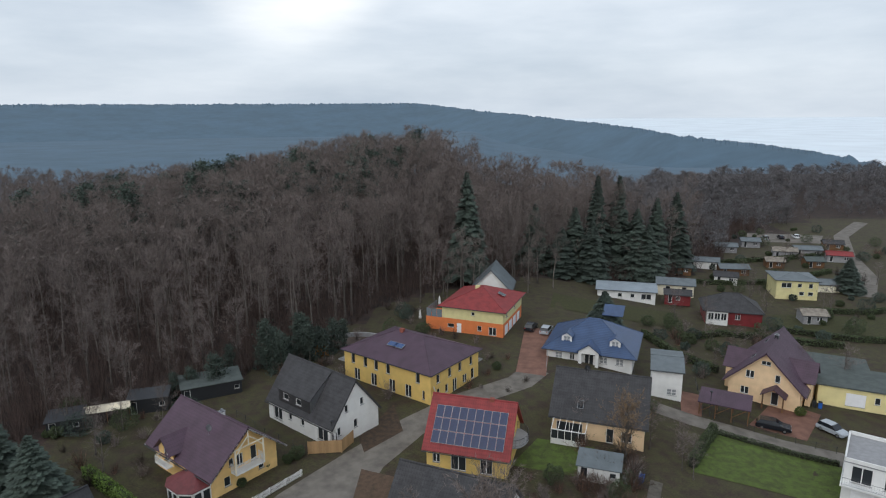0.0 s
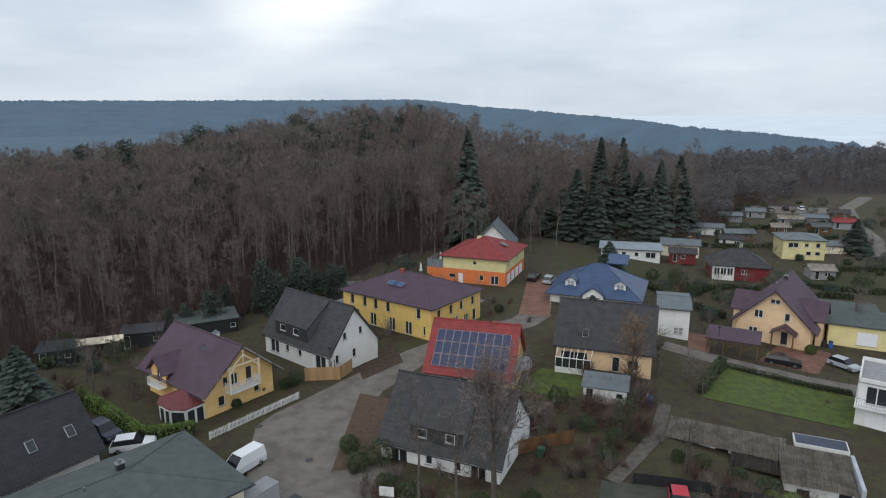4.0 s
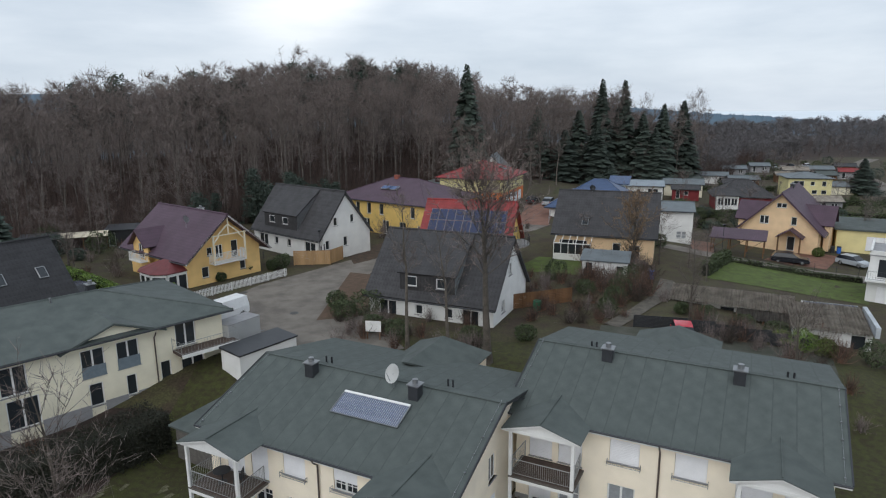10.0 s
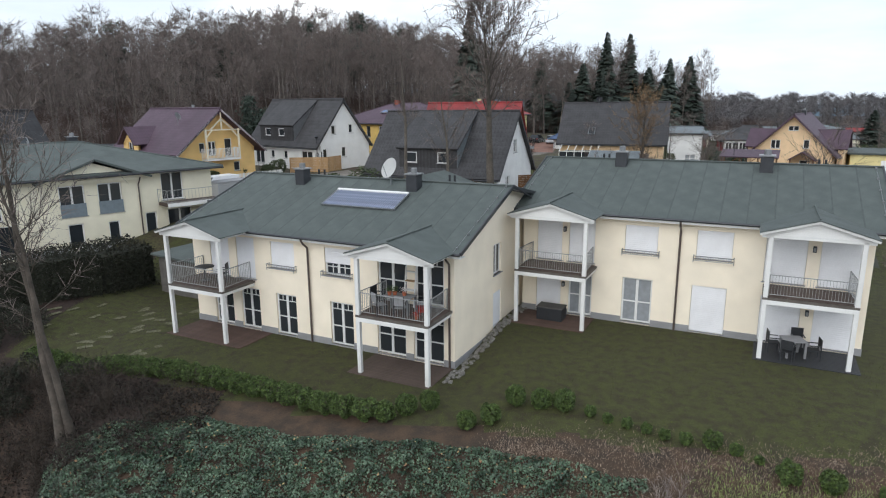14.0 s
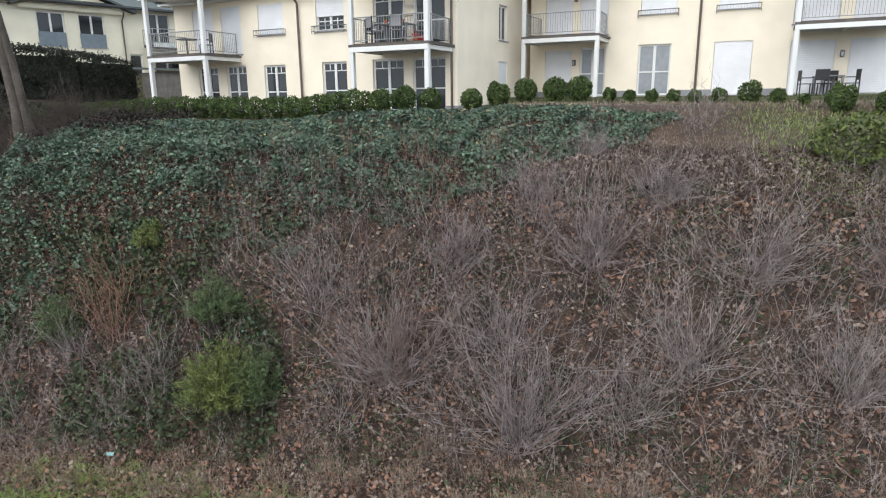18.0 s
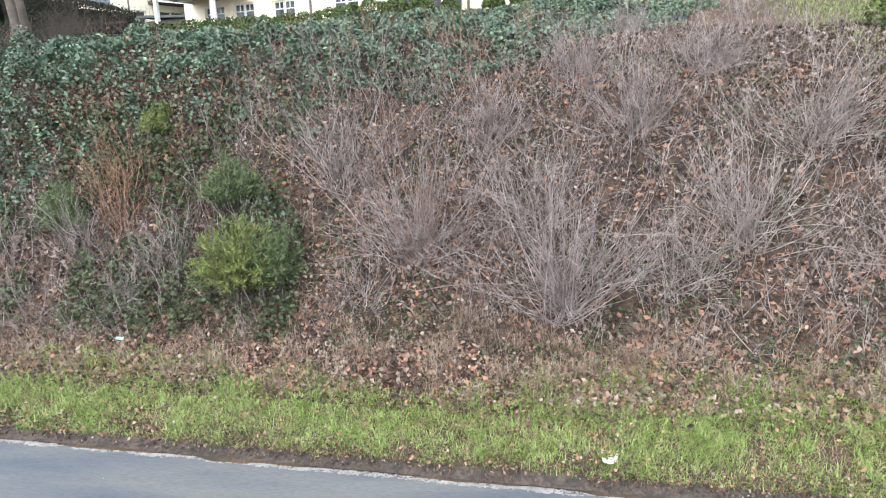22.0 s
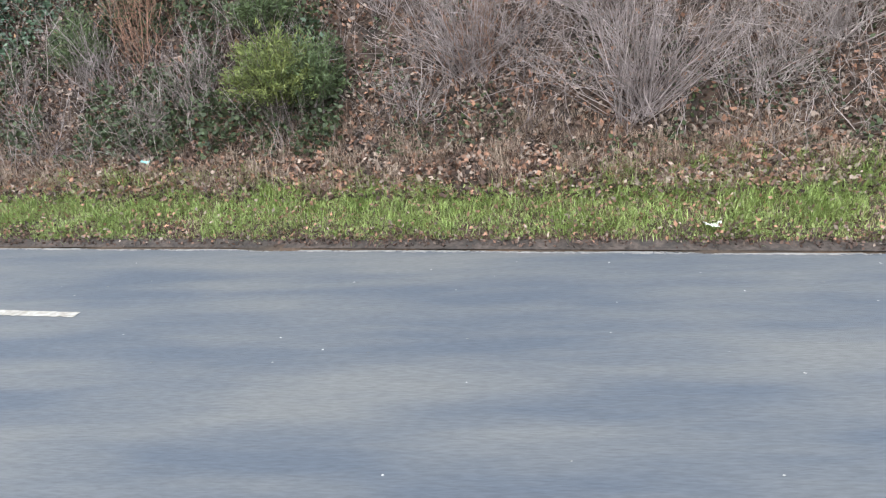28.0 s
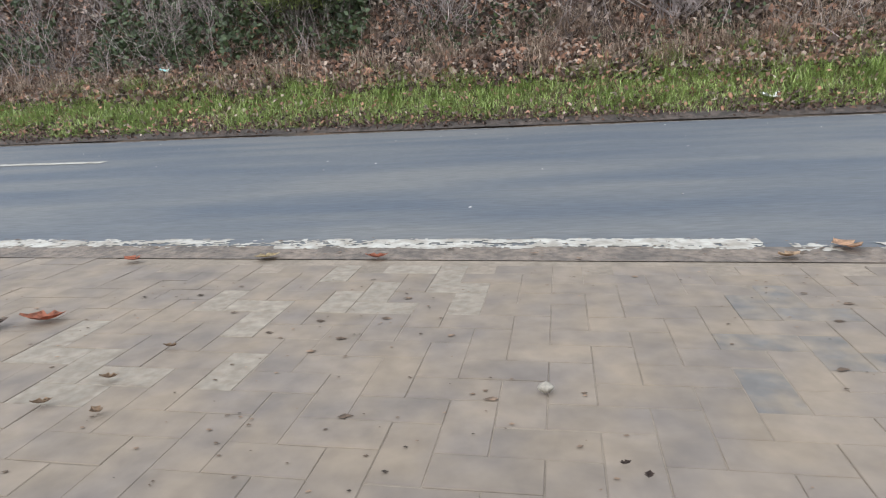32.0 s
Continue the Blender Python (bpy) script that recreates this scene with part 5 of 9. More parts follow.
for ry, hh, rr, sd in ((-2, 13.5, 0.19, 0), (-5, 11.5, 0.14, 1)):
    V_, F_, X_, Y_ = grow(rng, hh, rr, 0.45, 22, 6, 5, 0.27, 8, tw=0.012, twig=(0.5, 1.2))
    M_ = np.array(pose(0.25 * sd, 0, 0, 4 * sd, ry, 40 * sd).to_3x3())
    o_ = np.array([0.35 * sd, 0.1 * sd, 0])
    tw_v.append(V_ @ M_.T + o_)
    tw_f.append(F_ + off)
    off += len(V_)
    cw_v.append(X_ @ M_.T + o_)
    cw_f.append(Y_ + coff)
    coff += len(X_)
share("trunk", fast_mesh("trunk", np.concatenate(tw_v), np.concatenate(tw_f), mat("smooth_grey_bark", lin(90, 82, 74), 0.85, 0.2, 1.5, 10.0, 0.3, col2=lin(64, 58, 52)), True), root)
share("crown", fast_mesh("crown", np.concatenate(cw_v), np.concatenate(cw_f), TWIG), root)

# ---- the bank above the road ----
LEAFG = mat("bramble_leaf", lin(91, 111, 89), 0.45, 0.3, 1.6, 20.0, 0.0, col2=lin(43, 62, 47), island=0.45)
IVYM = mat("ivy_leaf", lin(64, 76, 46), 0.65, 0.2, 0.5, 20.0, 0.0, col2=lin(48, 60, 36), island=0.45)
STEM = mat("dry_stem", lin(154, 142, 139), 0.85, 0.2, 1.0, 8.0, 0.0, col2=lin(98, 87, 84), island=0.4)
STEMO = mat("orange_stem", lin(148, 114, 95), 0.85, 0.2, 1.0, 8.0, 0.0, col2=lin(108, 80, 66), island=0.4)
STEMG = mat("grey_stem", lin(164, 153, 148), 0.85, 0.2, 1.0, 8.0, 0.0, col2=lin(104, 92, 88), island=0.4)
LEAF_TAN = mat("tan_fallen_leaf", lin(150, 135, 123), 0.85, 0.2, 0.4, 14.0, 0.0, col2=lin(114, 97, 86), island=0.5)
LEAF_ORANGE = mat("rusty_fallen_leaf", lin(148, 110, 89), 0.85, 0.2, 0.4, 14.0, 0.0, col2=lin(104, 80, 67), island=0.5)
LEAF_DARK = mat("dark_fallen_leaf", lin(90, 70, 60), 0.9, 0.2, 0.4, 14.0, 0.0, col2=lin(56, 46, 41), island=0.5)
BLADE = mat("grass_blade", lin(142, 157, 93), 0.6, 0.2, 0.6, 8.0, 0.0, col2=lin(112, 130, 65), island=0.4)
YBLADE = mat("yellowed_grass_blade", lin(148, 145, 98), 0.7, 0.2, 0.6, 8.0, 0.0, col2=lin(122, 118, 74), island=0.35)
DRYBLADE = mat("dry_grass", lin(158, 141, 124), 0.85, 0.2, 0.6, 8.0, 0.0, col2=lin(128, 107, 94), island=0.35)


def gz(X, Y):
    return np.array([ground_z(a, b) for a, b in zip(X, Y)])


def lump(X, Y, f, seed):
    return np.array([noise.noise((a * f, b * f, seed)) for a, b in zip(X, Y)])


def bank_xy(n, d0, d1, x0, x1, power=1.0):
    X = rng.uniform(x0, x1, n)
    D = d0 + (d1 - d0) * rng.uniform(0, 1, n) ** power
    e, high = 7.96 - 0.13 * np.clip(X, -12, 12), 7.80 - 0.055 * X
    t = np.clip((D - 2.0) / 4.5, 0, 1)
    return X, e + (high - e) * t * t * (3 - 2 * t) + D, D


def stuff(name, me, label, cat):
    return tagged(new(name, me), label, cat, kind="stuff")


def bramble_low(x):
    """The lower limit of the bramble on the bank, in metres up from the road's edge."""
    return interp(x, ((-20, 3.0), (-12, 3.4), (-10, 3.8), (-8, 4.5), (-5.4, 4.9), (-3, 5.2), (-0.7, 5.5), (1.6, 6.0), (2.9, 6.9), (5, 8.4), (7, 9.6)))


X, Y, D = bank_xy(190000, 2.6, 12.8, -20, 6.5)
low = np.array([bramble_low(a) for a in X])
broad, patchy = lump(X, Y, 0.55, 1.0), lump(X, Y, 1.7, 3.0)
inside = np.minimum(D - low - 0.6 * broad, np.array([interp(a, ((-20, 10.5), (-13, 11.5), (-9, 12.3), (-4, 11.4), (0, 11.0), (4, 10.2), (7, 9.6))) for a in X]) + 0.5 * broad - D)
keep = (inside > 0) & (patchy * 1.3 + 0.7 * lump(X, Y, 3.2, 17.0) + rng.uniform(-0.5, 0.5, len(X)) > -0.42)
X, Y, D, broad, patchy, inside = X[keep], Y[keep], D[keep], broad[keep], patchy[keep], inside[keep]
mound = np.clip(inside * 1.2, 0.25, 1.0) * (1 - 0.86 * np.clip((D - 5.6) / 2.8, 0, 1)) * np.clip(0.55 + 0.8 * broad + 1.0 * patchy, 0.08, 1.9)
Z = gz(X, Y) + mound * rng.uniform(0.12, 1.0, len(X)) ** 0.45 + 0.08
V_, F_ = leaves(np.stack([X, Y, Z], 1), 0.048, rng, 0.2, 0.7)
stuff("bramble_thicket", fast_mesh("bramble_thicket", V_, F_, LEAFG), "dense green bramble thicket on the bank", "bramble")
keep = rng.uniform(0, 1, len(X)) < 0.012
V_, F_ = leaves(np.stack([X, Y, Z + 0.03], 1)[keep], 0.05, rng, 0.4, 0.7)
stuff("bramble_leaves", fast_mesh("bramble_leaves", V_, F_, mat("turned_bramble_leaf", lin(140, 130, 92), 0.75, 0.2, 0.5, 20.0, 0.0, col2=lin(116, 76, 60), island=0.5)), "yellowed and red leaves scattered in the brambles", "bramble")


def stems(bx, by, length, r, fan, lean=-0.12, twigs=3, joined=True):
    """Crooked bare stems rising from the points given, with side twigs and finer sprigs on them."""
    n = len(bx)
    az, tilt = rng.uniform(0, 2 * np.pi, n), np.clip(rng.uniform(0, 1, n) ** 0.7 * fan * 1.4, 0, 1.4)
    out = np.stack([1.25 * np.cos(az), np.sin(az) * 0.75 + lean, 0 * az], 1)
    L = rng.uniform(*length, n)
    t = np.array([0, 0.2, 0.4, 0.6, 0.8, 1.0])
    up = np.array([0, 0, 1.0])
    s, c = np.sin(tilt)[:, None, None], np.cos(tilt)[:, None, None]
    bend = rng.uniform(-0.5, 0.6, n)[:, None, None]
    tt = t[None, :, None]
    P = np.stack([bx, by, gz(bx, by) - 0.03], 1)[:, None] + L[:, None, None] * (out[:, None] * s * (tt - 0.15 * tt**2) + up * (c * tt + bend * s * tt**2))
    P[:, 1:] += np.cumsum(rng.normal(size=(n, 5, 3)) * (0.034 * L)[:, None, None], 1)
    R = r * rng.uniform(0.55, 1.4, n)[:, None] * (1.15 - 0.9 * t)[None]
    V, F = tubes(P, R)
    m2 = n * twigs
    par, k = rng.integers(0, n, m2), rng.integers(1, 5, m2)
    f = rng.uniform(0, 1, m2)[:, None]
    b = P[par, k] * (1 - f) + P[par, k + 1] * f
    d = unit(P[par, k + 1] - P[par, k])
    dd = unit(d + rng.normal(size=(m2, 3)) * 0.55 + [0, 0, 0.2]) * (rng.uniform(0.14, 0.5, m2) * np.sqrt(L[par]))[:, None]
    kink = b + dd * 0.5 + rng.normal(size=(m2, 3)) * 0.035
    V2, F2 = tubes(np.stack([b, kink, b + dd], 1), np.tile(r * np.array([0.55, 0.42, 0.25]), (m2, 1)))
    q = rng.integers(0, m2, m2)
    f = rng.uniform(0.2, 1, m2)[:, None]
    b3 = kink[q] * (1 - f) + (b + dd)[q] * f
    d3 = unit(dd[q] + rng.normal(size=(m2, 3)) * 0.22) * rng.uniform(0.08, 0.3, m2)[:, None]
    V3, F3 = tubes(np.stack([b3, b3 + d3], 1), np.tile(r * np.array([0.34, 0.2]), (m2, 1)))
    V2, F2 = np.concatenate([V2, V3]), np.concatenate([F2, F3 + len(V2)])
    return (np.concatenate([V, V2]), np.concatenate([F, F2 + len(V)])) if joined else ((V, F), (V2, F2))


def bare_shrub(label, x, y, n, length, r, fan, m, foot=0.18):
    bx, by = x + rng.normal(size=n) * foot, y + rng.normal(size=n) * foot * 0.7
    root = thing("bare_shrub", label, "shrub", pose(x, y, ground_z(x, y)), "bare shrubs on the bank")
    back = np.array([x, y, ground_z(x, y)])
    for nm, (V, F) in zip(("stem_tangle", "twig_tangle"), stems(bx, by, length, r, fan, twigs=5, joined=False)):
        tagged(share(nm, fast_mesh(nm, V - back, F, m), root), kind="stuff")


def shoots(n, d0, d1, x0, x1, length, r, m, label, fan=0.5, clusters=90, foot=0.2):
    cx, cy, cd = bank_xy(clusters, d0, d1, x0, x1)
    k = rng.integers(0, clusters, n)
    V, F = stems(cx[k] + rng.normal(size=n) * foot, cy[k] + rng.normal(size=n) * foot, length, r, fan, twigs=2)
    stuff("dry_stalks", fast_mesh("dry_stalks", V, F, m), label, "shrub")


for x_, y_, n_, l_, fan_, m_ in (
    (-0.4, 11.4, 330, (1.2, 3.0), 0.95, STEM), (-0.2, 11.5, 80, (0.8, 2.0), 0.5, STEMO), (2.2, 10.4, 330, (1.3, 3.1), 0.8, STEM), (2.0, 11.7, 180, (1.0, 2.2), 0.9, STEM),
    (0.9, 12.7, 190, (0.8, 1.6), 0.9, STEM), (3.7, 12.6, 240, (0.9, 1.8), 0.8, STEM), (2.6, 13.6, 130, (0.5, 1.1), 0.8, STEM), (5.4, 11.2, 280, (1.0, 2.4), 1.0, STEMG),
    (6.9, 12.3, 260, (0.8, 1.8), 1.0, STEMG), (8.0, 10.7, 260, (1.0, 2.2), 1.0, STEMG), (5.4, 13.6, 220, (0.5, 1.0), 1.0, STEM), (9.6, 12.2, 220, (0.7, 1.5), 1.0, STEMG),
    (4.2, 10.6, 180, (0.7, 1.8), 1.0, STEMG), (-6.6, 12.5, 90, (1.2, 2.1), 0.38, STEMO), (-7.2, 12.1, 80, (0.8, 1.7), 0.7, STEM), (-9.0, 11.9, 70, (0.8, 1.7), 0.9, STEM), (-5.4, 11.7, 110, (0.5, 1.3), 0.8, STEM),
    (-10.6, 12.0, 60, (0.8, 1.7), 0.9, STEM), (-2.0, 12.5, 170, (0.9, 2.1), 0.8, STEM), (-1.4, 10.9, 60, (0.4, 1.0), 1.0, STEMG), (3.9, 15.2, 120, (0.3, 0.7), 0.8, STEMG), (6.9, 16.6, 60, (0.5, 0.95), 0.7, STEMG),
    (-8.0, 11.2, 46, (0.5, 1.2), 0.9, STEM), (-6.2, 11.3, 80, (0.4, 1.1), 0.9, STEMG),
):
    kind_ = "rusty brown" if m_ is STEMO else "pale grey" if m_ is STEMG else "grey-brown"
    bare_shrub("bare fan-shaped shrub with %s stems" % kind_, x_, y_, int(n_ * 0.42), l_, 0.0076, fan_, m_)
shoots(1000, 2.4, 6.4, -5, 4, (0.4, 1.3), 0.0056, STEM, "thin dry brown stalks on the bank", 0.6, 260, 0.3)
shoots(1500, 2.2, 6.8, 3.5, 13, (0.4, 1.4), 0.006, STEMG, "tangle of thin grey stalks", 0.8, 260, 0.3)
shoots(480, 1.9, 4.4, -16, -3, (0.4, 1.2), 0.005, STEM, "thin dry stalks below the brambles", 0.6, 160, 0.25)
shoots(420, 4.6, 7.2, -14, 4, (0.5, 1.15), 0.005, STEMO, "brown stalks rising out of the brambles", 0.35, 60, 0.25)
shoots(420, 6.4, 9.0, 1.5, 11, (0.2, 0.5), 0.004, STEM, "short dry stalks at the top of the bank", 0.6, 120, 0.3)

for n_, d0_, d1_, size_, m_, lb_, f_ in (
    (42000, 1.2, 7.6, 0.05, LEAF_TAN, "pale tan fallen leaves on the bank", 0.0),
    (26000, 1.2, 6.2, 0.058, LEAF_ORANGE, "rusty orange fallen leaves on the bank", 0.05),
    (46000, 1.0, 8.0, 0.05, LEAF_DARK, "dark brown rotting leaves on the bank", -0.3),
    (9000, 0.04, 0.5, 0.028, LEAF_DARK, "dark leaves caught in the verge's grass", 0.05),
    (9000, 0.15, 2.1, 0.032, LEAF_ORANGE, "rusty leaves caught in the verge's grass", 0.0),
    (4000, 0.1, 2.1, 0.03, LEAF_TAN, "tan leaves caught in the verge's grass", 0.0),
):
    X, Y, D = bank_xy(n_, d0_, d1_, -16, 14, 1.1)
    keep = lump(X, Y, 1.3, n_ * 0.001) + rng.uniform(-0.5, 0.3, n_) > f_ - 0.3
    X, Y = X[keep], Y[keep]
    V_, F_ = leaves(np.stack([X, Y, gz(X, Y) + rng.uniform(0.01, 0.1, len(X)) * (1.0 if d1_ > 3 else 1.2)], 1), size_, rng, 0.15, 0.65)
    stuff("fallen_leaves", fast_mesh("fallen_leaves", V_, F_, m_), lb_, "leaves")
X, Y, D = bank_xy(26000, 1.9, 6.4, -14, 13, 0.9)
keep = lump(X, Y, 0.9, 6.0) > 0.05
X, Y = X[keep], Y[keep]
V_, F_ = leaves(np.stack([X, Y, gz(X, Y) + rng.uniform(0.03, 0.22, len(X))], 1), 0.042, rng, 0.4, 0.7)
stuff("ivy", fast_mesh("ivy", V_, F_, IVYM), "green ivy creeping among dead leaves", "ivy")
X, Y, D = bank_xy(26000, 2.0, 5.4, -14, -2.5)
keep = lump(X, Y, 1.2, 9.0) > 0.0
X, Y = X[keep], Y[keep]
V_, F_ = leaves(np.stack([X, Y, gz(X, Y) + rng.uniform(0.05, 0.55, len(X))], 1), 0.05, rng, 0.2, 0.7)
stuff("low_bramble", fast_mesh("low_bramble", V_, F_, IVYM), "loose green bramble sprays below the thicket", "bramble")


def blades(n, d0, d1, x0, x1, length, w, m, label, power=1.0, lie=0.5, name="verge_grass", tuft=0.0, top=None, thin=-9.0):
    X, Y, D = bank_xy(n, d0, d1, x0, x1, power)
    if tuft:
        k = rng.integers(0, max(1, n // 60), n)
        X, Y, D = X[k] + rng.normal(size=n) * tuft, Y[k] + rng.normal(size=n) * tuft, D[k]
    keep = 0.6 * lump(X, Y, 2.3, 5.0) + 0.7 * lump(X, Y, 0.8, 5.0) + rng.uniform(-0.4, 0.4, n) > thin
    if top:
        keep &= D < np.array([interp(a, top) for a in X]) + 0.35 * lump(X, Y, 1.1, 8.0) + rng.normal(size=n) * 0.08
    keep &= D > d0 + 0.1 * lump(X, Y, 2.5, 2.0) + np.abs(rng.normal(size=n)) * 0.03
    X, Y = X[keep], Y[keep]
    n = len(X)
    B = np.stack([X, Y, gz(X, Y)], 1)
    az = rng.uniform(0, 2 * np.pi, n)
    d = np.stack([np.cos(az), np.sin(az), 0 * az], 1)
    tall = 0.75 + 0.5 * lump(X, Y, 1.5, 12.0)
    L = (rng.uniform(*length, n) * tall)[:, None]
    up = np.array([0, 0, 1.0])
    s = np.stack([-np.sin(az), np.cos(az), 0 * az], 1) * w
    f = np.clip(rng.normal(size=(n, 1)) * 0.25 + lie, 0.05, 1.0)
    mid, tip = B + up * L * (0.62 - 0.25 * f) + d * L * (0.1 + 0.35 * f), B + up * L * (0.95 - 0.65 * f) + d * L * (0.25 + 0.7 * f)
    V = np.stack([B - s, B + s, mid + s * 0.8, tip, mid - s * 0.8], 1).reshape(-1, 3)
    i = np.arange(n)[:, None] * 5
    F = np.concatenate([i + np.array([[0, 1, 2]]), i + np.array([[0, 2, 4]]), i + np.array([[4, 2, 3]])])
    stuff(name, fast_mesh(name, V, F, m), label, "grass")


VTOP = ((-14, 1.0), (-9, 1.05), (-7.1, 1.75), (-4.7, 1.72), (-2.5, 1.5), (-0.5, 1.35), (1.3, 1.5), (2.6, 1.9), (6, 1.95), (13, 2.0))
blades(100000, 0.2, 2.2, -12, 11, (0.06, 0.2), 0.0042, BLADE, "fresh green grass on the roadside verge", 1.0, 0.6, top=VTOP, thin=-0.25)
blades(60000, 0.3, 2.2, -12, 11, (0.12, 0.34), 0.004, BLADE, "long green tussocks of grass on the verge", 1.0, 0.7, tuft=0.085, top=VTOP)
blades(36000, 0.24, 2.2, -12, 11, (0.05, 0.18), 0.004, YBLADE, "yellowed short grass on the roadside verge", 1.0, 0.7, top=VTOP, thin=-0.4)
blades(26000, 0.24, 2.1, -12, 11, (0.05, 0.18), 0.003, DRYBLADE, "dead straw among the verge's grass", 1.0, 0.85, "dry_grass", top=VTOP)
blades(26000, 1.25, 2.7, -13, 13, (0.2, 0.55), 0.0036, DRYBLADE, "pale dry grass tufts on the bank", 1.0, 0.6, "dry_grass", 0.09)
blades(14000, 7.0, 11.5, 2, 16, (0.08, 0.22), 0.005, DRYBLADE, "pale rough grass at the bank's top", 1.0, 0.7, "dry_grass", tuft=0.5)
blades(22000, 6.2, 9.8, 8.2, 16, (0.08, 0.2), 0.006, BLADE, "green grass at the bank's top", 1.0, 0.5, tuft=0.55)


def leafy_bush(name, label, x, y, r, h, n, m, size, group="", dz=0.0, cat="bush"):
    root = thing(name, label, cat, pose(x, y, ground_z(x, y) + dz, 0, 0, r2.uniform(0, 360)), group)
    key = (round(r, 2), round(h, 2), n, m.name)
    if key not in _BUSH:
        p = unit(rng.normal(size=(n, 3)))
        rad = rng.uniform(0.55, 1.0, n)[:, None] ** 0.4 * (1 + 0.18 * np.sin(p[:, :1] * 5 + p[:, 1:2] * 4))
        C = p * rad * [r, r, h / 2] + [0, 0, h / 2]
        lv, lf = leaves(C, size, rng, 0.1, 0.5)
        k = 14
        az = rng.uniform(0, 6.28, k)
        top = np.stack([np.cos(az) * r * 0.6, np.sin(az) * r * 0.6, np.full(k, h * 0.7)], 1)
        P = np.stack([np.zeros((k, 3)), top * 0.5 + [0, 0, 0.05], top], 1)
        wv, wf = tubes(P, np.full((k, 3), 0.012))
        _BUSH[key] = (fast_mesh("foliage", lv, lf, m), fast_mesh("branch", wv, wf, BARK))
    share("foliage", _BUSH[key][0], root)
    tagged(share("branch_tangle", _BUSH[key][1], root), kind="stuff")
    return root


_BUSH = {}
YEWM = mat("yellow_green_needles", lin(95, 104, 51), 0.75, 0.2, 0.5, 10.0, 0.0, col2=lin(71, 85, 44), island=0.4)
BOXM = mat("box_leaves", lin(80, 98, 46), 0.8, 0.2, 0.5, 10.0, 0.0, col2=lin(56, 72, 36), island=0.4)
def feathery_bush(label, x, y, r, h, n, m, dz=-0.05):
    """Upright arching sprays set with fine needles."""
    root = thing("broom_bush", label, "bush", pose(x, y, ground_z(x, y) + dz), "green bushes on the bank")
    az, rad = rng.uniform(0, 6.283, n), rng.uniform(0.05, 1, n) ** 0.6
    tip = np.stack([np.cos(az) * rad * r, np.sin(az) * rad * r, h * (1.02 - 0.55 * rad**2) * rng.uniform(0.55, 1.05, n)], 1)
    base = tip * [0.15, 0.15, 0] + rng.normal(size=(n, 3)) * [0.05, 0.05, 0]
    mid = (base + tip) / 2 + [0, 0, 0.12 * h]
    wv, wf = tubes(np.stack([base, mid, tip], 1), np.tile([0.007, 0.005, 0.002], (n, 1)))
    k, u = np.repeat(np.arange(n), 60), np.tile(np.linspace(0.3, 1.05, 60), n)[:, None]
    C = (1 - u) ** 2 * base[k] + 2 * u * (1 - u) * (2 * mid - (base + tip) / 2)[k] + u**2 * tip[k] + rng.normal(size=(len(k), 3)) * 0.035
    d = unit((tip - mid)[k] + rng.normal(size=C.shape) * 0.28)
    s = rng.uniform(0.025, 0.06, len(k))[:, None]
    side = unit(np.cross(d, rng.normal(size=C.shape))) * s * 0.22
    V = np.stack([C - d * s, C + side, C + d * s, C - side], 1).reshape(-1, 3)
    share("foliage", fast_mesh("foliage", V, np.arange(len(V)).reshape(-1, 4), m), root)
    tagged(share("branch_tangle", fast_mesh("branch_tangle", wv, wf, BARK), root), kind="stuff")


BROOMM = mat("broom_needles", lin(110, 117, 61), 0.7, 0.2, 0.5, 10.0, 0.0, col2=lin(84, 96, 51), island=0.45)
BROOMD = mat("dark_broom_needles", lin(88, 102, 63), 0.7, 0.2, 0.5, 10.0, 0.0, col2=lin(68, 83, 53), island=0.45)
feathery_bush("yellow-green feathery broom bush on the bank", -3.7, 11.2, 0.95, 1.65, 190, BROOMM)
feathery_bush("grey-green feathery bush among bare shrubs", -3.0, 11.2, 0.6, 1.45, 90, BROOMD)
feathery_bush("green feathery bush above the broom", -4.25, 12.35, 0.65, 1.35, 110, BROOMD)
feathery_bush("green feathery bush below the brambles", -7.85, 12.4, 0.6, 1.3, 90, BROOMD)
feathery_bush("small green feathery bush by stalks", -6.1, 13.4, 0.4, 0.9, 40, BROOMM)
X, Y, Z = -3.4 + 0.22 * rng.normal(size=60), 12.2 + 0.12 * rng.normal(size=60), 3.35 + 0.14 * rng.normal(size=60)
V_, F_ = leaves(np.stack([X, Y, Z], 1), 0.06, rng, 0.3, 0.6)
stuff("bramble_spray", fast_mesh("bramble_spray", V_, F_, LEAFG), "pale green bramble spray beside the broom", "bramble")
leafy_bush("broom_bush", "yellow green bush at the top of the bank", 9.6, 14.4, 0.9, 1.1, 2200, YEWM, 0.06)
leafy_bush("broom_bush", "yellow green bush at the top of the bank", 11.2, 15.0, 0.9, 1.0, 2200, YEWM, 0.06)
# box hedge and clipped balls along the lawn
for i_ in range(22):
    u_ = i_ / 21
    x_ = -19.0 + 16.3 * u_
    y_ = interp(x_, ((-20, 26.2), (-17.0, 25.3), (-11.3, 23.9), (-6.2, 22.1), (-2.6, 20.5)))
    leafy_bush("box_hedge_bush", "clipped green box bush in a low hedge", x_, y_, 0.5, 0.75, 2000, BOXM, 0.045, "low box hedge")
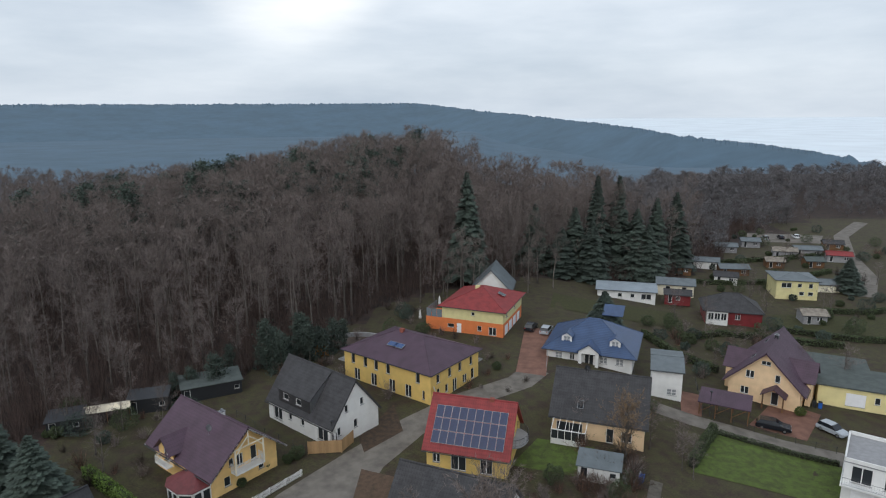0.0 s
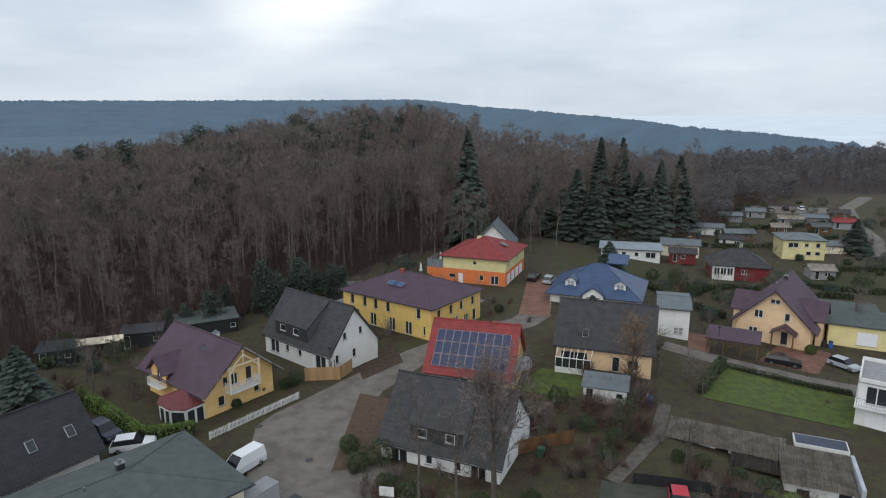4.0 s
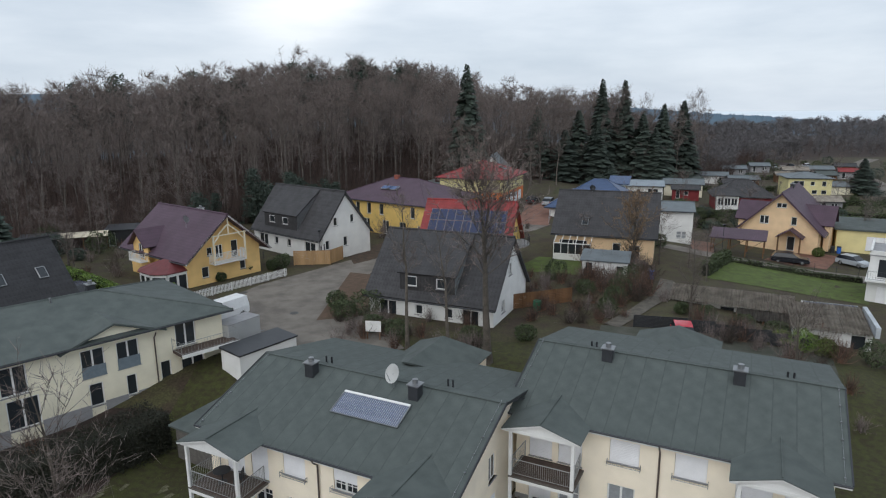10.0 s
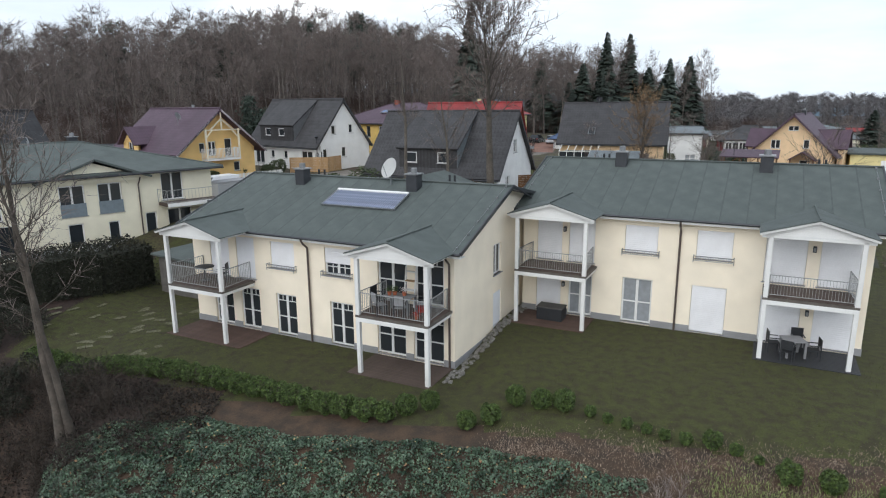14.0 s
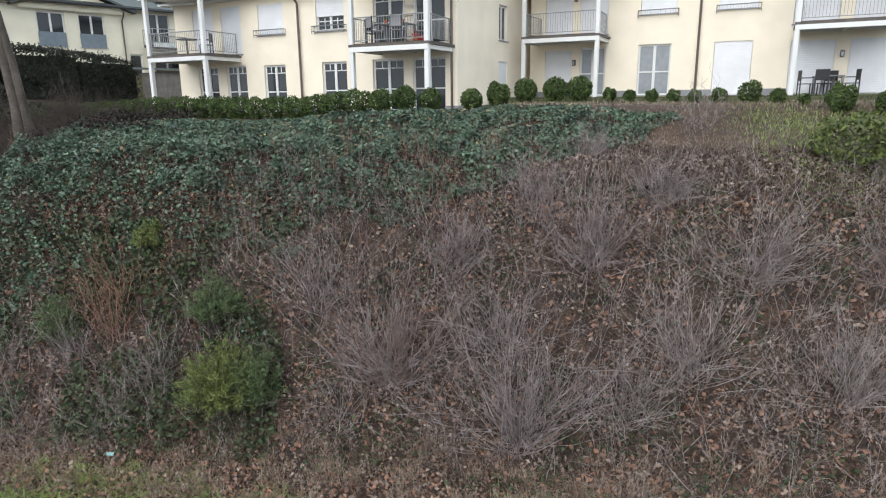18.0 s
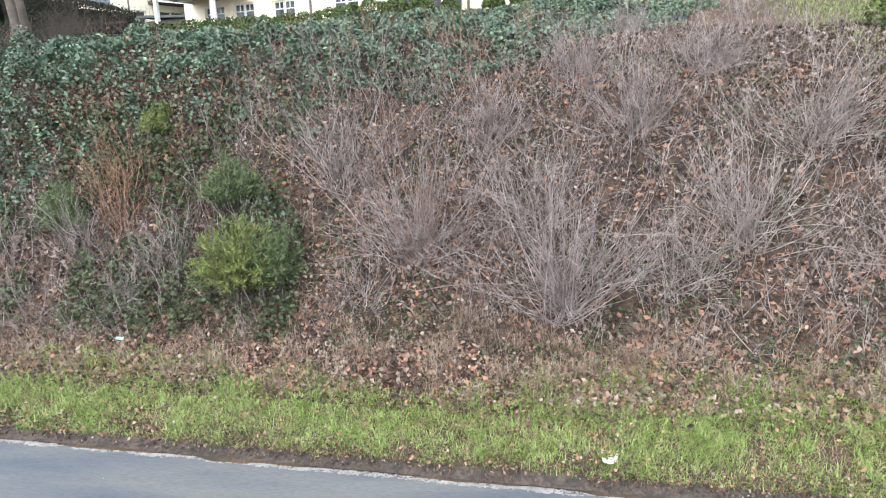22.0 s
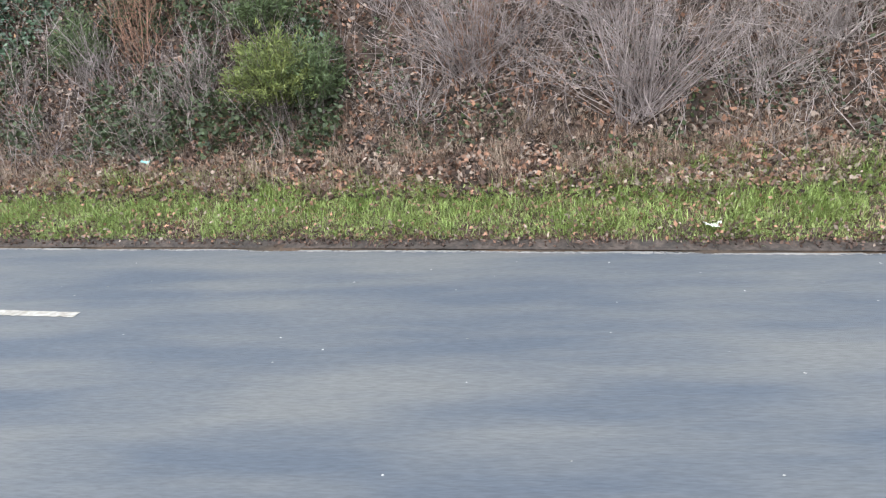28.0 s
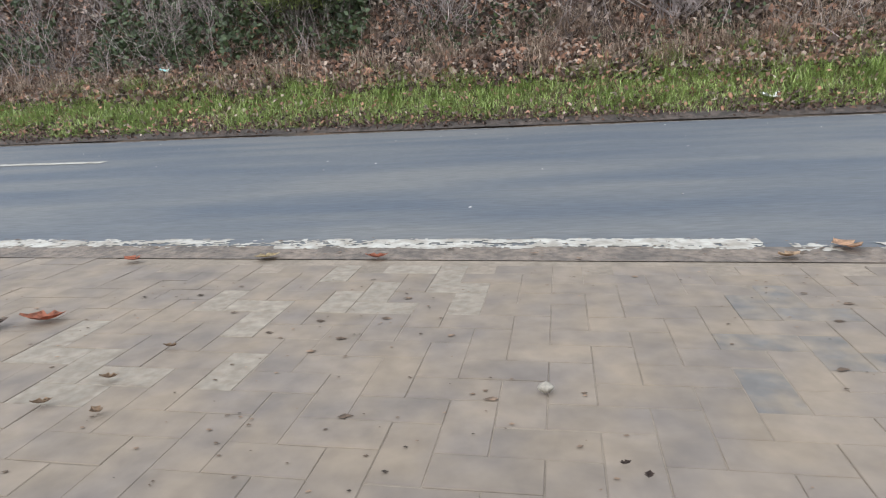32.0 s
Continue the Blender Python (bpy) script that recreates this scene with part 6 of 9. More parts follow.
for x_, y_, s_ in ((-1.9, 20.35, 0.7), (-1.2, 20.8, 0.75), (-0.4, 21.3, 0.7), (1.0, 19.9, 0.62), (1.8, 20.1, 0.7), (2.75, 21.3, 0.7), (3.65, 21.1, 0.72), (4.45, 21.0, 0.74), (5.3, 20.6, 0.4), (5.85, 20.2, 0.33), (6.45, 19.9, 0.36),
                   (7.0, 19.6, 0.36), (7.5, 19.25, 0.36), (8.1, 19.0, 0.4), (8.9, 18.8, 0.6), (9.5, 18.45, 0.38), (10.05, 18.05, 0.26), (10.6, 17.35, 0.72), (11.75, 17.1, 0.66), (13.2, 16.7, 0.62)):
    leafy_bush("box_ball", "clipped round box bush on the lawn's edge", x_, y_, 0.5 * s_, 0.98 * s_, 2400 if s_ > 0.6 else 1100, BOXM, 0.045, "row of box balls")

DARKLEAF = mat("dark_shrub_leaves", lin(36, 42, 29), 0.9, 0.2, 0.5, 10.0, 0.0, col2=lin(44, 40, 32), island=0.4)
for i_ in range(44):
    x_, y_ = r2.uniform(-25, -12.5), r2.uniform(18.5, 31)
    if abs(x_ + 14.2) < 0.9 and y_ < 22 or (y_ > interp(x_, ((-18, 25.0), (-12.4, 23.2))) and x_ > -21):
        continue
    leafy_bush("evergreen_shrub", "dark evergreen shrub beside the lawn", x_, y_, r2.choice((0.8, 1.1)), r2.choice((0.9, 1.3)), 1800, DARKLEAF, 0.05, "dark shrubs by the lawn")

# dark undergrowth below the hedge
X, Y = rng.uniform(-28, -8.5, 90000), rng.uniform(13, 25.5, 90000)
edge_ = np.interp(X, [-20, -17.0, -11.3, -6.2], [25.4, 24.6, 23.1, 21.4])
keep = (Y < edge_) & (Y > edge_ - 7.5) & (lump(X, Y, 0.8, 21.0) + rng.uniform(-0.4, 0.4, len(X)) > -0.25)
keep &= (Y > 18.2) | (X < -13)
X, Y = X[keep], Y[keep]
Z = gz(X, Y) + rng.uniform(0.02, 0.5, len(X)) * np.clip(0.6 + lump(X, Y, 0.9, 23.0), 0.15, 1.3)
V_, F_ = leaves(np.stack([X, Y, Z], 1), 0.055, rng, 0.3, 0.65)
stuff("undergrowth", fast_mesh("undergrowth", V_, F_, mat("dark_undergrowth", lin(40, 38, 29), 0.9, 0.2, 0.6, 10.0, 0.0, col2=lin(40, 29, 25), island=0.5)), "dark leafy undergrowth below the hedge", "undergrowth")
X, Y, D = bank_xy(2600, 7.0, 15.0, -27, -10)
V_, F_ = stems(X, Y, (0.4, 1.3), 0.006, 0.7, twigs=2)
stuff("undergrowth_stems", fast_mesh("undergrowth_stems", V_, F_, mat("dark_stem", lin(70, 60, 53), 0.9, 0.2, 1.0, 8.0, 0.0, col2=lin(52, 44, 39), island=0.3)), "thin dark brown stems of the undergrowth", "undergrowth")

# short lawn before the duplex houses
n_ = 90000
X, Y = rng.uniform(-21, 20, n_), rng.uniform(18, 36, n_)
low = np.interp(X, [-18, -12.4, -6.6, -0.8, 3, 8, 20], [25.6, 23.9, 22.0, 20.3, 19.4, 18.6, 17.5])
front = np.where(X < 1.5, 31.25 - 0.414 * (X + 13.75), 32.3 - 0.414 * (X - 3.5)) - 0.5
keep = (Y > low) & (Y < np.where(X < -14, 36, front)) & (lump(X, Y, 0.5, 14.0) + rng.uniform(-0.5, 0.5, n_) > -0.35)
X, Y = X[keep], Y[keep]
B_ = np.stack([X, Y, gz(X, Y)], 1)
az = rng.uniform(0, 6.283, len(X))
T_ = np.stack([np.cos(az) * 0.03, np.sin(az) * 0.03, rng.uniform(0.02, 0.07, len(X))], 1)
S_ = np.stack([-np.sin(az), np.cos(az), 0 * az], 1) * 0.009
V_ = np.stack([B_ - S_, B_ + S_, B_ + T_], 1).reshape(-1, 3)
stuff("lawn_blades", fast_mesh("lawn_blades", V_, np.arange(len(V_)).reshape(-1, 3), mat("lawn_blade", lin(82, 91, 36), 0.85, 0.2, 2.0, 8.0, 0.0, col2=lin(62, 60, 32), island=0.4)), "short winter grass of the lawn", "grass")

# ---- the two cream duplex houses and their porches ----
def felt_roof(root, w, d, ze, zr, over, side):
    """A low roof laid in felt sheets, each sheet a part, with seams."""
    sl = (zr - ze) / (d / 2)
    zo, th = ze - sl * over, 0.16
    base = part("roof_deck", prism(bmesh.new(), [(-side, -over, zo), (w + side, -over, zo), (w + side, d / 2, zr), (-side, d / 2, zr)], 0.14), DARKM, root, "roof boarding")
    yb, zb = d + 1.5, zr - 1.4
    part("roof_deck", prism(bmesh.new(), [(-side, yb, zb), (w + side, yb, zb), (w + side, d / 2, zr), (-side, d / 2, zr)], 0.14), DARKM, root, "roof boarding")
    for x in (0.0, w - 0.3):
        bm = bmesh.new()
        q = [[bm.verts.new((x + k, y, z)) for y, z in ((d / 2, zr - 0.16), (d, ze - 0.1), (d, zr - 1.26))] for k in (0, 0.3)]
        bm.faces.new(q[0])
        bm.faces.new(q[1][::-1])
        for i in range(3):
            bm.faces.new((q[0][i], q[0][(i + 1) % 3], q[1][(i + 1) % 3], q[1][i]))
        bmesh.ops.recalc_face_normals(bm, faces=bm.faces)
        part("gable_wall", bm, CREAM, root)
    part("upper_back_wall", boxed(0.3, w - 0.3, d - 0.3, d - 0.01, ze - 0.2, zr - 1.3), CREAM, root)
    n = 15
    sw = (w + 2 * side) / n
    L = math.hypot(d / 2 + over, zr - zo)
    a = math.degrees(math.atan(sl))
    Lb, ab = math.hypot(yb - d / 2, zr - zb), math.degrees(math.atan((zr - zb) / (yb - d / 2)))
    seam_m = mat("felt_seam", lin(74, 81, 79), 0.85, 0.1, 1.0, 40.0, 0.1)
    for y, z, ln, tilt, turn in ((-over, zo, L, a, 0), (yb, zb, Lb, ab, 180)):
        sheet = mesh_of(boxed(0.0, sw - 0.004, 0, ln, 0.004, 0.03, 0.006), "felt_sheet", FELT)
        seam = mesh_of(boxed(-0.03, 0.03, 0.02, ln - 0.02, 0.028, 0.034, 0.003), "felt_seam", seam_m)
        for i in range(n):
            m = pose(-side + i * sw if turn == 0 else w + side - i * sw, y, z, tilt, 0, turn)
            share("felt_sheet", sheet, root, m)
            if i:
                share("felt_seam", seam, root, m, "dark felt seam")
    part("ridge_cap", prism(bmesh.new(), [(-side, d / 2 - 0.15, zr + 0.06), (w + side, d / 2 - 0.15, zr + 0.06), (w + side, d / 2 + 0.15, zr + 0.06), (-side, d / 2 + 0.15, zr + 0.06)], 0.05), FELT, root)
    for x in (-side, w + side):
        bm = bmesh.new()
        for y0 in (-over, d + over):
            tube(bm, [(x, y0, zo + 0.03), (x, d / 2, zr + 0.05)], 0.05, 4)
        part("verge_trim", bm, DARKM, root, "grey roof edge trim")
        # lightning wire holders along the verge
        for k in range(6):
            y = -over + (d / 2 + over) * k / 5.5 + 0.3
            part("wire_clip", boxed(x - 0.04 - (0.3 if x > 0 else -0.3), x + 0.04 - (0.3 if x > 0 else -0.3), y - 0.04, y + 0.04, zo + sl * (y + over) + 0.02, zo + sl * (y + over) + 0.11), METAL, root, "small metal clip")
        wire = tube(bmesh.new(), [(x - (0.3 if x > 0 else -0.3), -over, zo + 0.1), (x - (0.3 if x > 0 else -0.3), d / 2, zr + 0.1)], 0.008, 4)
        part("lightning_wire", wire, METAL, root, "thin lightning wire")
    part("gutter", tube(bmesh.new(), [(-side, -over - 0.06, zo - 0.02), (w + side, -over - 0.06, zo - 0.02)], 0.065, 8), DARKM, root, "grey rain gutter")
    part("fascia", boxed(-side, w + side, -over + 0.01, -over + 0.04, zo - 0.2, zo - 0.05), WPAINT, root, "white fascia")
    part("soffit", boxed(-side + 0.02, w + side - 0.02, -over + 0.04, 0.0, zo - 0.2, zo - 0.17), WPAINT, root, "white soffit")


DECKEDGE = mat("grey_edge_board", lin(98, 92, 86), 0.8, 0.12, 1.0, 20.0, 0.2)


def porch(root, x0, x1, eave=5.2, deep=2.1, deck_m=DECKM, apex=0.6, back=1.8, f=0.1):
    """A two-storey porch: posts, balcony with railing, gabled felt roof and a terrace deck below."""
    p = part("balcony_floor", boxed(x0 - 0.1, x1 + 0.1, -deep - 0.1, 0.0, 2.42 + f, 2.52 + f), DECKEDGE, root, "balcony floor with a grey edge board")
    n = 14
    bw = (deep - 0.02) / n
    plank = mesh_of(boxed(x0, x1, 0, bw - 0.012, 0, 0.03), "plank", deck_m)
    for i in range(n):
        share("plank", plank, p, pose(0, -deep + i * bw, 2.525 + f))
    for y in (-deep - 0.06, -deep / 2):
        part("balcony_beam", boxed(x0 - 0.05, x1 + 0.05, y - 0.05, y + 0.05, 2.24 + f, 2.42 + f), WPAINT, root, "white balcony beam")
    for x in (x0, (x0 + x1) / 2, x1):
        part("balcony_beam", boxed(x - 0.045, x + 0.045, -deep, 0, 2.26 + f, 2.415 + f), WPAINT, root, "white balcony beam")
    for x in (x0, x1):
        part("post", boxed(x - 0.09, x + 0.09, -deep - 0.09, -deep + 0.09, -0.1, eave - 0.06, 0.015), WPAINT, root, "white square post")
    rail(root, ((x0 + 0.12, -0.05, 2.56 + f), (x0, -deep + 0.1, 2.56 + f), (x0 + 0.1, -deep, 2.56 + f), (x1 - 0.1, -deep, 2.56 + f), (x1, -deep + 0.1, 2.56 + f), (x1 - 0.12, -0.05, 2.56 + f)), 0.92, 0.11)
    # roof
    xm, o = (x0 + x1) / 2, 0.45
    zr, ze = eave + apex + 0.1, eave + 0.08
    for s in (-1, 1):
        xe = x0 - o if s < 0 else x1 + o
        part("porch_roof", prism(bmesh.new(), [(xm, -deep - 0.3, zr), (xe, -deep - 0.3, ze), (xe, 0.3, ze), (xm, back, zr)], 0.04), FELT, root, "grey felt porch roof")
        part("porch_fascia", prism(bmesh.new(), [(xm, -deep - 0.26, zr - 0.04), (xe, -deep - 0.26, ze - 0.04), (xe, -deep - 0.22, ze - 0.04), (xm, -deep - 0.22, zr - 0.04)], 0.1), WPAINT, root, "white fascia")
    part("pediment", wall_bm(x1 - x0 + 0.7, eave - 0.16, eave, [], 0.06, ((x1 - x0 + 0.7) / 2, eave + apex - 0.02)), WPAINT, root, "white boarded pediment").matrix_basis = pose(x0 - 0.35, -deep - 0.09, 0)
    part("porch_ceiling", boxed(x0 - 0.3, x1 + 0.3, -deep - 0.1, 0, eave - 0.06, eave), WPAINT, root, "white porch ceiling")
    bm = tube(bmesh.new(), [(xm, -deep - 0.2, zr + 0.03), (xm, back, zr + 0.03)], 0.04, 5)
    part("ridge_cap", bm, FELT, root)


def downpipe(root, x, top, off=-0.1, m=None, over=0.5):
    bm = tube(bmesh.new(), [(x, -over - 0.05, top), (x, -over + 0.1, top - 0.25), (x, off, top - 0.5), (x, off, 0.0)], 0.05, 8)
    part("downpipe", bm, m or mat("copper_brown", lin(104, 92, 86), 0.4, 0.1, 1.0, 10.0, 0.05, metal=0.4), root, "brown downpipe")


def basket(root, x0, x1, z):
    """A shallow flower rail below a window."""
    rail(root, ((x0, 0, z), (x0, -0.22, z), (x1, -0.22, z), (x1, 0, z)), 0.3, 0.1, METAL, 0.012, 0.007, "window_rail", "wrought steel window rail")


def wall_lamp(root, x, z):
    o = part("wall_lamp", boxed(x - 0.07, x + 0.07, -0.16, 0.0, z, z + 0.26, 0.02), DARKM, root, "dark wall lantern")
    part("lamp_glass", boxed(x - 0.05, x + 0.05, -0.165, -0.155, z + 0.04, z + 0.2), METAL, o)


W_, D_, E_, R_ = 15.2, 11.0, 5.4, 7.3
H1 = thing("cream_duplex_house", "cream duplex house with grey felt roof and furnished balconies", "house", pose(-13.75, 31.25, 7.45, 0, 0, -22.5), "duplex houses")
walls(H1, W_, D_, -0.8, E_, {
    0: [(1.3, 0.1, 1.25, 2.1, "door"), (3.1, 0.1, 1.25, 2.1, "door"), (5.42, 0.08, 1.25, 2.07, "door"), (8.7, 0.08, 1.3, 2.1, "door"), (11.3, 0.1, 1.5, 2.1, "door"), (13.2, 0.1, 1.5, 2.1, "door"),
        (5.25, 3.45, 1.45, 1.3, "shutter"), (8.5, 3.45, 1.45, 1.3, "half"), (1.2, 2.7, 1.3, 2.1, "shutter"), (3.0, 2.7, 1.2, 2.1, "shutter"), (11.4, 2.7, 1.5, 2.1, "door"), (13.3, 2.7, 1.4, 2.1, "door")],
    1: [(4.3, 3.1, 1.0, 1.5, "double"), (4.3, 0.2, 1.0, 2.0, "shutter")]}, CREAM, gable="x", gh=R_, plinth=0.32)
felt_roof(H1, W_, D_, E_, R_, 0.5, 0.5)
porch(H1, 0.58, 4.02)
porch(H1, 11.75, 15.0)
for x_, z_ in ((5.15, 3.35), (8.4, 3.35)):
    basket(H1, x_, x_ + 1.65, z_)
downpipe(H1, 7.6, E_ - 0.25)
downpipe(H1, 15.0, E_ - 0.25)
chimney(H1, 3.75, 4.6, R_ - 0.3, 0.75)
chimney(H1, 10.75, 4.6, R_ - 0.3, 0.75)
dish(H1, 9.2, 4.9, R_ - 0.1, 0.55, 160, 0.75)
for x_, y_ in ((3.7, 6.1), (4.1, 6.1), (11.9, 6.3), (12.2, 6.3)):
    part("vent_pipe", tube(bmesh.new(), [(x_, y_, R_ - 0.4), (x_, y_, R_ + 0.3)], 0.06, 8), DARKP, H1, "dark vent pipe")
# tube solar collector
sl_ = math.degrees(math.atan((R_ - E_) / (D_ / 2)))
col = part("solar_collector", boxed(0, 4.2, 0, 0.06, 0.05, 0.1), METAL, H1, "evacuated tube solar collector")
col.matrix_basis = pose(6.7, 2.35, E_ + 2.35 * (R_ - E_) / (D_ / 2) + 0.03, sl_ + 2, 0, 0)
TUBEM = mat("collector_tube", lin(146, 154, 174), 0.25, 0.1, 0.5, 6.0, 0.0, metal=0.3)
tub = mesh_of(tube(bmesh.new(), [(0, 0.05, 0.09), (0, 1.5, 0.09)], 0.04, 8), "collector_tube", TUBEM)
for i_ in range(34):
    share("collector_tube", tub, col, pose(0.1 + i_ * 0.1212, 0, 0))
part("reflector", boxed(0.01, 4.19, 0.065, 1.475, 0.0, 0.02), WPAINT, col, "white reflector sheet")
part("header_box", boxed(0, 4.2, 1.48, 1.62, 0.02, 0.17, 0.02), WPAINT, col, "white header box")
part("side_rail", boxed(-0.03, 0.0, 0, 1.62, 0.03, 0.12), METAL, col)
part("side_rail", boxed(4.2, 4.23, 0, 1.62, 0.03, 0.12), METAL, col)

W_, D_, E_, R_ = 15.2, 11.0, 5.6, 7.55
H2 = thing("cream_duplex_house", "cream duplex house with closed white shutters and felt roof", "house", pose(3.5, 32.3, 8.0, 0, 0, -22.5), "duplex houses")
walls(H2, W_, D_, -0.8, E_, {
    0: [(0.75, 0.1, 1.3, 2.1, "shutter"), (2.45, 0.1, 1.2, 2.2, "cross"), (5.12, 0.1, 1.42, 2.22, "cross"), (8.3, 0.08, 1.5, 2.22, "shutter"), (11.2, 0.1, 1.6, 2.1, "shutter"), (13.3, 0.1, 1.6, 2.1, "shutter"),
        (5.14, 3.6, 1.52, 1.32, "shutter"), (8.37, 3.6, 1.52, 1.32, "shutter"), (0.75, 2.85, 1.3, 2.2, "shutter"), (2.4, 2.85, 1.3, 2.2, "shutter"), (11.2, 2.85, 1.6, 2.2, "shutter"), (13.3, 2.85, 1.6, 2.2, "shutter")]}, CREAM, gable="x", gh=R_, plinth=0.32)
felt_roof(H2, W_, D_, E_, R_, 0.5, 0.6)
porch(H2, 0.42, 3.75, 5.4, f=0.2)
porch(H2, 11.33, 14.57, 5.4, f=0.2)
for x_, z_ in ((5.05, 3.45), (8.28, 3.45)):
    basket(H2, x_, x_ + 1.7, z_)
downpipe(H2, 7.65, E_ - 0.25)
for x_, z_ in ((2.2, 4.35), (13.05, 4.35), (13.05, 1.5), (2.2, 1.5)):
    wall_lamp(H2, x_, z_)
chimney(H2, 3.85, 4.8, R_ - 0.3, 0.75)
chimney(H2, 10.9, 4.7, R_ - 0.3, 0.75)
for x_ in (2.6, 2.9, 13.2, 13.5):
    part("vent_pipe", tube(bmesh.new(), [(x_, 6.0, R_ - 0.4), (x_, 6.0, R_ + 0.25)], 0.06, 8), DARKP, H2, "dark vent pipe")
# rear wings with hipped felt roofs
for root, xw in ((H1, 5.0), (H2, 3.9)):
    rl, rb, top, low = xw, 15.7, R_ - 0.55, R_ - 2.0
    for poly in (((rl, 11.2, low), (rl, rb, low), (xw + 2.9, rb - 2.0, top), (xw + 2.9, 8.6, top)), ((rl + 5.7, 11.2, low), (rl + 5.7, rb, low), (xw + 2.9, rb - 2.0, top), (xw + 2.9, 8.6, top)), ((rl, rb, low), (rl + 5.7, rb, low), (xw + 2.9, rb - 2.0, top))):
        part("wing_roof", prism(bmesh.new(), poly, 0.12), FELT, root, "grey felt wing roof")
    part("wing_wall", boxed(xw + 0.3, xw + 5.4, 11.02, 15.4, 0.0, low - 0.1), CREAM, root)

# terraces before the doors
def deck(name, label, mm, w, d, n, m):
    root = thing(name, label, "terrace", mm)
    pl = mesh_of(boxed(0, w, 0, d / n - 0.01, 0, 0.05, 0.006), "plank", m)
    for i in range(n):
        share("plank", pl, root, pose(0, i * d / n, 0))
    part("frame", boxed(0.02, w - 0.02, 0.02, d - 0.02, -0.35, -0.005), m, root)
    return root


RUSTD = mat("red_brown_decking", lin(88, 68, 60), 0.8, 0.15, 2.0, 20.0, 0.2, rnd=0.12)
B1, B2 = pose(-13.75, 31.25, 7.45, 0, 0, -22.5), pose(3.5, 32.3, 8.0, 0, 0, -22.5)
for base, x_, w_, m_, lb in ((B1, 0.2, 4.9, RUSTD, "red brown plank terrace below the balcony"), (B1, 11.2, 3.95, DECKM, "dark plank terrace below the balcony"),
                             (B2, 0.2, 3.65, RUSTD, "red brown plank terrace below the balcony"), (B2, 11.1, 3.9, DARKP, "dark plank terrace below the balcony")):
    deck("terrace", lb, base @ pose(x_, -2.35, -0.02), w_, 2.3, 16, m_)
for base, x_, w_ in ((B1, 5.2, 2.2), (B1, 8.2, 2.2), (B2, 4.8, 2.4), (B2, 8.2, 2.4)):
    deck("doorstep", "narrow plank step before the door", base @ pose(x_, -0.62, -0.06), w_, 0.58, 4, RUSTD if base is B1 else DARKP)


def garden_chair(name, label, m, mat_, group, seat=0.45):
    root = thing(name, label, "chair", m, group)
    part("seat", boxed(-0.24, 0.24, -0.24, 0.24, seat - 0.03, seat, 0.01), mat_, root)
    b = part("backrest", boxed(-0.24, 0.24, 0.21, 0.25, seat + 0.1, seat + 0.5, 0.01), mat_, root)
    leg = mesh_of(boxed(-0.02, 0.02, -0.02, 0.02, 0, seat - 0.03), "leg", DARKM)
    leg2 = mesh_of(boxed(-0.02, 0.02, -0.02, 0.02, 0, seat + 0.5), "leg", DARKM)
    for x in (-0.22, 0.22):
        share("leg", leg, root, pose(x, -0.22, 0))
        share("leg", leg2, root, pose(x, 0.23, 0))
        part("armrest", boxed(x - 0.025, x + 0.025, -0.22, 0.22, seat + 0.2, seat + 0.23), DARKM, root)
    return root


def garden_table(name, label, m, w, d, h, top_m, round_=False):
    root = thing(name, label, "table", m)
    if round_:
        bm = tube(bmesh.new(), [(0, 0, h - 0.03), (0, 0, h)], w / 2, 20)
        part("tabletop", bm, top_m, root)
        part("column", tube(bmesh.new(), [(0, 0, 0.03), (0, 0, h - 0.03)], 0.04, 8), DARKM, root)
        part("foot", tube(bmesh.new(), [(0, 0, 0), (0, 0, 0.03)], 0.25, 12), DARKM, root)
    else:
        part("tabletop", boxed(-w / 2, w / 2, -d / 2, d / 2, h - 0.04, h, 0.008), top_m, root)
        lg = mesh_of(boxed(-0.04, 0.04, -0.04, 0.04, 0, h - 0.04), "leg", top_m)
        for x in (-w / 2 + 0.06, w / 2 - 0.06):
            for y in (-d / 2 + 0.06, d / 2 - 0.06):
                share("leg", lg, root, pose(x, y, 0))
    return root


garden_table("terrace_table", "grey square garden table on the terrace", B2 @ pose(12.6, -1.2, 0.03, 0, 0, 20), 0.85, 0.85, 0.74, PLINTH)
for x_, y_, r_ in ((11.85, -1.05, 100), (13.35, -1.35, -80), (12.4, -1.95, 165), (12.8, -0.45, 10)):
    garden_chair("terrace_chair", "dark garden chair with black seat and frame", B2 @ pose(x_, y_, 0.03, 0, 0, r_), DARKP, "chairs on the terrace")
st = thing("storage_box", "dark woven garden storage box", "storage box", B2 @ pose(1.9, -1.0, 0.03))
part("body", boxed(-0.65, 0.65, -0.4, 0.4, 0, 0.62, 0.02), DARKP, st)
part("lid", boxed(-0.68, 0.68, -0.43, 0.43, 0.62, 0.68, 0.015), mat("dull_grey_lid", lin(86, 84, 82), 0.7), st, "grey lid")
# balcony furniture of the first house
garden_table("balcony_table", "dark round table on the balcony", B1 @ pose(1.9, -1.1, 2.66), 0.95, 0.95, 0.72, DARKP, True)
garden_chair("balcony_chair", "dark high backed balcony chair", B1 @ pose(2.9, -0.9, 2.66, 0, 0, -60), DARKP, "balcony chairs")
garden_table("balcony_table", "grey table laden with flowers on the balcony", B1 @ pose(13.2, -1.2, 2.66), 1.3, 0.8, 0.72, mat("grey_table", lin(130, 132, 134), 0.6))
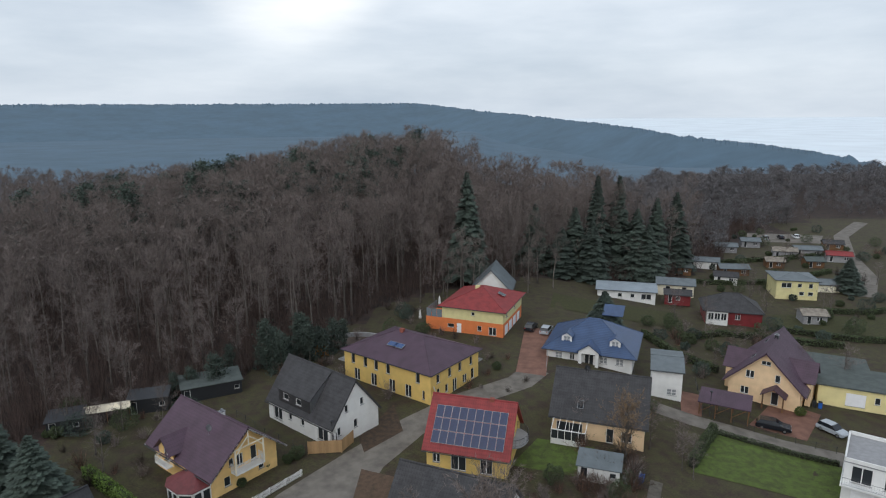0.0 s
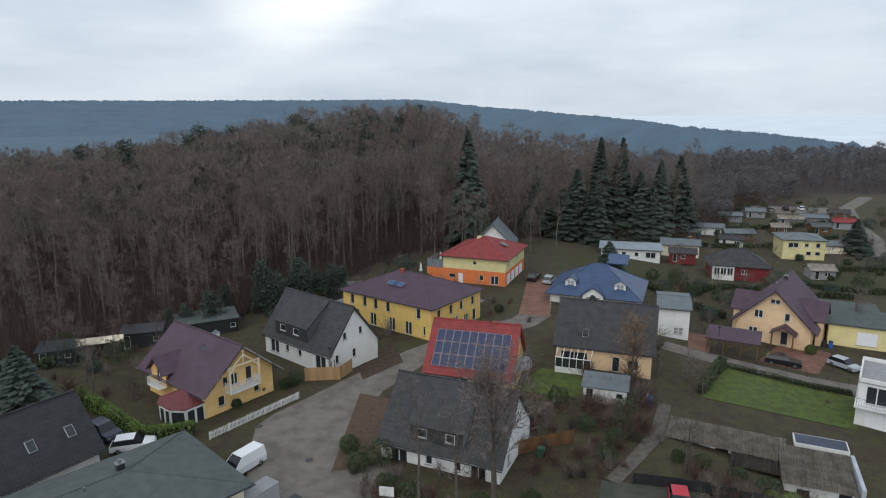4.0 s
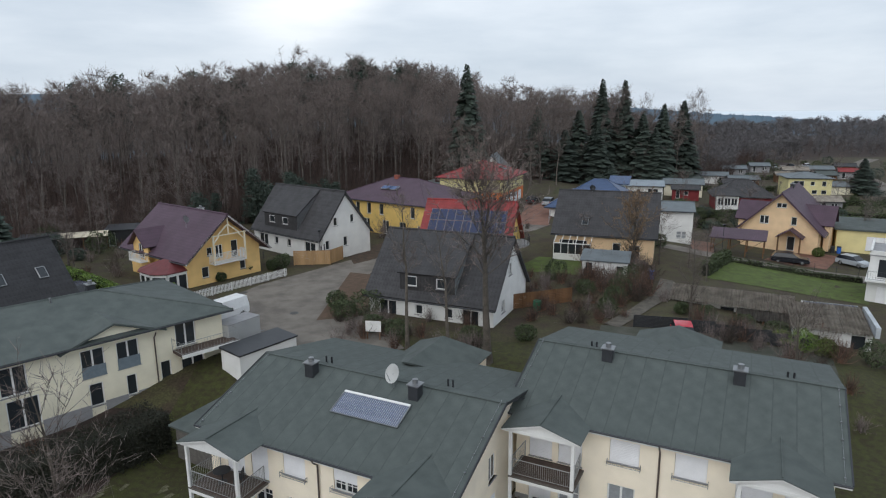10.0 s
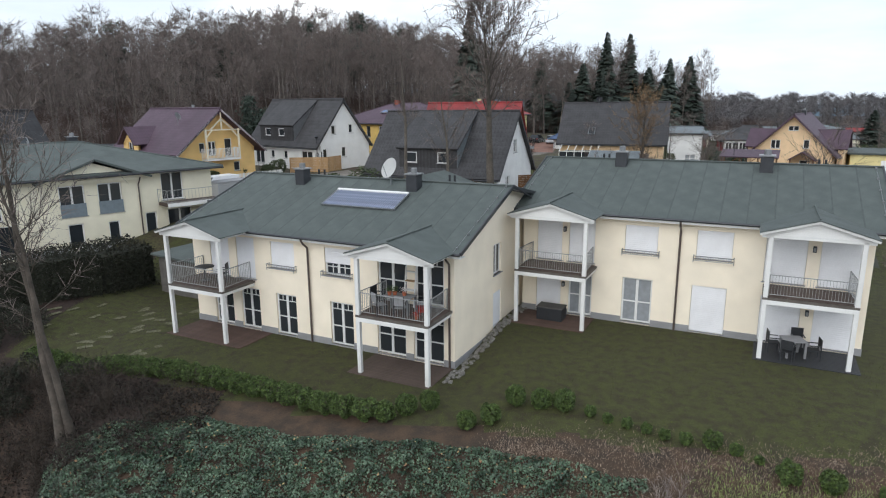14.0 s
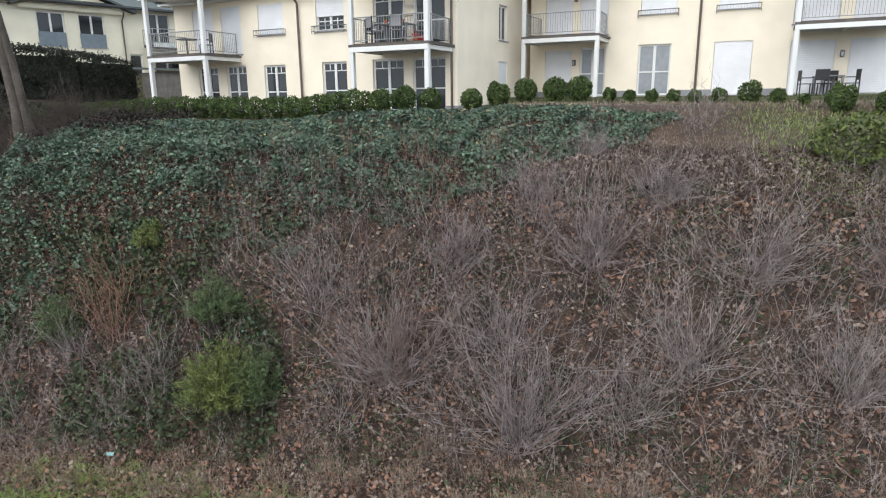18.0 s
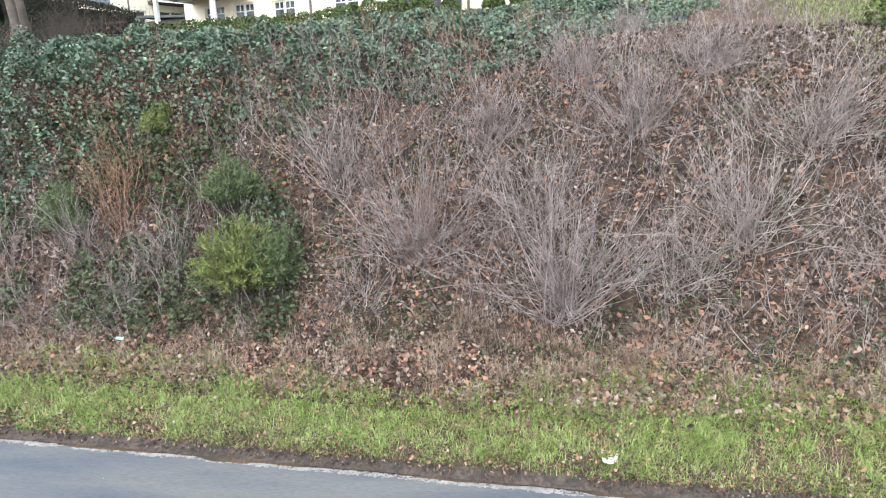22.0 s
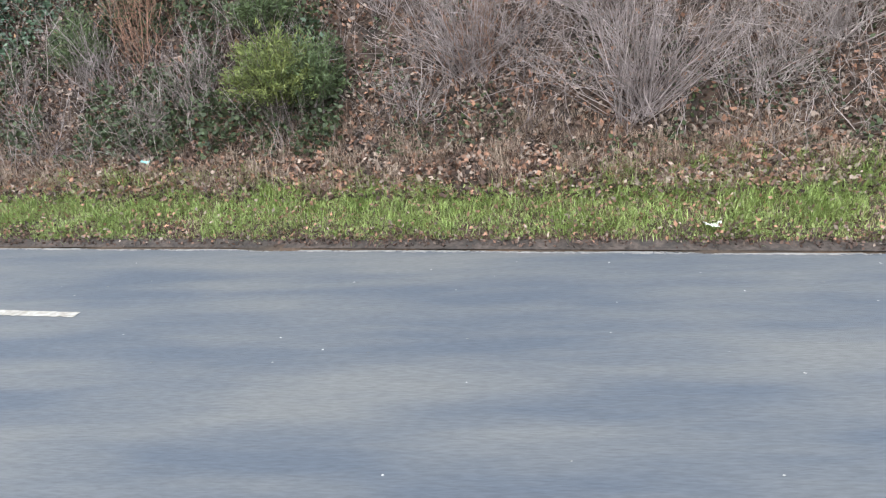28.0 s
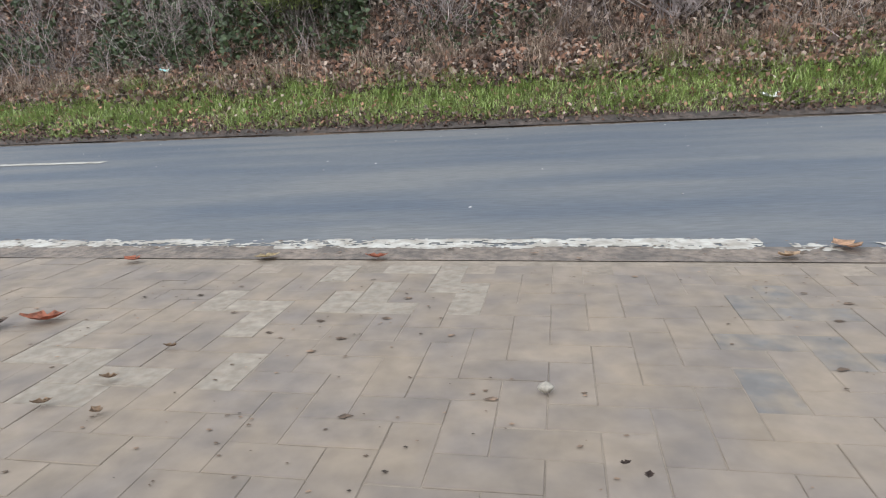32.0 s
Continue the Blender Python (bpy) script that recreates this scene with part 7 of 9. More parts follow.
for x_, y_, r_, m_, lb in ((12.1, -1.1, 90, DARKP, "dark plastic chair on the balcony"), (13.6, -1.75, 190, PLINTH, "grey plastic balcony chair"), (14.2, -0.9, -70, PLINTH, "grey plastic balcony chair"), (12.6, -1.8, 150, PLINTH, "grey plastic balcony chair")):
    garden_chair("balcony_chair", lb, B1 @ pose(x_, y_, 2.66, 0, 0, r_), m_, "balcony chairs")
FLOWERS = [BOXM, mat("flower_white", lin(226, 220, 214), 0.6, island=0.2), mat("flower_red", lin(176, 60, 50), 0.6, island=0.3), BOXM, BOXM]
for i_, (x_, y_, z_) in enumerate(((13.0, -1.2, 3.38), (13.4, -1.1, 3.38), (14.3, -1.7, 2.66), (14.0, -0.4, 2.66), (12.8, -1.3, 3.38))):
    pt_ = thing("flower_pot", "small pot of %s leaves and blooms on the balcony" % ("green", "white", "red", "green", "green")[i_], "flower pot", B1 @ pose(x_, y_, z_), "balcony flower pots")
    part("pot", tube(bmesh.new(), [(0, 0, 0), (0, 0, 0.16)], (0.07, 0.1), 10), mat("terracotta", lin(170, 98, 70), 0.85), pt_)
    lv, lf = leaves(rng.normal(size=(90, 3)) * [0.08, 0.08, 0.06] + [0, 0, 0.25], 0.03, rng)
    share("flowers", fast_mesh("flowers", lv, lf, FLOWERS[i_]), pt_)
shelf_ = thing("ladder_shelf", "white wooden ladder shelf leaning on the wall", "shelf", B1 @ pose(12.95, -0.12, 2.66))
for x_ in (0.0, 0.5):
    part("rail", boxed(x_, x_ + 0.05, -0.05, 0.0, 0, 1.75, 0.005), WPAINT, shelf_).matrix_basis = pose(0, -0.3, 0, -9)
for i_ in range(4):
    part("board", boxed(0.05, 0.5, -0.34 + 0.06 * i_, -0.02, 0.3 + 0.4 * i_, 0.33 + 0.4 * i_), (TIMBER, WPAINT)[i_ % 2], shelf_)
tub_ = thing("plastic_tub", "red plastic tub standing on the balcony", "tub", B1 @ pose(14.0, -0.75, 2.66))
part("body", tube(bmesh.new(), [(0, 0, 0), (0, 0, 0.26)], (0.17, 0.22), 16), mat("red_plastic", lin(176, 52, 48), 0.5), tub_)
part("rim", tube(bmesh.new(), [(0, 0, 0.262), (0, 0, 0.285)], (0.235, 0.235), 16), mat("red_plastic", lin(176, 52, 48), 0.5), tub_)
# stones along the side wall
st = thing("stone_border", "border of rough grey stones along the house wall", "stone border", B1)
stone_mes = []
for k_ in range(4):
    bm = bmesh.new()
    bmesh.ops.create_icosphere(bm, subdivisions=1, radius=0.1)
    for v in bm.verts:
        v.co += Vector((r2.uniform(-0.025, 0.025), r2.uniform(-0.025, 0.025), r2.uniform(-0.03, 0.012)))
        v.co.z *= 0.7
    stone_mes.append(mesh_of(bm, "stone", mat("field_stone", lin(128, 125, 120), 0.85, 0.2, 0.4, 12.0, 0.3, rnd=0.25)))
for i_ in range(170):
    y_ = -1.6 + 9.5 * r2.random()
    x_ = W_ + 0.1 + r2.uniform(0, 0.5)
    wp = B1 @ Vector((x_, y_, 0))
    gz_ = ground_z(wp.x, wp.y) - 7.45
    share("stone", stone_mes[i_ % 4], st, pose(x_, y_, max(gz_, -0.1) + 0.035, r2.uniform(-20, 20), 0, r2.uniform(0, 360)))

# ---- beige apartment house ----
Mh = thing("beige_apartment_house", "beige apartment house with a low grey felt roof", "house", pose(-33.9, 29.6, 9.2, 0, 0, 50))
MW = [(12.3, 0.1, 0.95, 1.7, "plain"), (14.8, 0.1, 0.75, 1.6, "plain"), (12.0, 2.3, 1.55, 2.05, "double"), (14.35, 2.3, 1.55, 2.05, "double"), (17.3, 0.1, 0.8, 1.9, "plain"), (18.9, 0.1, 1.8, 2.0, "double"), (18.6, 2.75, 1.6, 2.0, "double"),
      (2.4, 0.1, 1.9, 2.1, "double"), (5.2, 0.1, 0.95, 2.1, "plain"), (7.4, 0.1, 1.9, 2.1, "double"), (2.4, 2.75, 1.9, 2.0, "double"), (7.2, 2.5, 1.6, 2.0, "double")]
walls(Mh, 22.4, 12, -1.5, 5.0, {0: MW, 1: [(3.0, 3.0, 1.0, 1.4, "plain")]}, BEIGE, plinth=0.3)
hip_roof(Mh, 22.4, 12, 5.0, 6.7, FELT, 0.7, inset=7.0)
gw = part("gable_front", wall_bm(6.2, 4.45, 4.65, [], 0.25, (3.1, 5.75)), BEIGE, Mh)
gw.matrix_basis = pose(11.1, -0.28, 0)
for s_ in (-1, 1):
    part("gable_roof", prism(bmesh.new(), [(14.2, -0.7, 6.05), (14.2, 6.0, 6.05), (14.2 + 3.6 * s_, 2.0, 4.7), (14.2 + 3.6 * s_, -0.7, 4.7)], 0.14), FELT, Mh, "grey felt gable roof")
for x0_, x1_ in ((18.3, 22.9), (1.4, 6.6)):
    o_ = part("balcony_slab", boxed(x0_, x1_, -1.7, 0, 2.45, 2.65), DECKM, Mh, "balcony with plank floor")
    part("balcony_edge", boxed(x0_ - 0.03, x1_ + 0.03, -1.75, -1.7, 2.42, 2.7), WPAINT, o_)
    rail(Mh, ((x0_, 0, 2.65), (x0_, -1.65, 2.65), (x1_, -1.65, 2.65), (x1_, 0, 2.65)), 0.95, 0.25)
for x_ in (12.0, 14.35):
    o_ = part("glass_guard", boxed(x_, x_ + 1.55, -0.06, -0.04, 2.3, 3.15), mat("pale_glass", lin(120, 132, 140), 0.15), Mh, "pale glass guard")
chimney(Mh, 15.2, 7.0, 6.2, 1.0)
for x_, y_, h_ in ((12.0, 5.5, 0.6), (9.0, 6.5, 0.3), (9.4, 6.3, 0.3), (8.2, 6.8, 0.3)):
    part("vent_pipe", tube(bmesh.new(), [(x_, y_, 6.1), (x_, y_, 6.5 + h_)], 0.08, 8), METAL, Mh, "steel vent pipe")
dish(Mh, 4.5, 6.0, 6.4, 0.4, 180, 0.4, DARKM)
downpipe(Mh, 17.0, 4.6)

# ---- gardens, fences, cars and sheds of the settlement ----
HEDGE = mat("hedge_leaves", lin(70, 82, 48), 0.7, 0.2, 1.0, 8.0, 0.0, col2=lin(54, 64, 42), island=0.4)
HEDGEB = mat("bright_hedge", lin(104, 126, 52), 0.7, 0.2, 1.0, 8.0, 0.0, col2=lin(80, 104, 44), island=0.4)
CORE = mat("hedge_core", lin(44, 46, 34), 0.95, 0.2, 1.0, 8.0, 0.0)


def hedge(pts, h, w, m, label, per=90, size=0.12, name="hedge", cat="hedge"):
    """A clipped hedge along points on the ground: a dense leaf shell over a dark inside."""
    root = thing(name, label, cat, Matrix.Identity(4))
    C, bm = [], bmesh.new()
    for a, b in zip(pts, pts[1:]):
        a, b = Vector((*a, 0)), Vector((*b, 0))
        L = (b - a).length
        d = (b - a) / L
        s = Vector((-d.y, d.x, 0))
        n = int(L * per * (h + w))
        t, u, v = rng.uniform(0, L, n), rng.uniform(-0.5, 0.5, n), rng.uniform(0, 1, n)
        face = rng.uniform(0, 1, n)
        u = np.where(face < 0.35, -0.5, np.where(face < 0.7, 0.5, u)) + rng.normal(size=n) * 0.06
        v = np.where(face >= 0.7, 1.0, v) + rng.normal(size=n) * 0.04
        X = a.x + d.x * t + s.x * u * w
        Y = a.y + d.y * t + s.y * u * w
        C.append(np.stack([X, Y, gz(X, Y) + np.clip(v, 0.03, 1.2) * h], 1))
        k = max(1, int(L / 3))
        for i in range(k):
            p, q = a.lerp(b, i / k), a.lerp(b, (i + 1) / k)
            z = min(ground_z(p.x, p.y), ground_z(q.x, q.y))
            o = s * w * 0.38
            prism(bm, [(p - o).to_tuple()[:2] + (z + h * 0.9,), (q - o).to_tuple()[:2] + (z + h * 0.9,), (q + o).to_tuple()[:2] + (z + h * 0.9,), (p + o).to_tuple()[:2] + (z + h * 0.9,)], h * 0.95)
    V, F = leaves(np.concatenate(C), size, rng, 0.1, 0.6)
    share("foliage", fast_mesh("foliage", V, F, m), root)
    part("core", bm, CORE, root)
    return root


hedge(((-49, 68.5), (-42, 64), (-35.5, 59.2), (-30.5, 60.8)), 1.5, 1.0, HEDGEB, "bright green clipped garden hedge")
hedge(((-25.4, 29.4), (-23.2, 31.2), (-21.2, 34.0), (-20.0, 37.2)), 2.5, 2.2, DARKLEAF, "tall dark evergreen hedge by the apartments", 260, 0.07)
hedge(((28.2, 76.5), (31.5, 82.0), (34.8, 87.3)), 1.6, 1.0, HEDGE, "dark hedge along the lawn")
hedge(((35.2, 87.2), (42.5, 84.2), (49.6, 81.4)), 0.7, 0.6, HEDGE, "low dark hedge along the lane", 120, 0.1)
hedge(((41, 128), (52, 133), (75, 128)), 1.3, 1.0, HEDGE, "dark clipped garden hedge", 40, 0.2)
hedge(((66, 138), (80, 132), (96, 130)), 1.2, 1.0, HEDGE, "dark clipped garden hedge", 40, 0.2)
hedge(((78, 152), (92, 150), (112, 158)), 1.2, 1.0, HEDGE, "dark clipped garden hedge", 40, 0.2)
hedge(((34, 128), (38, 118), (44, 112)), 1.4, 1.0, HEDGE, "dark clipped garden hedge", 40, 0.2)
hedge(((60, 176), (84, 178), (104, 190)), 1.2, 1.2, HEDGE, "dark clipped allotment hedge", 30, 0.25)
hedge(((70, 200), (96, 206), (120, 214)), 1.2, 1.2, HEDGE, "dark clipped allotment hedge", 30, 0.25)

# bare garden shrubs
SHRUBS = []
REDTWIG = mat("reddish_twig", lin(96, 76, 66), 0.9, 0.2, 3.0, 6.0, 0.0, col2=lin(72, 60, 54), island=0.3)
DARKTWIG = mat("dark_twig", lin(76, 66, 58), 0.9, 0.2, 3.0, 6.0, 0.0, col2=lin(58, 50, 44), island=0.25)
for k_ in range(4):
    n_ = 48
    az_, ti_ = rng.uniform(0, 6.28, n_), np.abs(rng.normal(size=n_)) * 0.55
    d_ = np.stack([np.cos(az_) * np.sin(ti_), np.sin(az_) * np.sin(ti_), np.cos(ti_)], 1)
    L_ = rng.uniform(0.9, 2.0, n_)
    t_ = np.array([0, 0.4, 0.75, 1.0])
    P_ = rng.normal(size=(n_, 1, 3)) * [0.15, 0.15, 0.0] + d_[:, None] * (L_[:, None] * t_)[..., None] + rng.normal(size=(n_, 4, 3)) * 0.04
    P_[:, 0, 2] = 0
    V1, F1 = tubes(P_, 0.012 * (1.2 - t_)[None] * np.ones((n_, 1)))
    m_ = 420 if k_ < 3 else 760
    pr = rng.integers(0, n_, m_)
    b_ = P_[pr, 0] + d_[pr] * (L_[pr] * rng.uniform(0.3, 1, m_))[:, None]
    td = unit(d_[pr] + rng.normal(size=(m_, 3)) * 0.7) * rng.uniform(0.2, 0.6, m_)[:, None]
    sd = unit(np.cross(td, rng.normal(size=(m_, 3)))) * 0.01
    SHRUBS.append((fast_mesh("stem", V1, F1, (STEM, STEMG, DARKTWIG, STEMO)[k_]), fast_mesh("crown", np.stack([b_ - sd, b_ + sd, b_ + td], 1).reshape(-1, 3), np.arange(3 * m_).reshape(m_, 3), (TWIG, TWIG, DARKTWIG, REDTWIG)[k_])))


def shrub(x, y, s, label="bare brown garden shrub", k=None):
    q = SHRUBS[r2.randrange(4) if k is None else k]
    root = thing("garden_shrub", label, "shrub", pose(x, y, ground_z(x, y) - 0.05, 0, 0, r2.uniform(0, 360)) @ Matrix.Diagonal((s, s, s * r2.uniform(0.8, 1.2), 1)), "garden shrubs")
    share("stem", q[0], root)
    share("crown", q[1], root)


for x0, x1, y0, y1, n_, s0, s1 in ((-12, 3.5, 47, 55, 24, 0.6, 1.1), (5, 17, 55, 72, 50, 0.5, 1.1), (13, 21, 62, 78, 40, 0.8, 1.5), (19, 33, 50, 58, 20, 0.6, 1.2), (-60, -40, 66, 84, 12, 0.7, 1.4),
                                   (-40, -14, 92, 118, 14, 0.8, 1.6), (-22, 0, 112, 140, 16, 0.8, 1.6), (36, 60, 108, 136, 16, 0.8, 1.5), (60, 135, 130, 250, 30, 0.9, 2.0), (-34, -18, 26, 37, 14, 0.6, 1.2), (-3, 10, 95, 118, 10, 0.5, 1.0), (24, 40, 38, 50, 10, 0.7, 1.3)):
    for i_ in range(n_):
        shrub(r2.uniform(x0, x1), r2.uniform(y0, y1), r2.uniform(s0, s1), "bare reddish brown garden shrub" if 4 < x0 < 14 else "bare brown garden shrub", 3 if 4 < x0 < 14 and i_ % 2 else None)
for i_ in range(40):
    x_, y_ = r2.uniform(-24, -12.2), r2.uniform(18.6, 25.5)
    if y_ < interp(x_, ((-18, 25.0), (-12.4, 23.0))) and not (abs(x_ + 14.2) < 0.6 and y_ < 21.5):
        shrub(x_, y_, r2.uniform(0.5, 1.0), "dark bare shrub below the lawn", 2)
for x_, y_, s_, m_ in ((-9.6, 56.2, 1.5, HEDGE), (-11.5, 55.0, 1.1, HEDGE), (9.5, 70.5, 1.3, HEDGE), (20.5, 83, 1.4, HEDGE), (23, 86, 1.5, HEDGE), (26.5, 92, 1.2, HEDGE), (28.3, 52.1, 1.1, HEDGEB), (29.8, 51.4, 0.9, YEWM), (27.0, 52.9, 0.8, YEWM),
                      (-9.8, 94, 1.2, HEDGE), (-23.5, 74.2, 1.0, HEDGE), (-27.0, 71.5, 0.8, HEDGE), (-28.6, 67.5, 0.6, HEDGE), (-24.5, 73.0, 0.7, HEDGE), (51.5, 96.5, 0.8, YEWM), (-32.5, 112, 2.0, HEDGE), (-18, 108, 1.4, HEDGE), (-35.2, 60.2, 0.8, HEDGE), (3.2, 104, 0.8, HEDGE), (-13, 58.5, 1.0, HEDGE)):
    leafy_bush("garden_bush", "dense green garden bush" if m_ is HEDGE else "bright yellow green garden bush", x_, y_, s_, 1.7 * s_, 1600, m_, 0.1, "garden bushes")

for x0, x1, y0, y1, n_ in ((36, 64, 104, 140, 16), (62, 140, 132, 260, 90), (-62, -40, 62, 88, 8), (-20, 4, 116, 140, 8)):
    for i_ in range(n_):
        x_, y_, s_ = r2.uniform(x0, x1), r2.uniform(y0, y1), r2.choice((0.7, 1.0, 1.5, 2.0))
        leafy_bush("garden_bush", "dark evergreen garden bush", x_, y_, s_, 1.6 * s_, 1300, HEDGE if i_ % 3 else CONIF, 0.12, "garden bushes")
for x0, x1, y0, y1, n_ in ((38, 64, 104, 140, 9), (64, 130, 134, 230, 26), (-60, -44, 68, 86, 6), (14, 30, 72, 88, 5)):
    for i_ in range(n_):
        x_, y_, s_ = r2.uniform(x0, x1), r2.uniform(y0, y1), r2.uniform(0.22, 0.42)
        tree_thing("fruit_tree", "small bare garden tree", WOOD[r2.choice((4, 5))], pose(x_, y_, ground_z(x_, y_) - 0.1, 0, 0, r2.uniform(0, 360)) @ Matrix.Diagonal((s_ * 1.3, s_ * 1.3, s_, 1)), "bare garden trees")

for x_, y_, s_ in ((14.5, 61.5, 1.1), (15.6, 64, 1.3), (13.2, 58.5, 0.9), (16.8, 67.5, 1.4), (12.0, 64.5, 1.0), (18.2, 70.5, 1.3), (22.4, 58.2, 0.9), (25.2, 56.6, 0.9), (27.5, 55.0, 1.0), (20.4, 59.2, 0.7), (33.5, 50.5, 1.4), (35.0, 48.0, 1.6), (-6.0, 50.5, 1.1), (-8.2, 52.0, 1.0), (0.5, 49.5, 1.0), (5.0, 50.5, 0.9)):
    leafy_bush("garden_bush", "dark evergreen bush in the garden", x_, y_, s_, 1.5 * s_, 1600, HEDGE, 0.09, "garden bushes")
# lawns, drives and yards
patch("lawn", ((27.8, 75.5), (44.8, 71.3), (49.8, 81.0), (35.0, 87.0)), 10, 6, mat("bright_lawn", lin(80, 97, 38), 0.95, 0.35, 3.0, 9.0, 0.5, col2=lin(66, 74, 34)), 0.05, "green lawn beside the lane", "lawn")
patch("lawn", ((4.5, 74), (14, 71.5), (16, 79), (8.5, 81)), 6, 6, mat("bright_lawn", lin(76, 86, 42)), 0.05, "green lawn behind the peach house", "lawn")
ribbon("lane", ((28, 93.5), (33, 90.5), (42, 87), (50, 83.5), (62, 79), (80, 73)), 4.0, LANE, 0.06, "grey asphalt lane past the lawn", "lane")
patch("driveway", ((41.5, 91.5), (48.5, 88.0), (55.0, 97.0), (49.5, 101.5)), 6, 6, REDPAVE, 0.055, "red brick paved driveway", "driveway")
patch("driveway", ((31.8, 93.2), (34.6, 92.2), (37.5, 100.5), (34.0, 101.5)), 4, 6, REDPAVE, 0.055, "red brick paved driveway", "driveway")
patch("driveway", ((6.5, 103), (11.5, 101.5), (15, 124), (9.5, 126)), 4, 10, REDPAVE, 0.055, "red brown paved driveway", "driveway")
patch("yard", ((-20, 104), (-9, 110), (-17, 122), (-30, 116)), 6, 6, mat("wet_gravel", lin(94, 80, 72), 0.9, 0.2, 4.0, 10.0, 0.3), 0.055, "brown gravel yard behind the ochre house", "yard")
patch("yard", ((-15, 76), (-10.5, 82), (-13, 90), (-16.5, 80)), 4, 6, SOIL, 0.055, "bare earth beside the lane", "yard")
patch("yard", ((-14.0, 54.5), (-9.8, 56), (-8.6, 70), (-14.6, 72)), 6, 8, mat("trodden_earth", lin(92, 72, 58), 0.95, 0.25, 2.0, 12.0, 0.6, col2=lin(74, 60, 46)), 0.055, "bare earth verge beside the lane", "yard")
ribbon("path", ((12.9, 54.4), (16.3, 59), (19.6, 64), (22.5, 72)), 1.5, mat("dark_gravel", lin(98, 92, 84), 0.9, 0.2, 2.0, 20.0, 0.4, col2=lin(78, 74, 66)), 0.09, "narrow grey path between gardens", "path")
ribbon("far_lane", ((100, 165), (112, 185), (122, 215), (136, 245), (160, 275)), 5.0, LANE, 0.08, "grey lane through the allotments", "lane", step=4)
patch("car_park", ((98, 236), (122, 232), (130, 246), (104, 252)), 4, 3, LANE, 0.1, "grey gravel car park by the wood", "car park")
sl_m = mesh_of(boxed(-0.2, 0.2, -0.17, 0.17, 0, 0.03, 0.008), "paving_slab", mat("mossy_slab", lin(98, 95, 76), 0.95, 0.3, 0.3, 20.0, 0.4, col2=lin(72, 74, 48)))
for i_ in range(34):
    x_, y_ = -21.5 + 7.5 * r2.random(), 26.5 + 6.5 * r2.random()
    tagged(share("paving_slab", sl_m, None, pose(x_, y_, ground_z(x_, y_) - 0.012, 0, 0, r2.uniform(0, 90)) @ Matrix.Diagonal((r2.uniform(0.8, 1.8), 1, 1, 1))), "pale stepping slab laid in the lawn", "paving slab", "stepping slabs")


def picket_fence(p0, p1, label, h=0.9, m=WPAINT, step=0.17, w=0.09):
    a, b = Vector((*p0, 0)), Vector((*p1, 0))
    L = (b - a).length
    rot = math.degrees(math.atan2(b.y - a.y, b.x - a.x))
    root = thing("picket_fence", label, "fence", pose(a.x, a.y, 0, 0, 0, rot))
    bm = bmesh.new()
    v = [bm.verts.new(c) for c in ((0, -0.012, 0), (w, -0.012, 0), (w, -0.012, h - 0.08), (w / 2, -0.012, h), (0, -0.012, h - 0.08))]
    f = bm.faces.new(v)
    e = bmesh.ops.extrude_face_region(bm, geom=[f])
    bmesh.ops.translate(bm, vec=(0, 0.024, 0), verts=[x for x in e["geom"] if isinstance(x, bmesh.types.BMVert)])
    pk = mesh_of(bm, "picket", m)
    n = int(L / step)
    for i in range(n):
        p = a.lerp(b, i / n)
        share("picket", pk, root, pose(i * L / n, 0, ground_z(p.x, p.y) + 0.08))
    for z in (0.25, 0.7):
        part("rail", tube(bmesh.new(), [(L * k / 6, 0.04, ground_z(*a.lerp(b, k / 6).xy) + z) for k in range(7)], 0.03, 4), m, root)
    for i in range(int(L / 2.4) + 1):
        p = a.lerp(b, min(1, i * 2.4 / L))
        part("post", boxed(i * 2.4 - 0.05, i * 2.4 + 0.05, 0.02, 0.1, ground_z(p.x, p.y), ground_z(p.x, p.y) + h + 0.05), m, root)


def board_fence(p0, p1, label, h=1.8, m=TIMBER, step=2.0):
    a, b = Vector((*p0, 0)), Vector((*p1, 0))
    L = (b - a).length
    rot = math.degrees(math.atan2(b.y - a.y, b.x - a.x))
    root = thing("board_fence", label, "fence", pose(a.x, a.y, 0, 0, 0, rot))
    n = max(1, round(L / step))
    bd = mesh_of(boxed(0, L / n, 0, 0.025, 0, h / 9 - 0.012), "board", m)
    for i in range(n + 1):
        p = a.lerp(b, i / n)
        z = ground_z(p.x, p.y)
        part("post", boxed(i * L / n - 0.05, i * L / n + 0.05, -0.06, 0.06, z, z + h + 0.05), m, root)
        if i < n:
            for k in range(9):
                share("board", bd, root, pose(i * L / n, 0, z + 0.05 + k * h / 9))


def mesh_fence(pts, label, h=1.1, step=2.5, m=DARKM):
    root = thing("wire_fence", label, "fence", Matrix.Identity(4))
    for a, b in zip(pts, pts[1:]):
        a, b = Vector((*a, 0)), Vector((*b, 0))
        n = max(1, int((b - a).length / step))
        for i in range(n + 1):
            p = a.lerp(b, i / n)
            z = ground_z(p.x, p.y)
            part("post", tube(bmesh.new(), [(p.x, p.y, z - 0.1), (p.x, p.y, z + h)], 0.035, 5), m, root)
        for zz in (0.15, 0.5, 0.85, h - 0.03):
            part("wire", tube(bmesh.new(), [(*(q := a.lerp(b, k / n)).xy, ground_z(q.x, q.y) + zz) for k in range(n + 1)], 0.012, 3), m, root)


picket_fence((-28.4, 59.9), (-21.7, 70.2), "white wooden picket fence before the yellow house")
board_fence((-22.4, 75.2), (-18.0, 75.9), "pale timber privacy fence by the terrace")
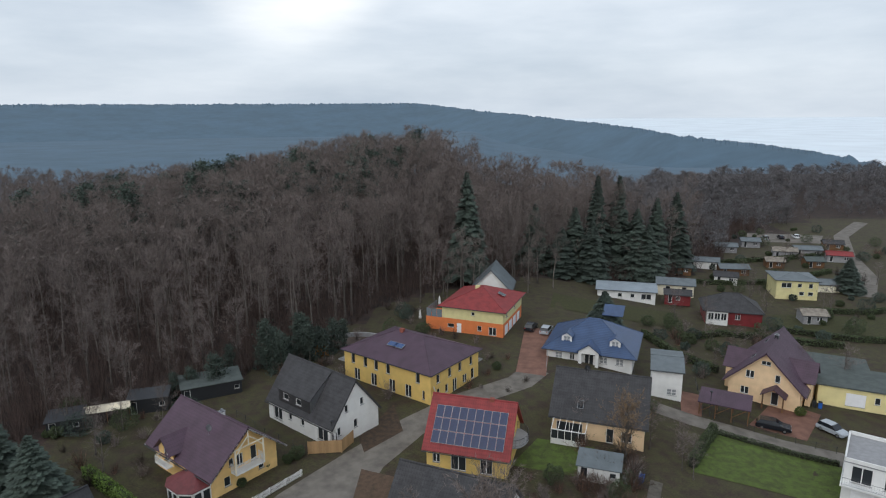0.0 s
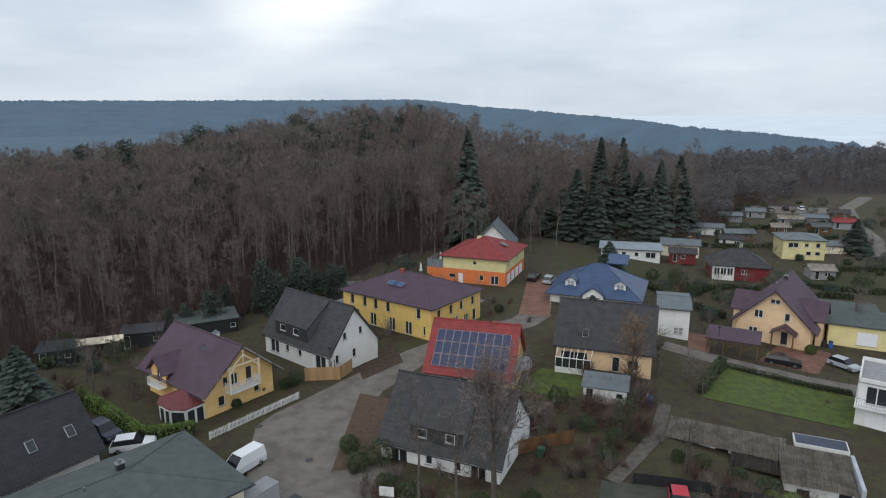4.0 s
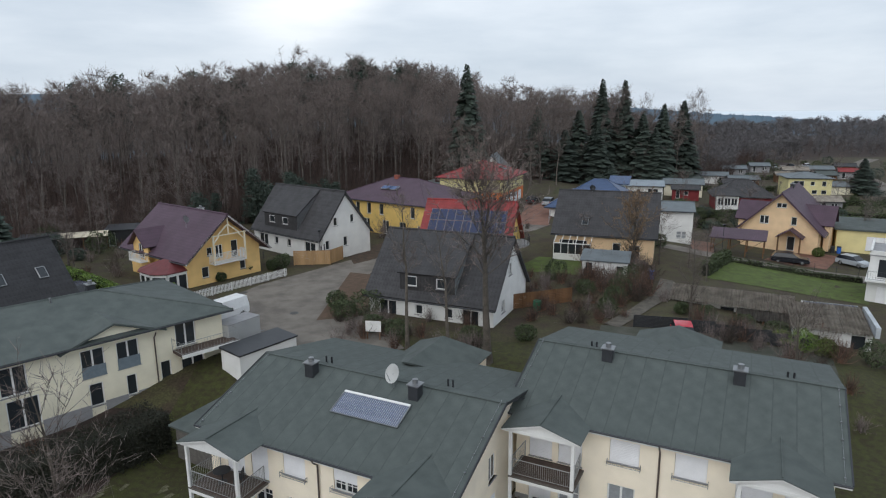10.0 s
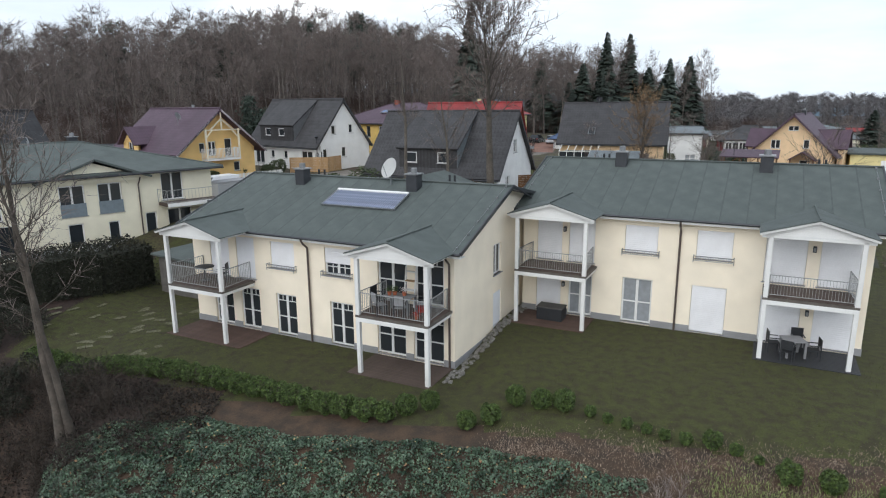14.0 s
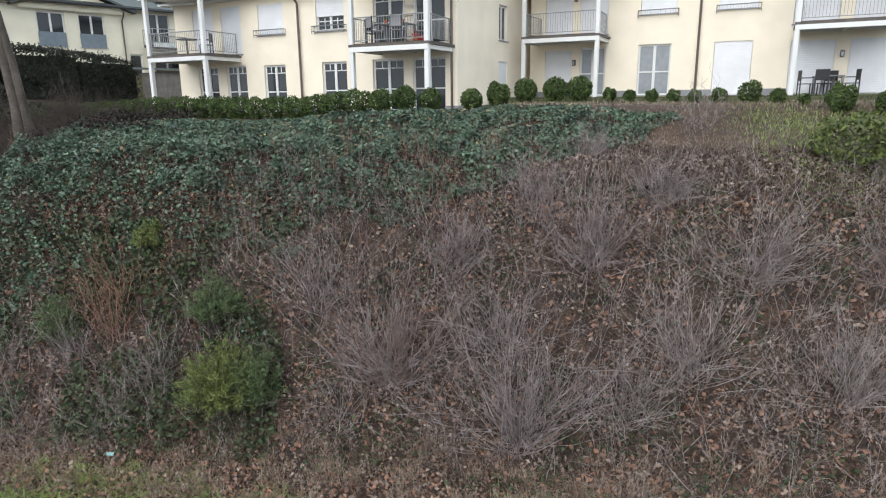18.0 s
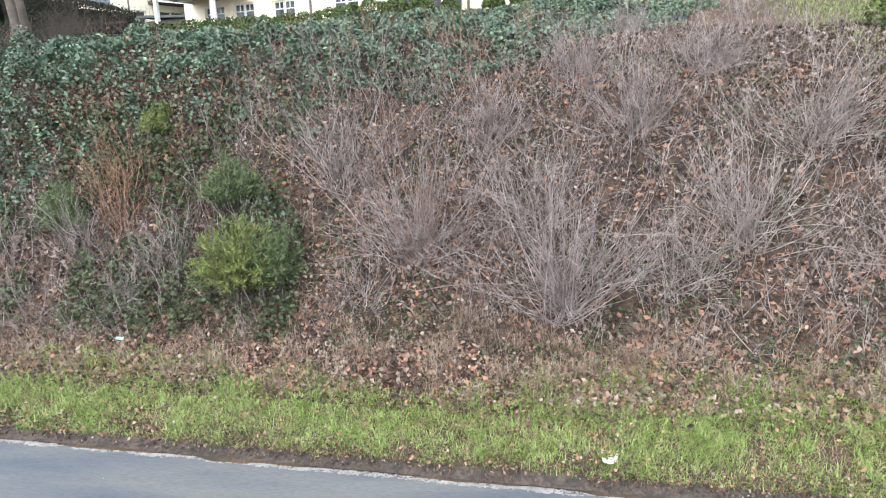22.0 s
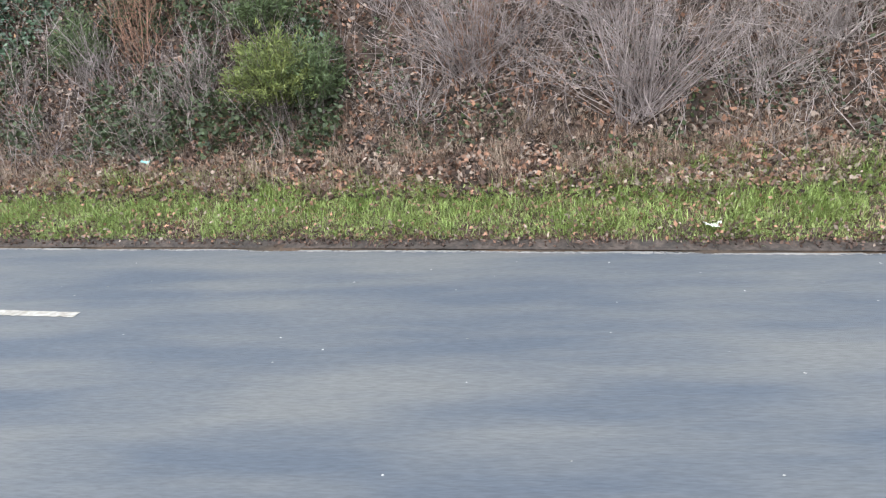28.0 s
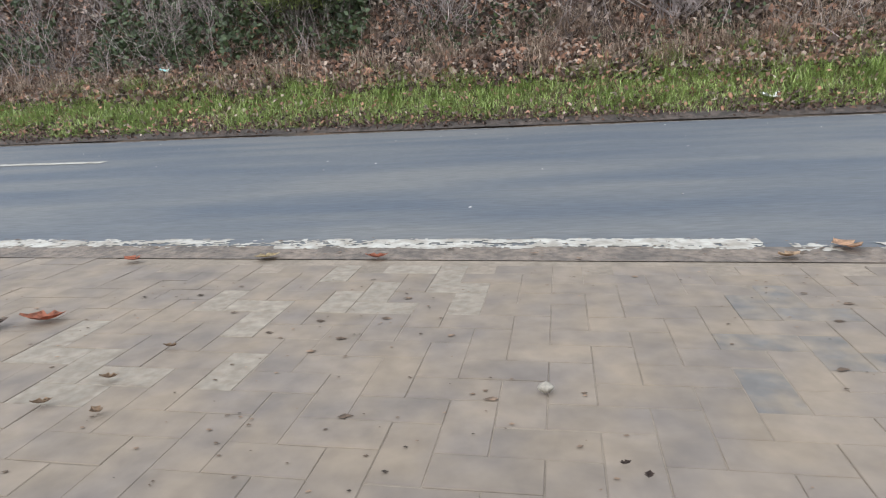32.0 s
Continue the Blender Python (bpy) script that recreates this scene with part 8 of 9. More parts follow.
board_fence((-18.0, 75.9), (-17.0, 78.6), "pale timber privacy fence by the terrace")
mesh_fence(((-22.4, 75.2), (-30, 80), (-36, 85)), "dark wire garden fence")
mesh_fence(((36, 91.5), (44, 88), (51, 84.8)), "dark garden fence by the lane")
mesh_fence(((35, 93.0), (36.5, 99), (38, 106)), "dark wire fence by the drive")
mesh_fence(((11.8, 104), (13.0, 113), (15, 124)), "pale garden fence by the drive", 1.2, 2.5, PLINTH)
mesh_fence(((30, 98), (27.0, 103), (28, 113)), "grey wire garden fence", 1.2)
board_fence((14.8, 54.3), (30.4, 51.8), "dark low board fence by the courtyard", 1.1, DARKP, 2.2)
board_fence((3.6, 58.5), (10.2, 61.5), "weathered board fence between gardens", 1.5, BROWNW)
mesh_fence(((51, 100), (55, 92), (58, 88)), "dark wire fence by the drive")


TYRE = mat("tyre_rubber", lin(34, 34, 36), 0.85, 0.05, 1.0, 20.0, 0.05)
CARGL = mat("car_glass", lin(30, 34, 40), 0.08, 0.02, 1.0, 10.0, 0.0)


def car(label, m, paint, length=4.4, width=1.8, height=1.5, kind="hatch", name="car"):
    """A car with body, glass house, roof, wheels, lamps; its nose towards +x."""
    pm = mat(paint[0], paint[1], 0.25, 0.03, 1.0, 10.0, 0.0)
    root = thing(name, label, "car", m)
    L, W, H = length, width, height
    belt = 0.62 * H if kind != "van" else 0.55 * H
    if kind == "van":
        low = [(-L / 2, 0.35), (-L / 2, belt), (L * 0.28, belt), (L * 0.47, belt * 0.86), (L / 2, 0.55), (L / 2, 0.28), (-L / 2 + 0.1, 0.25)]
        cab = [(-L / 2 + 0.02, belt), (-L / 2 + 0.12, H), (L * 0.12, H), (L * 0.33, belt)]
    else:
        low = [(-L / 2, 0.4), (-L / 2 + 0.05, belt), (L * 0.22, belt), (L * 0.46, belt * 0.84), (L / 2, 0.55), (L / 2 - 0.02, 0.28), (-L / 2 + 0.08, 0.26)]
        cab = [(-L / 2 + 0.12, belt), (-L / 2 + 0.55, H - 0.04), (-L * 0.1, H), (L * 0.06, H - 0.03), (L * 0.24, belt)]

    def extrude(prof, w0, w1, z0, z1):
        bm = bmesh.new()
        rows_ = []
        for s in (-1, 1):
            rows_.append([bm.verts.new((x, s * (w0 + (w1 - w0) * min(max((z - z0) / (z1 - z0), 0), 1)) / 2, z)) for x, z in prof])
        bm.faces.new(rows_[0][::-1])
        bm.faces.new(rows_[1])
        n = len(prof)
        for i in range(n):
            bm.faces.new((rows_[0][i], rows_[0][(i + 1) % n], rows_[1][(i + 1) % n], rows_[1][i]))
        bmesh.ops.recalc_face_normals(bm, faces=bm.faces)
        return bm

    bm = extrude(low, W, W, 0, 1)
    bmesh.ops.bevel(bm, geom=bm.edges[:], offset=0.05, segments=2, affect="EDGES")
    body = part("body", bm, pm, root)
    part("glass_house", extrude(cab, W - 0.08, W * 0.78, belt, H), CARGL if kind != "van" else pm, root, "dark car windows" if kind != "van" else "white van body")
    top = [(x, z + 0.012) for x, z in cab[1:-1]]
    bm = extrude(top + [(x, z - 0.05) for x, z in top[::-1]], W * 0.8, W * 0.8, belt, H)
    part("roof", bm, pm, root)
    if kind == "van":
        part("side_window", boxed(-0.1, 0.55, -W / 2 + 0.035, -W / 2 + 0.05, belt + 0.08, H - 0.25), CARGL, root)
        part("side_window", boxed(-L * 0.38, -0.3, -W / 2 + 0.035, -W / 2 + 0.05, belt + 0.08, H - 0.25), CARGL, root)
        part("windscreen", prism(bmesh.new(), [(L * 0.13, -W * 0.36, H - 0.02), (L * 0.13, W * 0.36, H - 0.02), (L * 0.325, W * 0.42, belt + 0.03), (L * 0.325, -W * 0.42, belt + 0.03)], 0.01), CARGL, root)
    wh = mesh_of(tube(bmesh.new(), [(0, -0.1, 0), (0, 0.1, 0)], 0.32, 16), "tyre", TYRE)
    rm_ = mesh_of(tube(bmesh.new(), [(0, -0.11, 0), (0, 0.11, 0)], 0.19, 10), "rim", METAL)
    for x in (-L * 0.31, L * 0.31):
        for y in (-W / 2 + 0.1, W / 2 - 0.1):
            t = share("tyre", wh, root, pose(x, y, 0.32))
            share("rim", rm_, t)
    for y in (-W / 2 + 0.25, W / 2 - 0.25):
        part("headlight", boxed(L / 2 - 0.14, L / 2 - 0.005, y - 0.16, y + 0.16, 0.56, 0.7, 0.02), METAL, root, "clear headlight")
        part("tail_light", boxed(-L / 2 - 0.01, -L / 2 + 0.04, y - 0.1, y + 0.1, 0.7, 0.9), mat("red_lamp", lin(150, 30, 30), 0.3), root, "red tail light")
    return root


def car_at(x, y, rot, *a, **k):
    return car(a[0], pose(x, y, ground_z(x, y) + 0.06, 0, 0, rot), *a[1:], **k)


WHITEP, BLACKP, SILVERP, REDP, BLUEP = ("white_car_paint", lin(232, 234, 236)), ("black_car_paint", lin(34, 36, 42)), ("silver_car_paint", lin(170, 176, 182)), ("red_car_paint", lin(186, 40, 56)), ("navy_car_paint", lin(38, 44, 62))
car_at(-22.7, 54.4, -118, "white panel van parked before the apartments", WHITEP, 4.6, 1.85, 1.85, "van", name="van")
car_at(18.0, 50.6, -100, "red car parked in the courtyard", REDP, 4.0, 1.75, 1.45)
car_at(-40.2, 60.0, -30, "dark blue car parked by the hedge", BLUEP, 4.6, 1.9, 1.6)
car_at(-35.6, 57.6, 20, "white car parked by the hedge", WHITEP, 4.3, 1.8, 1.5)
car_at(45.0, 91.2, -24, "black estate car on the paved drive", BLACKP, 4.9, 1.9, 1.55)
car_at(53.6, 91.0, -60, "silver car parked by the fence", SILVERP, 4.2, 1.8, 1.5)
car_at(10.6, 124.5, 70, "dark car parked beside the villa", BLACKP, 4.5, 1.8, 1.5)
car_at(13.6, 123.0, 70, "grey car parked beside the villa", SILVERP, 4.5, 1.8, 1.5)
car_at(-28.5, 92.2, 150, "dark car behind the white house", BLUEP, 4.4, 1.8, 1.5)
for i_ in range(3):
    car_at(106 + i_ * 6, 240 + i_, 80, "parked car in the distant car park", (SILVERP, BLACKP, WHITEP)[i_], 4.4, 1.8, 1.5)


def shed(name, label, x, y, rot, w, d, h, wall_m, roof_m, slope=0.3, over=0.25, door=True, z=None, cat="shed"):
    """A small building with a lean-to roof, door and window."""
    root = thing(name, label, cat, put(x, y, rot, z=z))
    walls(root, w, d, -0.4, h, {0: [(0.3, 0.05, 0.9, min(1.95, h - 0.2), "plain")] + ([(w - 1.2, 0.9, 0.8, 0.7, "plain")] if w > 2.6 else [])} if door else {}, wall_m, 0.12)
    part("roof", prism(bmesh.new(), [(-over, -over, h + 0.12), (w + over, -over, h + 0.12), (w + over, d + over, h + 0.12 + slope), (-over, d + over, h + 0.12 + slope)], 0.12), roof_m, root)
    return root


tb_ = thing("trailer", "grey box trailer parked by the shed", "trailer", pose(-18.8, 48.2, ground_z(-18.8, 48.2) + 0.05, 0, 0, 60))
part("body", boxed(-1.6, 1.6, -0.85, 0.85, 0.5, 2.2, 0.03), mat("grey_trailer", lin(166, 168, 168), 0.5, 0.05), tb_)
part("roof", boxed(-1.62, 1.62, -0.87, 0.87, 2.2, 2.26), PLINTH, tb_)
for y_ in (-0.8, 0.8):
    part("tyre", tube(bmesh.new(), [(0, y_ - 0.1, 0.32), (0, y_ + 0.1, 0.32)], 0.32, 14), TYRE, tb_)
part("drawbar", tube(bmesh.new(), [(1.6, 0, 0.5), (2.6, 0, 0.45)], 0.05, 6), METAL, tb_)
shed("garage", "white garage with a dark felt roof", -16.7, 43.1, 57, 5.4, 2.4, 2.1, WWALL, DARKM, 0.15, 0.1, False)
shed("garage", "low grey garage with a grey felt roof", -15.35, 34.65, 67, 8.0, 3.2, 2.2, mat("grey_brick_wall", lin(104, 100, 96), 0.9, 0.15, 1.0, 20.0, 0.3), FELT, 0.2, 0.3, True)
shed("garden_shed", "dark garden shed with white trimmed window", -52.5, 84.5, 20, 5.5, 3.2, 2.3, DARKP, DARKM)
shed("garden_shed", "low dark garden shed", -60.5, 77.5, 25, 4.5, 3.5, 2.1, DARKP, DARKM)
shed("garden_shed", "low dark carport with felt roof", -46.0, 88.5, 30, 9.0, 5.0, 2.3, DARKP, FELT)
aw = thing("awning", "long cream awning beside the dark shed", "awning", put(-57.0, 80.5, 25))
part("canopy", prism(bmesh.new(), [(0, 0, 2.0), (6.2, 0, 2.0), (6.2, 1.6, 2.5), (0, 1.6, 2.5)], 0.06), mat("cream_awning", lin(226, 214, 190), 0.8), aw)
for x_ in (0.1, 3.1, 6.1):
    part("post", boxed(x_ - 0.04, x_ + 0.04, 0.1, 0.18, -0.2, 2.05), BROWNW, aw)
shed("garden_hut", "ochre timber hut with a dark roof", -31.5, 107.0, 20, 4.0, 4.0, 2.3, mat("orange_timber", lin(196, 136, 70), 0.8), DARKM)
shed("garden_shed", "white garden shed with a grey roof", 12.6, 71.2, -15, 5.0, 3.0, 2.0, WWALL, TILE_GREY, 0.6)
# carport of the peach house
cp = thing("carport", "open timber carport with maroon tiled roof", "carport", put(34.6, 93.4, -25))
part("roof", prism(bmesh.new(), [(-0.3, -0.6, 2.3), (7.2, -0.6, 2.3), (7.2, 3.6, 3.1), (-0.3, 3.6, 3.1)], 0.14), TILE_PUR, cp)
for x_ in (0, 2.3, 4.6, 6.9):
    part("post", boxed(x_ - 0.07, x_ + 0.07, -0.3, -0.16, -0.3, 2.3), BROWNW, cp, "brown timber post")
    part("post", boxed(x_ - 0.07, x_ + 0.07, 3.2, 3.34, -0.3, 2.9), BROWNW, cp, "brown timber post")
for i_ in range(3):
    part("brace", tube(bmesh.new(), [(2.3 * i_ + 0.1, -0.23, 0.6), (2.3 * i_ + 2.2, -0.23, 2.2)], 0.05, 4), BROWNW, cp)
# yellow garages
YG = thing("garage_block", "pale yellow garage block with grey flat roof", "garage", put(56.5, 101.5, -22, z=7.6))
walls(YG, 13, 8, -0.5, 3.0, {0: [(4.0, 0.02, 2.8, 2.2, "shutter"), (8.0, 0.9, 0.8, 1.2, "plain"), (9.6, 0.05, 0.9, 2.0, "plain")]}, mat("pale_yellow_render", lin(232, 218, 160), 0.85, 0.06))
part("roof", prism(bmesh.new(), [(-0.4, -0.4, 3.3), (13.4, -0.4, 3.3), (13.4, 8.4, 3.6), (-0.4, 8.4, 3.6)], 0.25), FELT, YG)
shed("garage", "long low garage with a grey green roof", 58.0, 112.0, -22, 11, 6, 2.8, CREAM, FELT, 0.2, 0.3, False)
# white modern house
WB = thing("modern_house", "white cubic modern house with roof terrace", "house", put(45.3, 73.2, -32, z=7.2))
walls(WB, 9, 8, -0.5, 3.0, {3: [(0.6, 0.1, 1.8, 2.1, "double"), (3.2, 0.1, 2.6, 2.1, "double"), (6.6, 0.4, 0.8, 1.7, "plain")], 0: [(1.0, 0.05, 2.4, 2.2, "shutter"), (4.6, 0.05, 2.4, 2.2, "shutter")]}, WWALL)
part("terrace_floor", boxed(-0.2, 9.2, -1.2, 8.2, 3.0, 3.2), WWALL, WB)
walls(WB, 7.5, 8, 3.2, 5.8, {3: [(0.8, 3.3, 1.6, 2.2, "double"), (3.6, 3.3, 3.2, 2.2, "double")], 0: [(0.8, 3.3, 2.2, 2.2, "double"), (4.2, 3.3, 2.2, 2.2, "double")]}, WWALL, names=("upper_front_wall", "upper_right_wall", "upper_back_wall", "upper_left_wall"))
part("roof", boxed(-0.1, 7.6, -0.1, 8.1, 5.8, 5.95), PLINTH, WB)
for a_ in ((-0.1, 7.6, -0.1, 0.1), (-0.1, 7.6, 7.9, 8.1), (-0.1, 0.1, -0.1, 8.1), (7.4, 7.6, -0.1, 8.1)):
    part("parapet", boxed(*a_, 5.95, 6.4), WWALL, WB, "white parapet")
rail(WB, ((0, -1.1, 3.2), (9.1, -1.1, 3.2), (9.1, 8.0, 3.2)), 1.0, 0.25, DARKM)
# long shed with corrugated roof
LS = thing("long_shed", "long old shed with a weathered corrugated roof", "shed", put(21.05, 64.15, -23.5, z=8.2))
ws = [(1.2, 0.05, 1.6, 1.9, "plain"), (4.4, 0.05, 1.4, 1.9, "plain"), (7.6, 0.6, 1.2, 1.0, "plain")]
walls(LS, 10.5, 2.9, -0.8, 2.2, {0: ws}, WWALL, 0.15)


def corrugated(x0, x1, y0, z0, y1, z1, step=0.3):
    """A corrugated sheet between two level edges."""
    bm, rows_ = bmesh.new(), []
    n = int((x1 - x0) / (step / 4))
    for i in range(n + 1):
        x = x0 + (x1 - x0) * i / n
        dz = 0.06 * math.sin(2 * math.pi * (x - x0) / step)
        rows_.append([bm.verts.new((x, y0 + (y1 - y0) * k / 3, z0 + (z1 - z0) * k / 3 + dz)) for k in range(4)])
    for a, b in zip(rows_, rows_[1:]):
        for k in range(3):
            bm.faces.new((a[k], b[k], b[k + 1], a[k + 1]))
    bmesh.ops.solidify(bm, geom=bm.faces[:], thickness=0.02)
    return bm


for k_ in range(5):
    part("roof_sheet", corrugated(-0.5 + k_ * 2.3, -0.5 + (k_ + 1) * 2.3 - 0.01, -0.8, 2.25 + 0.01 * (k_ % 2), 2.9, 3.05), ETERNIT, LS, "weathered corrugated roof sheet")
part("lean_to_roof", corrugated(6.0, 10.8, -2.6, 1.7, -0.6, 2.2), mat("dark_corrugated", lin(88, 82, 76), 0.9, 0.2, 1.0, 8.0, 0.3), LS, "dark lean-to roof")
for x_ in (6.2, 8.4, 10.6):
    part("post", boxed(x_ - 0.06, x_ + 0.06, -2.5, -2.38, -0.6, 1.7), BROWNW, LS)
part("post", tube(bmesh.new(), [(-0.4, -0.7, -0.4), (-0.3, -0.7, 2.2)], 0.05, 5), WPAINT, LS)
LS2 = thing("long_shed", "lower old shed with a broad corrugated roof", "shed", put(29.4, 56.0, -20, z=8.2))
walls(LS2, 6.0, 5.8, -0.8, 2.1, {0: [(1.0, 0.6, 1.2, 1.0, "plain"), (4.4, 0.05, 1.2, 1.9, "plain")]}, WWALL, 0.15)
for k_ in range(3):
    part("roof_sheet", corrugated(-0.3 + k_ * 2.1, -0.3 + (k_ + 1) * 2.1 - 0.01, -0.5, 2.2 + 0.01 * (k_ % 2), 6.2, 2.8), ETERNIT, LS2, "weathered corrugated roof sheet")
part("end_board", boxed(6.1, 6.45, -0.4, 6.1, 2.0, 2.95), mat("pale_board", lin(186, 192, 198), 0.6), LS2, "pale boarded gable end")
pl = thing("paddling_pool", "dark covered pool frame behind the shed", "pool", put(34.6, 65.2, -20))
part("frame", boxed(0, 5.2, 0, 2.4, 0, 0.5), WPAINT, pl, "pale pool frame")
part("cover", boxed(0.12, 5.08, 0.12, 2.28, 0.5, 0.52), mat("navy_cover", lin(54, 62, 84), 0.5), pl, "dark blue pool cover")
# blue bins in their pen
pen = thing("bin_pen", "weathered timber bin pen", "bin pen", put(19.2, 69.6, 60))
for a_ in ((0, 2.6, 0, 0.08), (0, 2.6, 1.5, 1.58), (0, 0.08, 0.08, 1.5)):
    part("panel", boxed(*a_, 0, 1.2), PLINTH, pen)
for k_ in range(2):
    bn = thing("wheelie_bin", "blue wheelie bin in the timber pen", "bin", put(20.0 + 0.45 * k_, 70.9 + 0.6 * k_, 60), "blue bins")
    part("body", boxed(-0.27, 0.27, -0.33, 0.33, 0.05, 1.0, 0.04), mat("blue_plastic", lin(40, 104, 196), 0.5), bn)
    part("lid", boxed(-0.29, 0.29, -0.36, 0.36, 1.0, 1.07, 0.02), mat("blue_plastic", lin(40, 104, 196)), bn)
for k_ in range(3):
    bn = thing("wheelie_bin", "dark wheelie bin by the garage", "bin", put(54.5 + 0.8 * k_, 100.2 - 0.3 * k_, -22), "dark bins")
    part("body", boxed(-0.27, 0.27, -0.33, 0.33, 0.0, 1.0, 0.04), DARKP if k_ < 2 else mat("blue_plastic", lin(40, 104, 196)), bn)
    part("lid", boxed(-0.29, 0.29, -0.36, 0.36, 1.0, 1.07, 0.02), DARKP, bn)
wt = thing("water_butt", "green plastic water butt by the white house", "water butt", put(6.6, 58.6, 0))
part("body", tube(bmesh.new(), [(0, 0, 0), (0, 0, 0.5), (0, 0, 0.95)], (0.35, 0.42, 0.38), 14), mat("green_plastic", lin(44, 110, 80), 0.5), wt)
part("lid", tube(bmesh.new(), [(0, 0, 0.95), (0, 0, 1.0)], 0.4, 14), mat("green_plastic", lin(44, 110, 80)), wt)
# blank notice board by the lane
sg = thing("notice_board", "blank white notice board on two posts", "sign", put(-7.8, 49.9, -6))
part("board", boxed(-0.68, 0.68, -0.03, 0.0, 0.75, 1.7, 0.01), WPAINT, sg, "plain white board")
for x_ in (-0.55, 0.55):
    part("post", boxed(x_ - 0.04, x_ + 0.04, 0.0, 0.07, -0.2, 1.75), BROWNW, sg)
for x_, y_ in ((-16.7, 56.5), (-24.2, 63.0)):
    mh = thing("manhole_cover", "round dark manhole cover in the lane", "manhole cover", pose(x_, y_, ground_z(x_, y_) + 0.055))
    part("frame", tube(bmesh.new(), [(0, 0, -0.02), (0, 0, 0.01)], 0.42, 20), DARKM, mh)
    part("cover", tube(bmesh.new(), [(0, 0, 0.0), (0, 0, 0.015)], 0.33, 20), mat("cast_iron", lin(70, 68, 66), 0.6), mh)
# white curved garden wall behind the ochre house
gw_ = thing("garden_wall", "pale curved garden wall behind the ochre house", "garden wall", Matrix.Identity(4))
arc_ = [(-33.0 + 15.5 * k / 12, 113.2 + 5.2 * math.sin(math.pi * k / 12 * 0.8)) for k in range(13)]
for a_, b_ in zip(arc_, arc_[1:]):
    part("wall_block", prism(bmesh.new(), [(a_[0], a_[1], ground_z(*a_) + 0.9), (b_[0], b_[1], ground_z(*b_) + 0.9), (b_[0] + 0.1, b_[1] + 0.4, ground_z(*b_) + 0.9), (a_[0] + 0.1, a_[1] + 0.4, ground_z(*a_) + 0.9)], 1.3), PLINTH, gw_)
for x_, y_ in ((-13.0, 131.0), (-9.5, 141.5)):
    sg = tagged(new("garden_statue", mesh_of(tube(bmesh.new(), [(0, 0, 0), (0, 0, 0.5), (0, 0, 0.55), (0, 0, 1.0), (0, 0, 1.5), (0, 0, 1.62), (0, 0, 1.9)], (0.35, 0.32, 0.2, 0.26, 0.2, 0.1, 0.12), 10), "garden_statue", WWALL, True)), "plain white garden statue on a plinth", "statue")
    sg.matrix_basis = pose(x_, y_, ground_z(x_, y_))
# street lamps
for x_, y_ in ((-19.4, 76.6), (36.0, 92.8)):
    lp = thing("street_lamp", "slender dark street lamp by the lane", "street lamp", put(x_, y_, 0))
    part("pole", tube(bmesh.new(), [(0, 0, -0.1), (0, 0, 4.0)], (0.06, 0.04), 8), DARKM, lp)
    part("head", tube(bmesh.new(), [(0, 0, 4.0), (0, 0, 4.25), (0, 0, 4.35)], (0.1, 0.28, 0.05), 10), DARKM, lp)

# houses behind: grey gable house, white flat house, red house, yellow house, allotment huts
house("grey_gable_house", "white house with a steep slate grey roof", put(-2.0, 143.0, -8, z=11.5), 9, 9, 3.0, 7.6, WWALL, TILE_GREY, {0: [(2, 0.9, 1.2, 1.2, "double"), (5, 0.9, 1.2, 1.2, "double")]}, axis="y")
house("white_flat_house", "long white bungalow with a pale grey roof", put(29.5, 156.0, -11, z=8.4), 14, 8, 2.6, 3.4, WWALL, mat("pale_sheet", lin(140, 150, 158), 0.6, 0.08), {0: [(1, 0.7, 1.4, 1.2, "double"), (5, 0.9, 1.0, 1.0, "plain"), (8, 0.9, 1.0, 1.0, "plain"), (10.6, 0.6, 2.4, 1.4, "double")]}, axis="x")
house("red_house", "dark red house with a slate grey hipped roof", put(51.5, 142.0, -12, z=7.6), 12, 9, 2.9, 5.8, REDWOOD, TILE_DK, {0: [(6.4, 0.9, 1.1, 1.2, "double")]}, roof="hip")
red = bpy.data.objects["red_house"]
wbay = part("bay_window", wall_bm(4.4, -0.3, 3.0, [(0.25, 0.9, 1.2, 1.6), (1.6, 0.9, 1.2, 1.6), (2.95, 0.9, 1.2, 1.6)], 0.2), WPAINT, red, "white bay window")
wbay.matrix_basis = pose(0.3, -1.2, 0)
for x_ in (0.25, 1.6, 2.95):
    window(wbay, pose(x_, 0, 0.9), 1.2, 1.6, "double")
part("bay_side", boxed(0.3, 0.5, -0.99, -0.01, -0.3, 3.0), WPAINT, red)
part("bay_side", boxed(4.5, 4.7, -0.99, -0.01, -0.3, 3.0), WPAINT, red)
part("bay_roof", prism(bmesh.new(), [(0.0, -1.6, 3.05), (5.0, -1.6, 3.05), (4.0, 1.6, 4.3), (1.0, 1.6, 4.3)], 0.14), TILE_DK, red, "slate grey bay roof")
bay = thing("red_cabin", "small red timber cabin with white trim", "cabin", put(46.0, 155.0, -14, z=7.9))
walls(bay, 6, 4, -0.4, 2.3, {0: [(0.8, 0.1, 0.9, 2.0, "plain"), (2.6, 0.9, 1.0, 1.0, "plain")]}, REDWOOD, 0.15)
gable_roof(bay, 6, 4, 2.3, 3.0, TILE_DK, 0.4, 0.4)
house("grey_bungalow", "pale bungalow with a low grey roof", put(46.5, 164.0, -14, z=8.0), 9, 6, 2.4, 3.3, BEIGE, TILE_GREY, {0: [(2, 0.9, 1.2, 1.0, "plain"), (6, 0.9, 1.2, 1.0, "plain")]})
